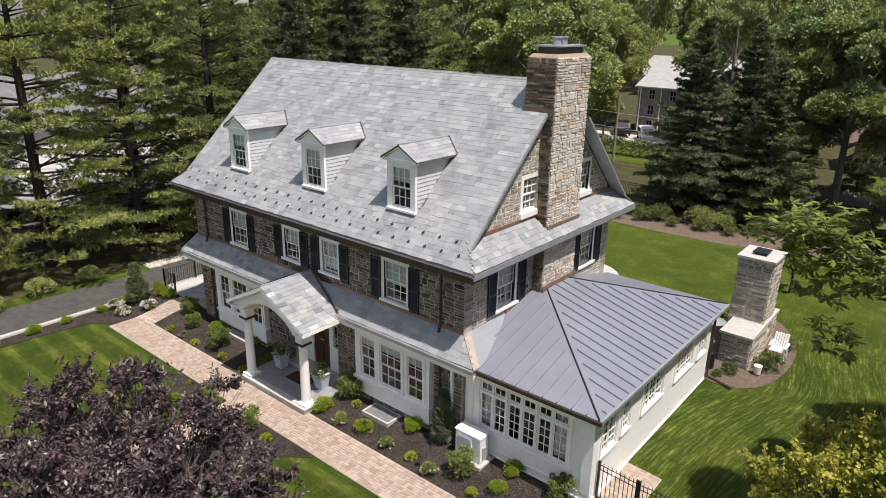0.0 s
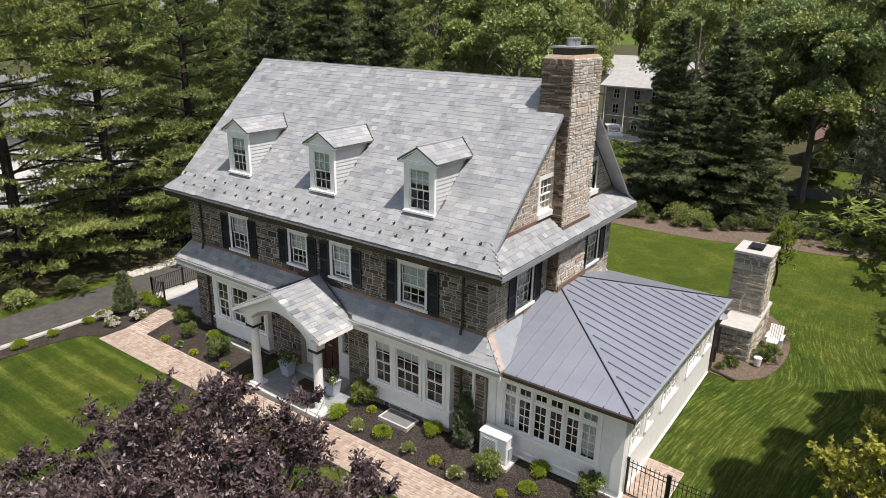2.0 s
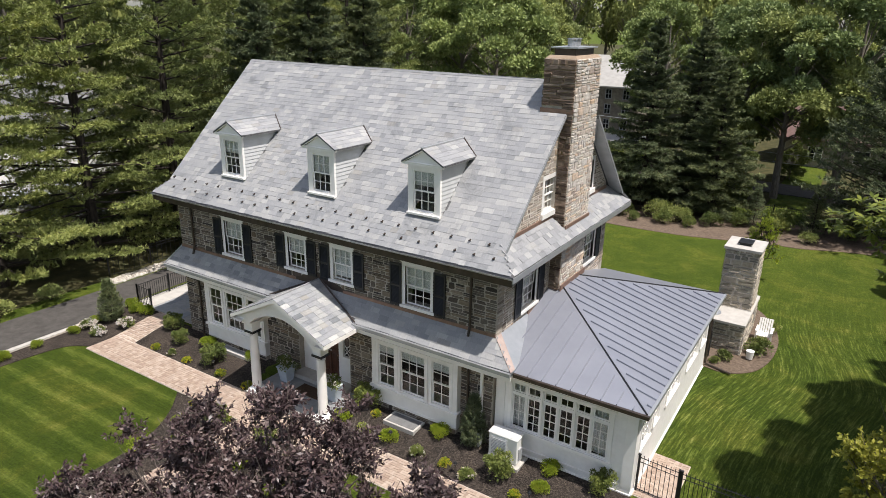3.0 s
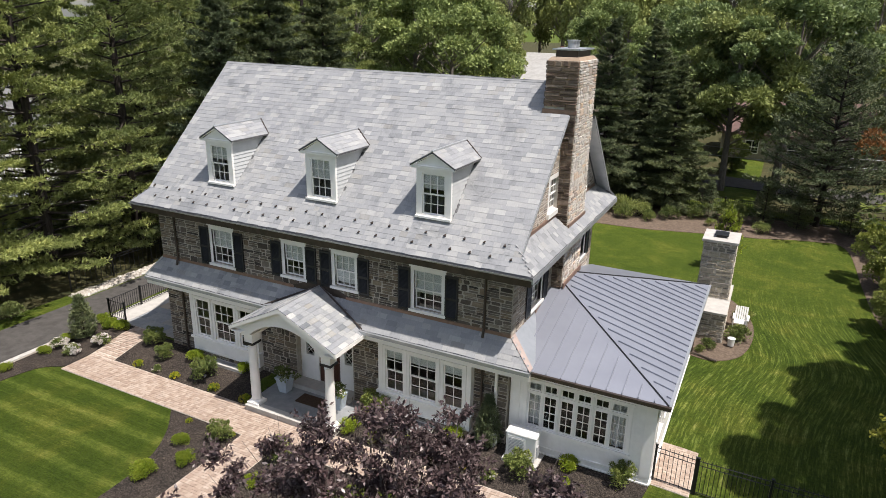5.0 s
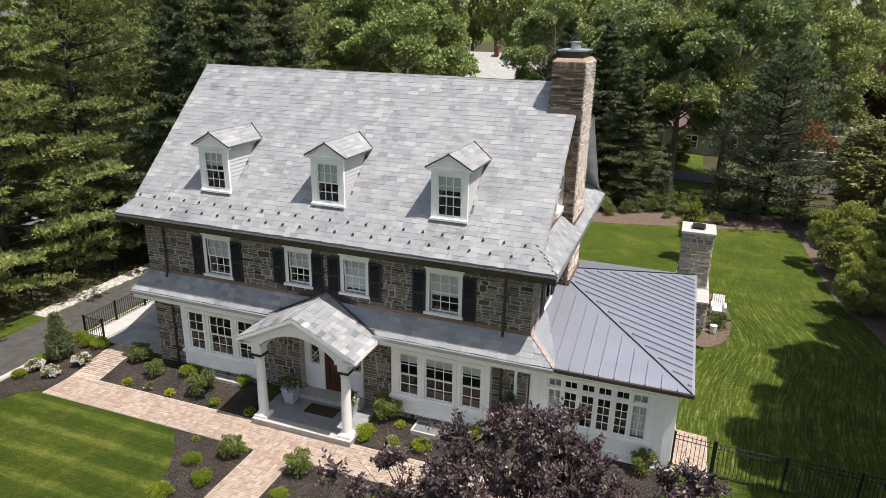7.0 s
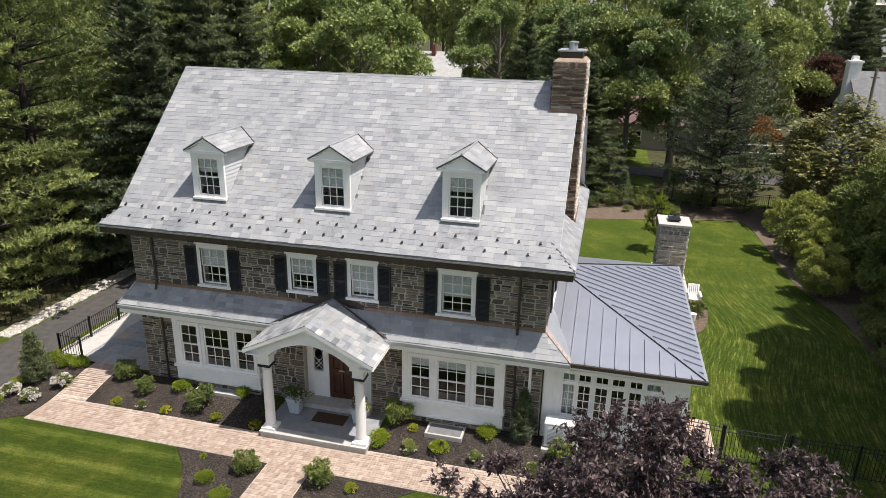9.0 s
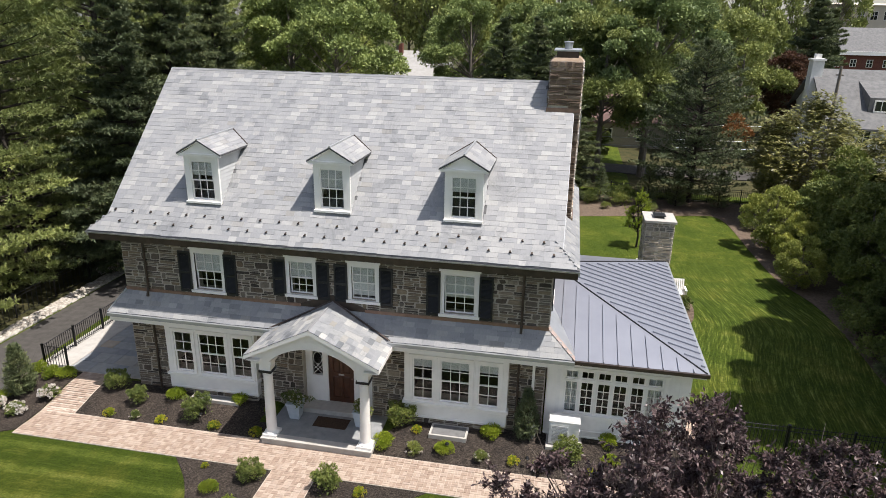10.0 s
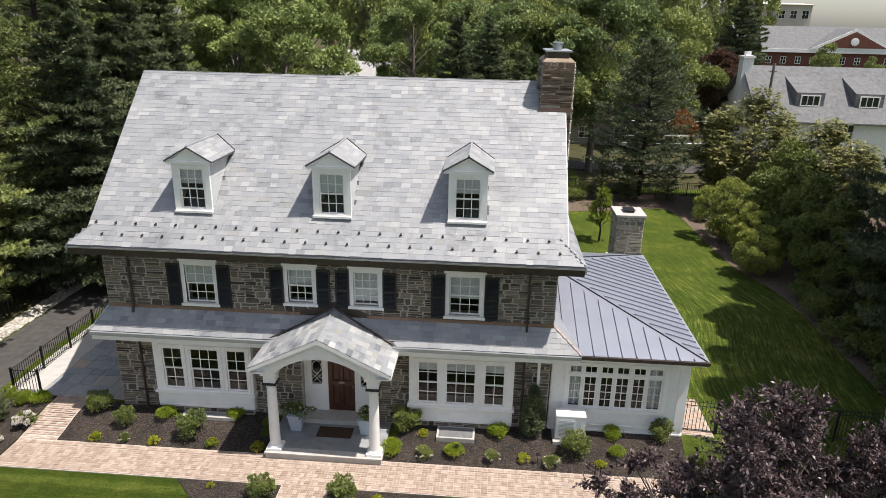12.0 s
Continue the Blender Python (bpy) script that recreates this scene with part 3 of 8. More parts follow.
# ---- windows ----
def window(parent, m, w, h, cols, rows, casing=0.12, sill=0.09, head=0.0, blind=0.5, name="window", label="white double-hung sash window with glazing bars", deep=0.10, split=True):
    """A sash window whose opening is w by h, standing on z = 0 and facing -y, about x = 0."""
    b = MB()
    b.box(-w / 2 - casing, -w / 2, -0.035, deep, -0.02, h + casing)
    b.box(w / 2, w / 2 + casing, -0.035, deep, -0.02, h + casing)
    b.box(-w / 2, w / 2, -0.035, deep, h, h + casing)
    if head:
        b.box(-w / 2 - casing - 0.05, w / 2 + casing + 0.05, -0.07, 0.02, h + casing + 0.002, h + casing + head)
    frame_ob = part(name, b, M["white"], parent, label, m)
    if sill:
        part("sill", MB().box(-w / 2 - casing - 0.05, w / 2 + casing + 0.05, -0.11, deep, -0.02 - sill, -0.022), M["white"], frame_ob, local=True)
    s, halves = 0.045, ((0.0, h / 2 + 0.02, 0.075), (h / 2 - 0.02, h, 0.035)) if split else ((0.0, h, 0.05),)
    for lo, hi, y in halves:
        q = MB()
        q.box(-w / 2, -w / 2 + s, y, y + 0.035, lo, hi).box(w / 2 - s, w / 2, y, y + 0.035, lo, hi)
        q.box(-w / 2 + s, w / 2 - s, y, y + 0.035, lo, lo + s).box(-w / 2 + s, w / 2 - s, y, y + 0.035, hi - s, hi)
        for i in range(1, cols):
            x = -w / 2 + s + (w - 2 * s) * i / cols
            q.box(x - 0.013, x + 0.013, y + 0.004, y + 0.03, lo + s, hi - s)
        for i in range(1, rows):
            z = lo + s + (hi - lo - 2 * s) * i / rows
            q.box(-w / 2 + s, w / 2 - s, y + 0.006, y + 0.028, z - 0.013, z + 0.013)
        part("sash", q, M["white"], frame_ob, local=True)
        p = part("pane", MB().box(-w / 2 + s, w / 2 - s, y + 0.015, y + 0.021, lo + s, hi - s), M["glass"], frame_ob, local=True)
        p.visible_shadow = False
    if blind:
        part("shade", MB().box(-w / 2 + 0.02, w / 2 - 0.02, 0.113, 0.118, h * (1 - blind), h), M["blind"], frame_ob, "white roller shade partly drawn", local=True)
    return frame_ob


def shutter(parent, m, w, h):
    b = MB()
    b.box(-w / 2, -w / 2 + 0.055, -0.05, -0.01, 0, h).box(w / 2 - 0.055, w / 2, -0.05, -0.01, 0, h)
    for z in (0, h * 0.45, h - 0.08):
        b.box(-w / 2 + 0.055, w / 2 - 0.055, -0.048, -0.012, z, z + 0.08)
    ob = part("shutter", b, M["black"], parent, "black louvred wooden shutter", m)
    slats = MB()
    z = 0.10
    while z < h - 0.1:
        if not h * 0.45 - 0.03 < z < h * 0.45 + 0.08:
            slats.hull8([(-w / 2 + 0.055, -0.044, z), (w / 2 - 0.055, -0.044, z), (w / 2 - 0.055, -0.018, z + 0.026), (-w / 2 + 0.055, -0.018, z + 0.026)],
                        [(-w / 2 + 0.055, -0.044, z + 0.008), (w / 2 - 0.055, -0.044, z + 0.008), (w / 2 - 0.055, -0.018, z + 0.034), (-w / 2 + 0.055, -0.018, z + 0.034)])
        z += 0.045
    part("louvres", slats, M["black"], ob, local=True)
    return ob


def holed(x0, x1, y0, y1, z0, z1, holes):
    """A wall along x with openings (x0, x1, z0, z1) right through it, as one closed shell."""
    xs = sorted({x0, x1, *[v for h in holes for v in h[:2] if x0 < v < x1]})
    zs = sorted({z0, z1, *[v for h in holes for v in h[2:] if z0 < v < z1]})
    solid = lambda i, k: 0 <= i < len(xs) - 1 and 0 <= k < len(zs) - 1 and not any(
        h[0] < (xs[i] + xs[i + 1]) / 2 < h[1] and h[2] < (zs[k] + zs[k + 1]) / 2 < h[3] for h in holes)
    b, seen = MB(), {}

    def at(i, j, k):
        if (i, j, k) not in seen:
            seen[i, j, k] = len(b.v)
            b.v.append((xs[i], (y0, y1)[j], zs[k]))
        return seen[i, j, k]

    for i in range(len(xs) - 1):
        for k in range(len(zs) - 1):
            if solid(i, k):
                b.f.append((at(i, 0, k), at(i + 1, 0, k), at(i + 1, 0, k + 1), at(i, 0, k + 1)))
                b.f.append((at(i, 1, k), at(i, 1, k + 1), at(i + 1, 1, k + 1), at(i + 1, 1, k)))
                if not solid(i - 1, k):
                    b.f.append((at(i, 0, k), at(i, 0, k + 1), at(i, 1, k + 1), at(i, 1, k)))
                if not solid(i + 1, k):
                    b.f.append((at(i + 1, 0, k), at(i + 1, 1, k), at(i + 1, 1, k + 1), at(i + 1, 0, k + 1)))
                if not solid(i, k - 1):
                    b.f.append((at(i, 0, k), at(i, 1, k), at(i + 1, 1, k), at(i + 1, 0, k)))
                if not solid(i, k + 1):
                    b.f.append((at(i, 0, k + 1), at(i + 1, 0, k + 1), at(i + 1, 1, k + 1), at(i, 1, k + 1)))
    return b


# ---- the ground ----
def smooth(a, b, v):
    t = min(max((v - a) / (b - a), 0.0), 1.0)
    return t * t * (3 - 2 * t)


def gz(x, y):
    """The ground's height: low at the front walk, a little higher at the house, low again along the drive."""
    h = 0.07 + 0.32 * smooth(-2.3, -0.2, y) + 0.08 * smooth(0, 14, y)
    h = 0.07 + (h - 0.07) * smooth(-13.2, -12.1, x) * (1 - 0.25 * smooth(12.3, 14, x))
    return min(h, 0.26) if -1.8 < x < 2.3 and -2.4 < y < 0.6 else h


def sheet(xs, ys, mat, name, lift=0.0):
    nx = len(xs)
    v = [(x, y, gz(x, y) + lift) for y in ys for x in xs]
    f = [(j * nx + i, j * nx + i + 1, (j + 1) * nx + i + 1, (j + 1) * nx + i) for j in range(len(ys) - 1) for i in range(nx - 1)]
    return fast_mesh(name, mat, v, f)


def spread(lo, hi, step, far):
    mid = [lo + i * step for i in range(int((hi - lo) / step) + 1)]
    out, d, v = [], step, mid[-1]
    while v < far:
        d *= 1.6
        v += d
        out.append(v)
    left, d, v = [], step, lo
    while v > -far:
        d *= 1.6
        v -= d
        left.append(v)
    return left[::-1] + mid + out


solo("ground", sheet(spread(-17, 22, 0.5, 1500), spread(-12, 30, 0.5, 1500), M["lawn"], "ground"), None,
     "mown green lawn with faint mower stripes", "lawn", kind="structure")


def drape(name, outline, mat, lift, label, category, drop=0.12, step=0.6):
    """A ground cover of any outline, laid over the ground's shape, with a turned-down edge."""
    bm = bmesh.new()
    bm.faces.new([bm.verts.new((x, y, 0)) for x, y in outline])
    xs, ys = [p[0] for p in outline], [p[1] for p in outline]
    for lo, hi, n in ((min(xs), max(xs), (1, 0, 0)), (min(ys), max(ys), (0, 1, 0))):
        v = lo + step
        while v < hi:
            geo = bm.verts[:] + bm.edges[:] + bm.faces[:]
            bmesh.ops.bisect_plane(bm, geom=geo, plane_co=Vector(n) * v, plane_no=n)
            v += step
    rim = [e for e in bm.edges if e.is_boundary]
    made = bmesh.ops.extrude_edge_only(bm, edges=rim)["geom"]
    low = {e for e in made if isinstance(e, bmesh.types.BMVert)}
    for v in bm.verts:
        v.co.z = gz(v.co.x, v.co.y) + lift - (drop if v in low else 0)
    bmesh.ops.recalc_face_normals(bm, faces=bm.faces[:])
    me = bpy.data.meshes.new(name)
    bm.to_mesh(me)
    bm.free()
    me.materials.append(mat)
    return tagged(new(name, me), label, category, kind="structure")


def curve(*pts, n=6):
    """A smooth line through points."""
    p = [pts[0], *pts, pts[-1]]
    out = []
    for i in range(1, len(p) - 2):
        for k in range(n):
            t = k / n
            out.append(tuple(0.5 * (2 * p[i][a] + (p[i + 1][a] - p[i - 1][a]) * t + (2 * p[i - 1][a] - 5 * p[i][a] + 4 * p[i + 1][a] - p[i + 2][a]) * t * t
                                    + (3 * p[i][a] - p[i - 1][a] - 3 * p[i + 1][a] + p[i + 2][a]) * t ** 3) for a in (0, 1)))
    return out + [pts[-1]]


PATH_Y0, PATH_Y1 = -3.40, -1.95
drape("planting_bed", [(-9.0, -1.97), (-1.66, -1.97), (-1.66, 0.1), (-7.5, 0.1), (-9.0, 0.1)], M["mulch"], 0.025, "dark bark mulch bed before the stone house", "bed")
drape("planting_bed", [(2.14, -1.97), (12.0, -1.97), (12.3, 0.15), (2.14, 0.15)], M["mulch"], 0.025, "dark bark mulch bed before the bay window", "bed")
drape("planting_bed", [(-0.76, -3.42), (-4.1, -3.42), *curve((-4.1, -3.42), (-3.15, -4.5), (-2.5, -5.8), (-2.3, -7.4), (-2.4, -10))[1:], (-0.76, -10)][::-1], M["mulch"], 0.025, "curved dark mulch bed beside the front walk", "bed")
drape("planting_bed", [(0.76, -10), (2.6, -10), *curve((2.6, -10), (2.4, -7.4), (2.4, -5.8), (3.0, -4.6), (4.3, -3.42))[1:], (0.76, -3.42)][::-1], M["mulch"], 0.025, "curved dark mulch bed under the purple tree", "bed")
drape("planting_bed", [(-12.45, -9), (-11.6, -9), *curve((-11.6, -9), (-11.55, -6), (-11.2, -3.9), (-10.35, -3.2))[1:], (-10.35, 0.25), (-12.45, 0.25)], M["mulch"], 0.025, "mulch bed with hydrangeas beside the drive", "bed")
drape("planting_bed", curve((12.35, 9.5), (13.2, 9.55), (14.2, 10.6), (14.6, 12.6), (14.4, 14.8), (13.4, 16.9), (12.2, 17.2), (11.0, 16.0), (11.0, 11.0), (12.35, 9.5)), M["soil"], 0.025, "brown mulch bed round the outdoor fireplace", "bed")
drape("planting_bed", [(-14, 28.2), *curve((-14, 28.2), (0, 27.0), (6, 27.0), (9, 27.6), (13.5, 28.9), (17.2, 30.2), (19.2, 29.6), (19.6, 22), (19.9, 17.5), (20.8, 14.4), (21.05, 11), (21.0, 6), (21.0, 1.0))[1:], (40, 1.0), (40, 34.5), (-14, 34.5)][::-1], M["soil"], 0.02, "brown mulch strip under the border trees", "bed", step=1.5)
drape("driveway", [(-15.8, -60), (-12.75, -60), (-12.75, -0.2), (-13.15, 0.8), (-13.4, 8), (-13.4, 34), (-15.9, 34), (-15.8, 0)], M["asphalt"], 0.02, "dark asphalt driveway beside the house", "driveway", step=2.0)
drape("gravel_strip", [(-16.75, 1.5), (-15.95, 1.5), (-15.98, 34), (-16.75, 34)], M["gravel"], 0.05, "strip of pale stones along the drive", "gravel", step=2.0)
drape("woodland_floor", [(-70, -40), (-17.0, -40), (-16.8, 34), (40, 34.6), (40, 90.8), (-70, 90.8)], mat_plain("leaf_litter", (0.035, 0.040, 0.018), (0.085, 0.075, 0.035), 1.6, 0.95, 0.1, bump=0.9, dist=0.05), 0.012,
      "shaded leaf litter under the pines", "ground", step=4.0)
litter = bpy.data.objects["woodland_floor"].data.materials[0]
drape("far_woodland", [(-320, -160), (-70.1, -160), (-70.1, 91), (-320, 91)], litter, 0.03, "wooded ground far beyond the pines", "ground", step=30.0)
drape("far_neighbourhood", [(-320, 91.2), (220, 91.2), (220, 420), (-320, 420)], litter, 0.03, "shaded ground among the far houses and trees", "ground", step=30.0)

# ---- the stone house ----
HX, HD, RY = 7.61, 9.5, 4.75          # half width, depth, ridge
EZ, EY, EX = 6.74, -0.62, 8.39        # main eave: height, front edge, end
RZ, VX = 11.82, 7.84                  # ridge height, verge
RS = (RZ - EZ) / (RY - EY)            # roof slope
house = thing("house", "three-storey grey stone house with slate roof and white trim", "house", (0, RY, 0.4))

BAYS = ((-6.15, -2.66, (-5.48, -4.34, -3.21)), (2.83, 6.40, (3.48, 4.60, 5.75)))
UPPER = ((-4.31, 0.98, 1.36, 4.62), (-0.855, 0.84, 1.18, 4.80), (1.36, 0.84, 1.18, 4.80), (4.64, 1.02, 1.36, 4.62))
front_holes = [(x - w / 2, x + w / 2, z, z + h) for x, w, h, z in UPPER]
front_holes += [(a + 0.1, b - 0.1, 1.3, 2.98) for a, b, c in BAYS] + [(-0.95, 1.60, 0.45, 2.85)]
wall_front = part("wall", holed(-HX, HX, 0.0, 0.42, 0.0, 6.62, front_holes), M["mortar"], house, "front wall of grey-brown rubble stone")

M_RIGHT = Matrix.Translation((HX, 0, 0)) @ Matrix.Rotation(radians(90), 4, "Z")
M_LEFT = Matrix.Translation((-HX, HD, 0)) @ Matrix.Rotation(radians(-90), 4, "Z")
M_BACK = Matrix.Translation((0, HD, 0)) @ Matrix.Rotation(radians(180), 4, "Z")
SIDE = ((2.24, 0.98, 1.36, 4.64), (7.72, 0.98, 1.36, 4.64))
GABLE = ((3.40, 0.92, 1.10, 7.70), (6.95, 0.88, 1.10, 7.70))
side_holes = [(y - w / 2, y + w / 2, z, z + h) for y, w, h, z in SIDE]
gable_holes = [(y - w / 2, y + w / 2, z, z + h) for y, w, h, z in GABLE]
wr = holed(0.42, HD - 0.42, 0.0, 0.42, 0.0, 7.2, side_holes)
# Paler mortar than the front's, toned for the sun on this end.
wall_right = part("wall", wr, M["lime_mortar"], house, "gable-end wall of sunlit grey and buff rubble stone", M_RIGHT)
part("wall", holed(0.42, HD - 0.42, 0.0, 0.42, 0.0, 7.2, []), M["mortar"], house, "gable-end wall of grey rubble stone", M_LEFT)
part("wall", holed(-HX, HX, 0.0, 0.42, 0.0, 6.62, []), M["mortar"], house, "rear wall of rubble stone", M_BACK)


def gable_wall(m, holes):
    """The upper triangle of a gable end, built in upright strips round its windows."""
    b = MB()
    top = lambda y: EZ + RS * (min(y, HD - y) - EY) - 0.16
    cuts = sorted({0.46, RY, HD - 0.46, *[v for h in holes for v in h[:2]], *[0.46 + 0.35 * i for i in range(25)]})
    for a, c in zip(cuts, cuts[1:]):
        spans, mid = [(7.2, None)], (a + c) / 2
        for h in holes:
            if h[0] < mid < h[1]:
                spans = [(7.2, h[2]), (h[3], None)]
        for lo, hi in spans:
            za, zc = (hi, hi) if hi else (top(a), top(c))
            if min(za, zc) > lo:
                b.hull8([(a, 0, lo), (c, 0, lo), (c, 0.42, lo), (a, 0.42, lo)], [(a, 0, za), (c, 0, zc), (c, 0.42, zc), (a, 0.42, za)])
    return part("wall", b.weld(), M["lime_mortar"], house, "gable of rubble stone below the slate verge", m)


gable_right = gable_wall(M_RIGHT, gable_holes)
gable_wall(M_LEFT, [])

# Unseen floors and partitions, added to keep the windows dark.
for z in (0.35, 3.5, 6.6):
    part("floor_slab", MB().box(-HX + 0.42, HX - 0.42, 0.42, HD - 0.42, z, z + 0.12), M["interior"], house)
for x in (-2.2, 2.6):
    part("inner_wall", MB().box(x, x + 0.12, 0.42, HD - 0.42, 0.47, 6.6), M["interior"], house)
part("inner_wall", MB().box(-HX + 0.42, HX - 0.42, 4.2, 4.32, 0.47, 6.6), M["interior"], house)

for x, w, h, z in UPPER:
    window(house, pose(x, 0.02, z), w, h, 3, 2, 0.13, 0.10, 0.09, {-4.31: 0.52, -0.855: 0.56, 1.36: 0.9, 4.64: 0.6}[x])
    for s in (-1, 1):
        shutter(house, pose(x + s * (w / 2 + 0.13 + 0.24), -0.02, z - 0.12), 0.46, h + 0.16)
for y, w, h, z in SIDE:
    window(house, M_RIGHT @ pose(y, 0.02, z), w, h, 3, 2, 0.13, 0.10, 0.0, 0.55)
    for s in (-1, 1):
        shutter(house, M_RIGHT @ pose(y + s * (w / 2 + 0.13 + 0.24), -0.02, z - 0.12), 0.46, h + 0.16)
for y, w, h, z in GABLE:
    window(house, M_RIGHT @ pose(y, 0.02, z), w, h, 3, 2, 0.14, 0.18, 0.0, 0.0)

# main roof: two slabs, verges, ridge cap
SLOPE = Vector((0, 1, RS)).normalized()
LEN = Vector((0, RY - EY, RZ - EZ)).length
for side in (1, -1):
    fy = lambda y: y if side == 1 else HD - y
    vx = VX if side == 1 else 8.14
    outline = [(-EX, fy(EY), EZ), (EX, fy(EY), EZ), (vx, fy(EY + 0.49), EZ + 0.49 * RS), *([(8.14, 6.0, RZ - (6.0 - RY) * RS), (VX, 6.0, RZ - (6.0 - RY) * RS)] if side == -1 else []), (VX, fy(RY), RZ), (-VX, fy(RY), RZ), (-VX, fy(EY + 0.49), EZ + 0.49 * RS)]
    roof = part("roof", MB().prism([Vector(p) - Vector((0, 0, 0.022)) for p in outline], (0, 0, -0.10)), M["deck"], house, "steep pale grey slate roof with snow guards" if side == 1 else "rear slope of the slate roof")
    if side == 1:
        roof_front = roof
    else:
        roof_back = roof


def main_bounds(v):
    h = VX if v * SLOPE.y > 0.49 else EX - (EX - VX) * v * SLOPE.y / 0.49
    return -h, h


DORMERS = (-4.38, 0.24, 4.62)
DZ, DY, DW = 7.70, 0.35, 1.20           # dormer sill, face, width
DEAVE, DRIDGE = 9.42, 9.88


def in_dormer(u, v):
    y, z = EY + v * SLOPE.y, EZ + v * SLOPE.z
    return any(abs(u - x) < DW / 2 - 0.05 for x in DORMERS) and DY < y < DY + (DEAVE - DZ) / RS - 0.1


def at_chimney(u, v):
    return u > 6.95 and EY + v * SLOPE.y > 3.85


slates(roof_front, (0, EY, EZ), (1, 0, 0), SLOPE, LEN, main_bounds, M["slate"], 3, 0.19, (0.20, 0.44),
       skip=lambda u, v: in_dormer(u, v) or at_chimney(u, v), chosen=lambda p: p.x > 1.0 and p.z < 8.3, limit=300, thick=0.0065, label="pale grey slates laid in even courses")
slates(roof_back, (0, HD - EY, EZ), (-1, 0, 0), (0, -SLOPE.y, SLOPE.z), LEN, main_bounds, M["slate"], 4, 0.235, (0.45, 0.7))
part("ridge_cap", MB().prism([(-VX, RY - 0.07, RZ - 0.045), (-VX, RY, RZ + 0.03), (-VX, RY + 0.07, RZ - 0.045), (-VX, RY, RZ - 0.02)], (VX + 6.9, 0, 0)), M["ridge_slate"], house, "narrow dark slate ridge")
for x0v, s in ((-VX - 0.025, 1), (-VX - 0.025, -1), (VX + 0.003, 1), (8.143, -1)):
    for x in (x0v,):
        fy = lambda y: y if s == 1 else HD - y
        y0 = EY + 0.49
        ye, ze = (6.0, RZ - (6.0 - RY) * RS) if x > 8 else (RY, RZ)
        part("verge_board", MB().hull8([(x, fy(y0), EZ + 0.49 * RS - 0.13), (x + 0.022, fy(y0), EZ + 0.49 * RS - 0.13), (x + 0.022, ye, ze - 0.13), (x, ye, ze - 0.13)],
                                       [(x, fy(y0), EZ + 0.49 * RS - 0.025), (x + 0.022, fy(y0), EZ + 0.49 * RS - 0.025), (x + 0.022, ye, ze - 0.025), (x, ye, ze - 0.025)]), M["lead"], house, "grey metal verge board")

part("verge_soffit", MB().prism([(HX + 0.06, HD - EY - 0.52, EZ + 0.52 * RS - 0.126), (8.135, HD - EY - 0.52, EZ + 0.52 * RS - 0.126), (8.135, 6.0, RZ - (6.0 - RY) * RS - 0.126), (HX + 0.06, 6.0, RZ - (6.0 - RY) * RS - 0.126)], (0, 0, -0.012)), M["lead"], house, "pale grey metal soffit of the verge")

# snow guards in two staggered rows
guard = MB().box(-0.035, 0.035, -0.07, 0.02, 0.0, 0.018)
guard.hull8([(-0.055, -0.085, 0.0), (0.055, -0.085, 0.0), (0.055, -0.065, 0.0), (-0.055, -0.065, 0.0)], [(-0.035, -0.085, 0.085), (0.035, -0.085, 0.085), (0.035, -0.065, 0.085), (-0.035, -0.065, 0.085)])
guard_mesh = guard.mesh("snow_guard", M["bronze"])
tilt = Matrix((Vector((1, 0, 0)), SLOPE, Vector((1, 0, 0)).cross(SLOPE))).transposed().to_4x4()
for row, (y, off) in enumerate(((0.02, 0.0), (-0.29, 0.335))):
    x = -7.6 + off
    while x < 7.8:
        part("snow_guard", guard_mesh, None, roof_front, m=Matrix.Translation((x, y, EZ + RS * (y - EY) + 0.016)) @ tilt @ Matrix.Diagonal((0.8, 0.8, 0.75, 1)))
        x += 0.675

# eaves: soffit, fascia, gutter
for s in (1, -1):
    fy = lambda y: y if s == 1 else HD - y
    ya, yb = sorted((fy(EY + 0.05), fy(0.02)))
    part("soffit", MB().box(-EX + 0.05, EX - 0.05, ya, yb, 6.42, 6.47), M["bronze"], house, "dark painted eaves soffit")
    ya, yb = sorted((fy(EY + 0.02), fy(EY + 0.06)))
    part("fascia", MB().box(-EX + 0.03, EX - 0.03, ya, yb, 6.40, 6.60), M["bronze"], house, "dark fascia board")
    y = fy(EY - 0.02)
    half = [(0.075 * math.cos(a), 0.075 * math.sin(a)) for a in [math.pi + math.pi * i / 8 for i in range(9)]]
    part("gutter", MB().prism([(-EX, y + p, 6.70 + q) for p, q in half] + [(-EX, y + p * 0.86, 6.70 + q * 0.86) for p, q in half[::-1]], (2 * EX, 0, 0)), M["lead"] if s == 1 else M["bronze"], house, "half-round grey metal gutter")

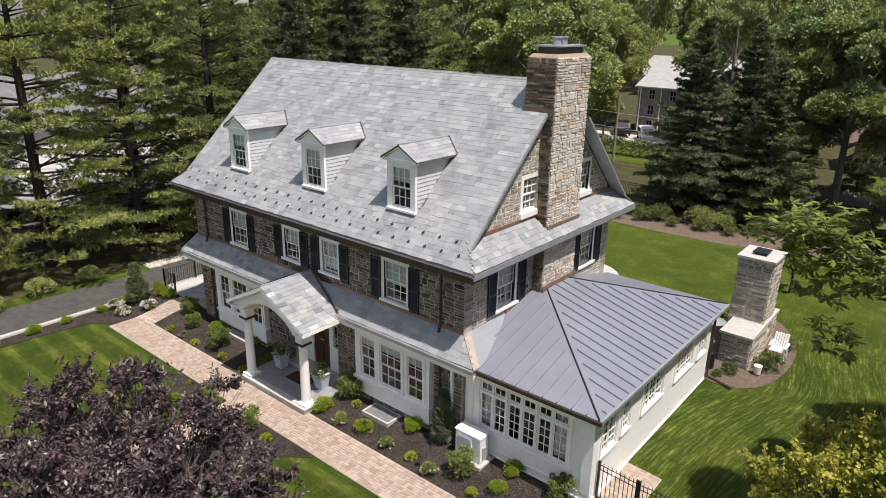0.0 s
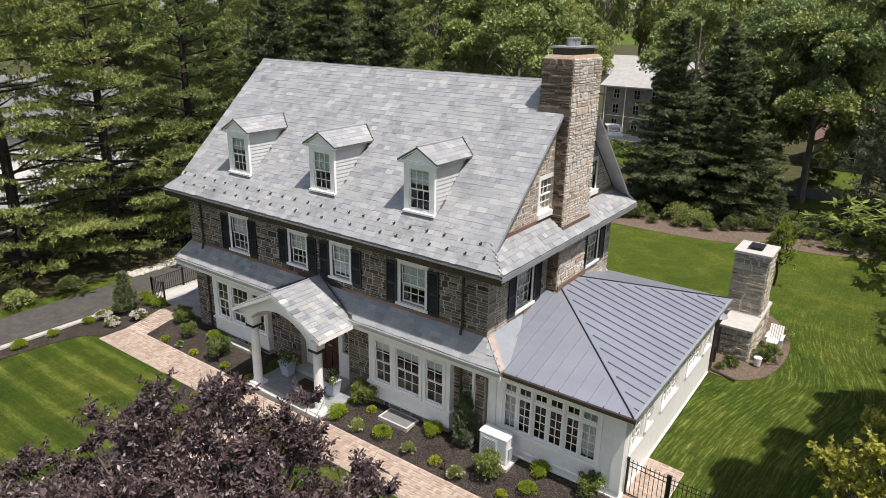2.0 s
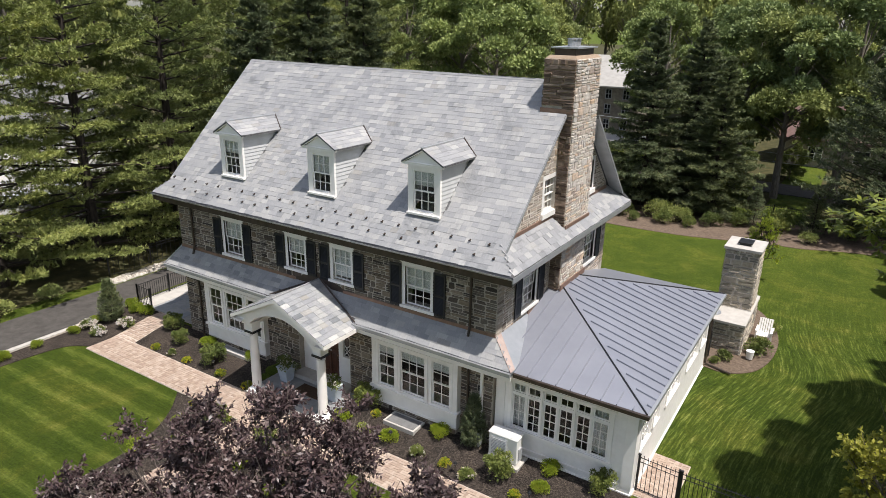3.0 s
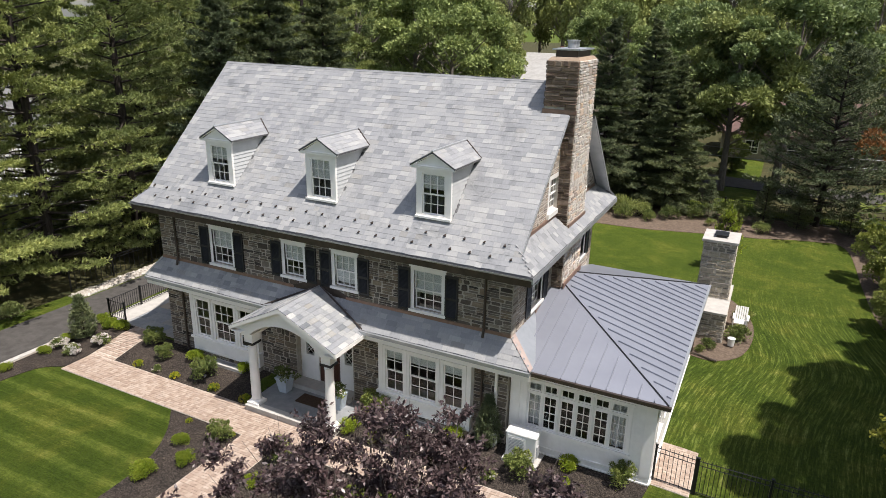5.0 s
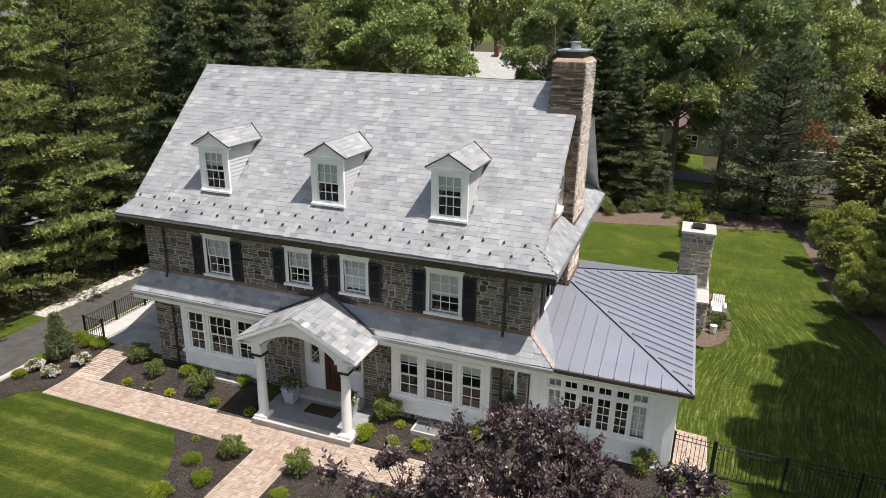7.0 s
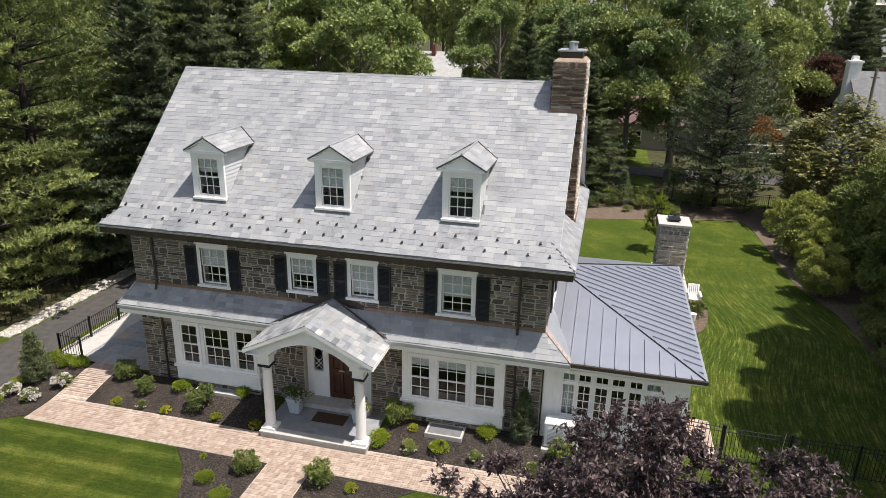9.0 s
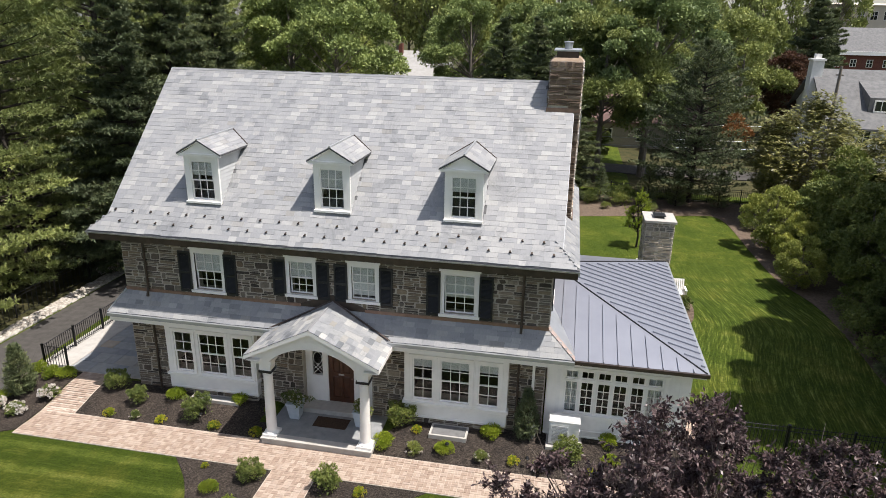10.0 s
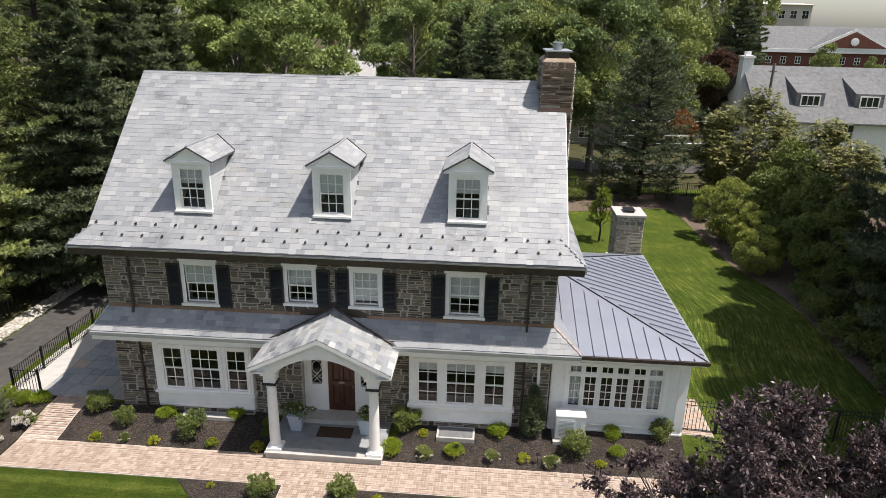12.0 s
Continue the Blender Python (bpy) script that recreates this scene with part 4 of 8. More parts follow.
# pent roofs at the feet of the gables
GX, GZ = HX, 7.40
gs = (GZ - EZ) / (EX - GX)
for s in (1, -1):
    o = [(s * EX, EY, EZ), (s * EX, HD - EY, EZ), (s * GX, HD - 0.075, GZ), (s * GX, 0.075, GZ)]
    pent = part("gable_pent_roof", MB().prism([Vector(p) - Vector((0, 0, 0.022)) for p in o], (0, 0, -0.13)), M["deck"], house, "narrow slate pent roof across the gable")
    ln = Vector((EX - GX, 0, GZ - EZ)).length
    run = HD - 2 * EY
    slates(pent, (s * EX, EY if s == 1 else HD - EY, EZ), (0, s, 0), (-s * (EX - GX), 0, GZ - EZ), ln, lambda v: (0.69 * v / ln, run - 0.69 * v / ln), M["slate"], 11 + s, 0.2, (0.22, 0.4),
           skip=lambda u, v: s == 1 and 3.76 < u + EY < 6.0 and v > 0.42, chosen=lambda p: p.x > 0, limit=300)
    xa, xb = sorted((s * (EX - 0.03), s * HX))
    part("soffit", MB().box(xa, xb, 0.0, HD, 6.47, 6.52), M["bronze"], house)
    xa, xb = sorted((s * (EX - 0.03), s * (EX + 0.02)))
    part("fascia", MB().box(xa, xb, EY, HD - EY, 6.52, 6.70), M["lead"], house, "pale grey metal fascia")
    xa, xb = sorted((s * HX, s * (HX + 0.05)))
    part("flashing", MB().box(xa, xb, 0.5, HD - 0.5, GZ - 0.02, GZ + 0.10), M["copper"], house, "copper flashing above the pent roof")

# ---- chimney ----
CX0, CX1, CY0, CY1, CZ = 6.93, 8.06, 3.80, 5.97, 12.58
shaft = part("chimney", MB().box(CX0 + 0.02, CX1 - 0.02, CY0 + 0.02, CY1 - 0.02, 0.4, CZ), M["lime_mortar"], house, "tall stone chimney with metal cap on the gable end")
# Light and shade are in the stone tones: right face pale, front dark.
field_stones(shaft, (CX1, CY0, 0), (0, 1, 0), (1, 0, 0), CY1 - CY0, 4.3, CZ, [], M["sunlit_chimney_stone"], 21, 0.95, 0.85, 0.011, 0.020, limit=300)
field_stones(shaft, (CX0, CY0, 0), (1, 0, 0), (0, -1, 0), CX1 - CX0, 11.1, CZ, [], M["shaded_ledge_stone"], 22, 0.62, 1.6, 0.008, 0.05, limit=150)
field_stones(shaft, (HX + 0.02, CY0, 0), (1, 0, 0), (0, -1, 0), CX1 - HX - 0.02, 4.3, 11.1, [], M["shaded_ledge_stone"], 23, 0.8, 0.9, 0.008, 0.04, limit=150)
field_stones(shaft, (CX0, CY1, 0), (0, -1, 0), (-1, 0, 0), CY1 - CY0, 10.6, CZ, [], M["stone"], 24, limit=0)
# Dark mortar plates keep the joints of the shaded front dark too.
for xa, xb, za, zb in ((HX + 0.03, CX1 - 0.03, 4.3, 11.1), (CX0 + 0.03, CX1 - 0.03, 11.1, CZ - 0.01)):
    part("bedding", MB().box(xa, xb, CY0 + 0.004, CY0 + 0.03, za, zb), M["crown_mortar"], shaft, "brown mortar toned dark for the chimney's shaded front")
crown = MB().hull8([(CX0 + 0.02, CY0 + 0.02, CZ), (CX1 - 0.02, CY0 + 0.02, CZ), (CX1 - 0.02, CY1 - 0.02, CZ), (CX0 + 0.02, CY1 - 0.02, CZ)],
                   [(CX0 + 0.12, CY0 + 0.12, CZ + 0.10), (CX1 - 0.12, CY0 + 0.12, CZ + 0.10), (CX1 - 0.12, CY1 - 0.12, CZ + 0.10), (CX0 + 0.12, CY1 - 0.12, CZ + 0.10)])
part("crown", crown, M["crown_mortar"], shaft, "buff mortar crown")
part("cap_box", MB().box(CX0 + 0.2, CX1 - 0.2, CY0 + 0.3, CY1 - 0.3, CZ + 0.1, CZ + 0.31), M["bronze"], shaft, "dark copper chimney box")
part("cap_plate", MB().box(CX0 + 0.10, CX1 - 0.10, CY0 + 0.2, CY1 - 0.2, CZ + 0.31, CZ + 0.36), M["lead"], shaft, "flat pale metal chimney plate")
for y in (4.6, 5.0):
    part("flue", MB().lathe([(0.14, CZ + 0.36), (0.14, CZ + 0.58), (0.17, CZ + 0.58), (0.17, CZ + 0.62), (0.12, CZ + 0.62)], 7.5, y, 16), M["lead"], shaft, "round metal flue", smooth=False)
zr = EZ + RS * (CY0 - EY)
part("flashing", MB().box(CX0 - 0.03, CX1 + 0.01, CY0 - 0.05, CY0 - 0.02, zr - 0.05, zr + 0.10), M["copper"], shaft, "copper flashing at the roof")
part("flashing", MB().box(CX1 + 0.03, CX1 + 0.06, CY0, CY1, EZ + gs * (EX - CX1) - 0.02, EZ + gs * (EX - CX1) + 0.10), M["copper"], shaft)

# ---- dormers ----
def dormer(x):
    b = MB()
    yb = DY + (DEAVE - DZ) / RS + 0.35
    for s in (-1, 1):
        xa, xb = sorted((x + s * DW / 2, x + s * (DW / 2 - 0.1)))
        b.add([(xa, DY + 0.02, DZ - 0.05), (xa, yb, DEAVE), (xa, DY + 0.02, DEAVE), (xb, DY + 0.02, DZ - 0.05), (xb, yb, DEAVE), (xb, DY + 0.02, DEAVE)],
              [(0, 1, 2), (5, 4, 3), (0, 3, 4, 1), (1, 4, 5, 2), (2, 5, 3, 0)])
    d = part("dormer", b, M["siding"], house, "gabled roof dormer with white window and grey siding")
    w, h = 0.82, 1.34
    face = holed(x - DW / 2 - 0.02, x + DW / 2 + 0.02, DY - 0.02, DY + 0.08, DZ, DEAVE - 0.05, [(x - w / 2, x + w / 2, DZ + 0.13, DZ + 0.13 + h)])
    part("dormer_front", face, M["white"], d)
    part("sill", MB().box(x - DW / 2 - 0.04, x + DW / 2 + 0.04, DY - 0.09, DY - 0.02, DZ, DZ + 0.07), M["white"], d)
    for lo, hi, y in ((0, h / 2 + 0.02, 0.045), (h / 2 - 0.02, h, 0.01)):
        q, s, z0 = MB(), 0.045, DZ + 0.13
        q.box(x - w / 2, x - w / 2 + s, DY + y, DY + y + 0.03, z0 + lo, z0 + hi).box(x + w / 2 - s, x + w / 2, DY + y, DY + y + 0.03, z0 + lo, z0 + hi)
        q.box(x - w / 2 + s, x + w / 2 - s, DY + y, DY + y + 0.03, z0 + lo, z0 + lo + s).box(x - w / 2 + s, x + w / 2 - s, DY + y, DY + y + 0.03, z0 + hi - s, z0 + hi)
        for i in (1, 2):
            xx = x - w / 2 + s + (w - 2 * s) * i / 3
            q.box(xx - 0.012, xx + 0.012, DY + y + 0.003, DY + y + 0.027, z0 + lo + s, z0 + hi - s)
        zz = z0 + (lo + hi) / 2
        q.box(x - w / 2 + s, x + w / 2 - s, DY + y + 0.005, DY + y + 0.025, zz - 0.012, zz + 0.012)
        part("sash", q, M["white"], d)
        p = part("pane", MB().box(x - w / 2 + s, x + w / 2 - s, DY + y + 0.012, DY + y + 0.018, z0 + lo + s, z0 + hi - s), M["glass"], d)
        p.visible_shadow = False
    # Added dark plate that closes off the view behind the dormer glass.
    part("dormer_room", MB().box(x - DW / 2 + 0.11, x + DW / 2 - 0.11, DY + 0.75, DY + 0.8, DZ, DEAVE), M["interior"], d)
    part("shade", MB().box(x - w / 2, x + w / 2, DY + 0.085, DY + 0.09, DZ + 0.13 + h * (0.52 if abs(x) < 1 else 0.62), DZ + 0.13 + h), M["blind"], d, "white roller shade partly drawn")
    # pediment
    hw = 0.80
    part("pediment", MB().prism([(x - hw + 0.06, DY - 0.05, DEAVE - 0.06), (x + hw - 0.06, DY - 0.05, DEAVE - 0.06), (x, DY - 0.05, DRIDGE - 0.06)], (0, 0.08, 0)), M["white"], d)
    part("cornice", MB().box(x - hw + 0.02, x + hw - 0.02, DY - 0.11, DY - 0.05, DEAVE - 0.09, DEAVE), M["white"], d)
    part("rake", MB().add([(x - hw, DY - 0.13, DEAVE), (x, DY - 0.13, DRIDGE), (x + hw, DY - 0.13, DEAVE), (x + hw, DY - 0.13, DEAVE - 0.05), (x, DY - 0.13, DRIDGE - 0.07), (x - hw, DY - 0.13, DEAVE - 0.05),
                            (x - hw, DY - 0.05, DEAVE), (x, DY - 0.05, DRIDGE), (x + hw, DY - 0.05, DEAVE), (x + hw, DY - 0.05, DEAVE - 0.05), (x, DY - 0.05, DRIDGE - 0.07), (x - hw, DY - 0.05, DEAVE - 0.05)],
                           [(0, 1, 4, 5), (1, 2, 3, 4), (0, 6, 7, 1), (1, 7, 8, 2), (3, 9, 10, 4), (4, 10, 11, 5), (2, 8, 9, 3), (5, 11, 6, 0)]), M["white"], d)
    ye, yr = EY + (DEAVE - EZ) / RS, EY + (DRIDGE - EZ) / RS
    for s in (-1, 1):
        o = [(x + s * hw, DY - 0.14, DEAVE), (x + s * hw, ye + 0.02, DEAVE), (x, yr + 0.02, DRIDGE), (x, DY - 0.14, DRIDGE)]
        top = part("dormer_roof", MB().prism([Vector(p) + Vector((0, 0, 0.01)) for p in o], (0, 0, -0.05)), M["deck"], d, "small slate dormer roof")
        up = Vector((-s * hw, 0, DRIDGE - DEAVE))
        ln = up.length
        def bnds(v, s=s):
            a, b = DY - 0.15, ye + (yr - ye) * v / ln
            return (a, b) if s == 1 else (-b, -a)
        slates_to = top
        slates_local(slates_to, (x + s * hw, 0, DEAVE + 0.02), (0, s, 0), up, ln, bnds, 31 + int(x) + s)
    part("ridge_cap", MB().tube([(x, DY - 0.15, DRIDGE + 0.03), (x, yr, DRIDGE + 0.03)], 0.035, 6), M["lead"], d)
    for s in (-1, 1):
        part("valley", MB().tube([(x + s * (hw + 0.0), ye + 0.0, DEAVE + 0.03), (x, yr + 0.02, DRIDGE + 0.04)], 0.022, 5), M["bronze"], d, "dark metal valley")
    # clapboards on the cheeks
    for s in (-1, 1):
        z = DZ + 0.06
        while z < DEAVE - 0.06:
            yb2 = EY + (z - EZ) / RS
            if yb2 > DY + 0.08:
                xa = x + s * DW / 2
                part("clapboard", MB().hull8([(xa, DY + 0.06, z), (xa + s * 0.022, DY + 0.06, z), (xa + s * 0.022, yb2, z), (xa, yb2, z)],
                                             [(xa, DY + 0.06, z + 0.13), (xa + s * 0.006, DY + 0.06, z + 0.13), (xa + s * 0.006, yb2 + 0.12, z + 0.13), (xa, yb2 + 0.12, z + 0.13)]), M["siding"], d)
            z += 0.135


def slates_local(parent, origin, across, up, ln, bounds, seed):
    """Slates joined into their roof's one part, where they are small and many."""
    r = random.Random(seed)
    ax, uy = Vector(across).normalized(), Vector(up).normalized()
    base = Matrix((ax, uy, ax.cross(uy))).transposed().to_4x4()
    b, n = MB(), max(1, round(ln / 0.2))
    g = ln / n
    for i in range(n):
        u, u1 = bounds(i * g + g / 2)
        while u < u1 - 0.02:
            w = min(r.uniform(0.2, 0.42), u1 - u)
            v, f = SLATES[r.randrange(len(SLATES))]
            m = Matrix.Translation(Vector(origin) + ax * (u + w / 2) + uy * (i * g)) @ base @ Matrix.Diagonal((w, g, 0.008, 1))
            b.add([m @ Vector(p) for p in v], f)
            u += w
    ob = part("slate_rest", b, M["slate"], parent.parent, "grey slates of the dormer roof")
    return tagged(ob, kind="stuff")


for x in DORMERS:
    dormer(x)

# ---- pent roof over the ground floor ----
PZ0, PZ1, PY, PXR, PXL = 3.66, 4.36, -0.62, 8.50, -8.05
pent_up = Vector((0, -PY, PZ1 - PZ0))
PLEN = pent_up.length
for side, (xa, xb) in enumerate(((PXL, 0.25), (0.25, PXR))):
    ta = -HX if side == 0 else xa
    tb = HX if side == 1 else xb
    o = [(xa, PY, PZ0), (xb, PY, PZ0), (tb, 0, PZ1), (ta, 0, PZ1)]
    pr = part("pent_roof", MB().prism([Vector(p) - Vector((0, 0, 0.02)) for p in o], (0, 0, -0.10)), M["deck"], house, "slate pent roof above the ground-floor windows")
    slates(pr, (0, PY, PZ0), (1, 0, 0), pent_up, PLEN, lambda v, xa=xa, xb=xb, ta=ta, tb=tb: (xa + (ta - xa) * v / PLEN, xb + (tb - xb) * v / PLEN), M["slate"], 41 + side, 0.20, (0.24, 0.5),
           chosen=lambda p: True, limit=200, skip=lambda u, v: abs(u - 0.25) < 2.1 - v * 2.0)
    part("soffit", MB().box(xa + 0.05, xb - 0.05 if side else xb, PY + 0.06, 0.0, 3.32, 3.36), M["white"], house, "white painted soffit")
    part("fascia", MB().box(xa + 0.02, xb - 0.02 if side else xb, PY + 0.02, PY + 0.06, 3.32, PZ0 - 0.12), M["white"], house, "white fascia board")
    part("gutter", MB().box(xa, xb - 0.0, PY - 0.09, PY + 0.02, PZ0 - 0.14, PZ0 - 0.02), M["lead"], house, "pale grey metal box gutter")
    part("flashing", MB().box(ta if side == 0 else 1.4, tb if side == 1 else -0.9, -0.045, -0.0, PZ1 - 0.02, PZ1 + 0.09), M["copper"], house, "copper flashing above the pent roof")
# hip returns
part("pent_return", MB().prism([(HX, 0.0, PZ1), (PXR, PY, PZ0), (PXR, 0.3, PZ0), (HX, 2.3, PZ1)], (0, 0, -0.06)), M["lead"], house, "pale metal return of the pent roof")
part("pent_return", MB().prism([(-HX, 0.0, PZ1), (-HX, 1.2, PZ1), (PXL, 1.2, PZ0), (PXL, PY, PZ0)], (0, 0, -0.06)), M["slate"], house)
part("hip_flashing", MB().prism([(HX, -0.02, PZ1 + 0.02), (PXR, PY - 0.02, PZ0 + 0.02), (PXR + 0.005, PY + 0.26, PZ0 + 0.02), (HX, 0.34, PZ1 + 0.02)], (0, 0, -0.02)), M["new_copper"], house, "bright copper hip flashing")
part("hip_flashing", MB().tube([(-HX, -0.01, PZ1 + 0.02), (PXL, PY - 0.01, PZ0 + 0.02)], 0.03, 6), M["lead"], house)
for x in (-6.68, 6.72):
    part("downpipe", MB().tube([(x, -0.45, 6.55), (x, -0.10, 6.30), (x, -0.10, PZ1 + 0.15), (x, -0.2, PZ1 - 0.15)], 0.045, 8), M["bronze"], house, "dark copper downpipe")
    part("downpipe", MB().tube([(x, -0.5, 3.45), (x, -0.08, 3.25), (x, -0.08, 0.42)], 0.045, 8), M["bronze"], house, "dark copper downpipe")
part("downpipe", MB().box(7.18, 7.27, -0.11, -0.02, 0.4, 3.3), M["white"], house, "white square downpipe")


# ---- bay windows ----
def bay(x0, x1, centres):
    y = -0.235
    widths = (0.71, 1.03, 0.71)
    holes = [(c - w / 2, c + w / 2, 1.35, 2.95) for c, w in zip(centres, widths)]
    bay_ob = part("bay_window", holed(x0, x1, y, y + 0.12, 1.26, 3.32, holes), M["white"], house, "white triple window on a stone base")
    for xa in (x0, x1 - 0.1):
        part("cheek", MB().box(xa, xa + 0.1, y + 0.12, 0.0, 1.26, 3.32), M["white"], bay_ob)
    part("sill", MB().box(x0 - 0.06, x1 + 0.06, y - 0.07, 0.0, 1.17, 1.26), M["white"], bay_ob)
    part("apron", MB().box(x0, x1, y, 0.0, 0.62, 1.17), M["white"], bay_ob, "white panel below the windows")
    for z in (0.66, 1.08):
        part("moulding", MB().box(x0 + 0.02, x1 - 0.02, y - 0.02, y, z, z + 0.05), M["white"], bay_ob)
    base = part("bay_base", MB().box(x0 + 0.05, x1 - 0.05, y + 0.05, 0.0, 0.1, 0.62), M["mortar"], house, "dark stone base under the bay window")
    field_stones(base, (x0 + 0.05, y + 0.05, 0), (1, 0, 0), (0, -1, 0), x1 - x0 - 0.1, 0.2, 0.62, [], M["stone"], int(x0 * 7) + 90, limit=60)
    for c, w in zip(centres, widths):
        casing = holed(c - w / 2 - 0.10, c + w / 2 + 0.10, y - 0.022, y, 1.262, 3.06, [(c - w / 2, c + w / 2, 1.262, 2.95)])
        part("casing", casing, M["white"], bay_ob)
        part("casing_bead", holed(c - w / 2 - 0.125, c + w / 2 + 0.125, y - 0.034, y, 1.262, 3.085, [(c - w / 2 - 0.10, c + w / 2 + 0.10, 1.262, 3.06)]), M["white"], bay_ob)
        for lo, hi, yy in ((1.35, 2.17, 0.06), (2.13, 2.95, 0.02)):
            q, s, cols = MB(), 0.045, 3 if w > 0.8 else 2
            q.box(c - w / 2, c - w / 2 + s, y + yy, y + yy + 0.035, lo, hi).box(c + w / 2 - s, c + w / 2, y + yy, y + yy + 0.035, lo, hi)
            q.box(c - w / 2 + s, c + w / 2 - s, y + yy, y + yy + 0.035, lo, lo + s).box(c - w / 2 + s, c + w / 2 - s, y + yy, y + yy + 0.035, hi - s, hi)
            for i in range(1, cols):
                xx = c - w / 2 + s + (w - 2 * s) * i / cols
                q.box(xx - 0.012, xx + 0.012, y + yy + 0.004, y + yy + 0.03, lo + s, hi - s)
            zz = (lo + hi) / 2
            q.box(c - w / 2 + s, c + w / 2 - s, y + yy + 0.006, y + yy + 0.028, zz - 0.012, zz + 0.012)
            part("sash", q, M["white"], bay_ob)
            p = part("pane", MB().box(c - w / 2 + s, c + w / 2 - s, y + yy + 0.014, y + yy + 0.02, lo + s, hi - s), M["glass"], bay_ob)
            p.visible_shadow = False
        if x0 > 0:
            part("shade", MB().box(c - w / 2 - 0.03, c + w / 2 + 0.03, y + 0.075, y + 0.08, 2.60, 3.0), M["blind"], bay_ob, "pale shade drawn a little way down")


for x0, x1, cs in BAYS:
    bay(x0, x1, cs)

# ---- the porch ----
PCX, PFY, SLAB = 0.27, -2.15, 0.34
part("porch_slab", MB().box(-1.68, 2.16, PFY, 0.0, 0.0, SLAB - 0.05), M["concrete"], house, "pale stone porch platform")
part("porch_edge", MB().box(-1.71, 2.19, PFY - 0.03, PFY + 0.30, SLAB - 0.05, SLAB), M["concrete"], house)
part("porch_paving", MB().box(-1.71, 2.19, PFY + 0.302, 0.0, SLAB - 0.05, SLAB), M["bluestone"], house, "blue-grey flagstone porch floor")
part("door_step", MB().box(-1.0, 1.62, -0.38, 0.4, SLAB, SLAB + 0.17), M["concrete"], house, "pale stone step at the front door")
COLS, CY = (-1.42, 1.90), -1.84
for x in COLS:
    col = part("column", MB().lathe([(0.175, SLAB + 0.17), (0.172, 1.2), (0.165, 1.8), (0.15, 2.62), (0.17, 2.63), (0.17, 2.66), (0.15, 2.67), (0.15, 2.76)], x, CY, 28), M["white"], house, "round white porch column", smooth=False)
    part("plinth", MB().box(x - 0.25, x + 0.25, CY - 0.25, CY + 0.25, SLAB, SLAB + 0.09), M["white"], col)
    part("base", MB().lathe([(0.235, SLAB + 0.09), (0.235, SLAB + 0.13), (0.20, SLAB + 0.16), (0.18, SLAB + 0.17)], x, CY, 24), M["white"], col)
    part("capital", MB().box(x - 0.22, x + 0.22, CY - 0.22, CY + 0.22, 2.78, 2.86), M["black"], col, "dark metal capital flashing")
    part("impost", MB().box(x - 0.19, x + 0.19, CY - 0.19, CY + 0.19, 2.86, 3.14), M["white"], col)
    part("impost_cap", MB().box(x - 0.26, x + 0.26, CY - 0.26, CY + 0.26, 3.14, 3.24), M["white"], col)
    part("beam", MB().box(x - 0.15, x + 0.15, CY + 0.19, 0.0, 3.08, 3.42), M["white"], house, "white porch beam")
EAL, EAR, PEZ, PRZ, PRY = -1.98, 2.52, 3.52, 4.64, -2.32
# gable front with a segmental arch cut from it
arch = []
for i in range(17):
    t = i / 16
    x = COLS[0] + 0.18 + (COLS[1] - COLS[0] - 0.36) * t
    arch.append((x, 3.24 + 0.62 * math.sin(math.pi * t) ** 0.75))
topz = lambda x: PRZ - 0.10 - abs(x - PCX) * (PRZ - PEZ) / 2.25
low_edge = [(EAL + 0.12, 3.24), *arch, (EAR - 0.12, 3.24)]
g = MB()
for x, z in low_edge:
    for yy in (PFY, PFY + 0.28):
        g.v += [(x, yy, z), (x, yy, max(topz(x), z + 0.04))]
for i in range(len(low_edge) - 1):
    p, q = 4 * i, 4 * i + 4
    g.f += [(p, q, q + 1, p + 1), (p + 2, p + 3, q + 3, q + 2), (p, p + 2, q + 2, q), (p + 1, q + 1, q + 3, p + 3)]
g.f += [(0, 1, 3, 2), (len(g.v) - 4, len(g.v) - 2, len(g.v) - 1, len(g.v) - 3)]
part("porch_gable", g, M["white"], house, "white porch gable with a segmental arch")
vault = MB()
for (xa, za), (xb, zb) in zip(arch, arch[1:]):
    vault.hull8([(xa, PFY + 0.28, za), (xb, PFY + 0.28, zb), (xb, 0.0, zb), (xa, 0.0, za)], [(xa, PFY + 0.28, za + 0.05), (xb, PFY + 0.28, zb + 0.05), (xb, 0.0, zb + 0.05), (xa, 0.0, za + 0.05)])
part("porch_vault", vault, M["white"], house, "white vaulted porch ceiling")
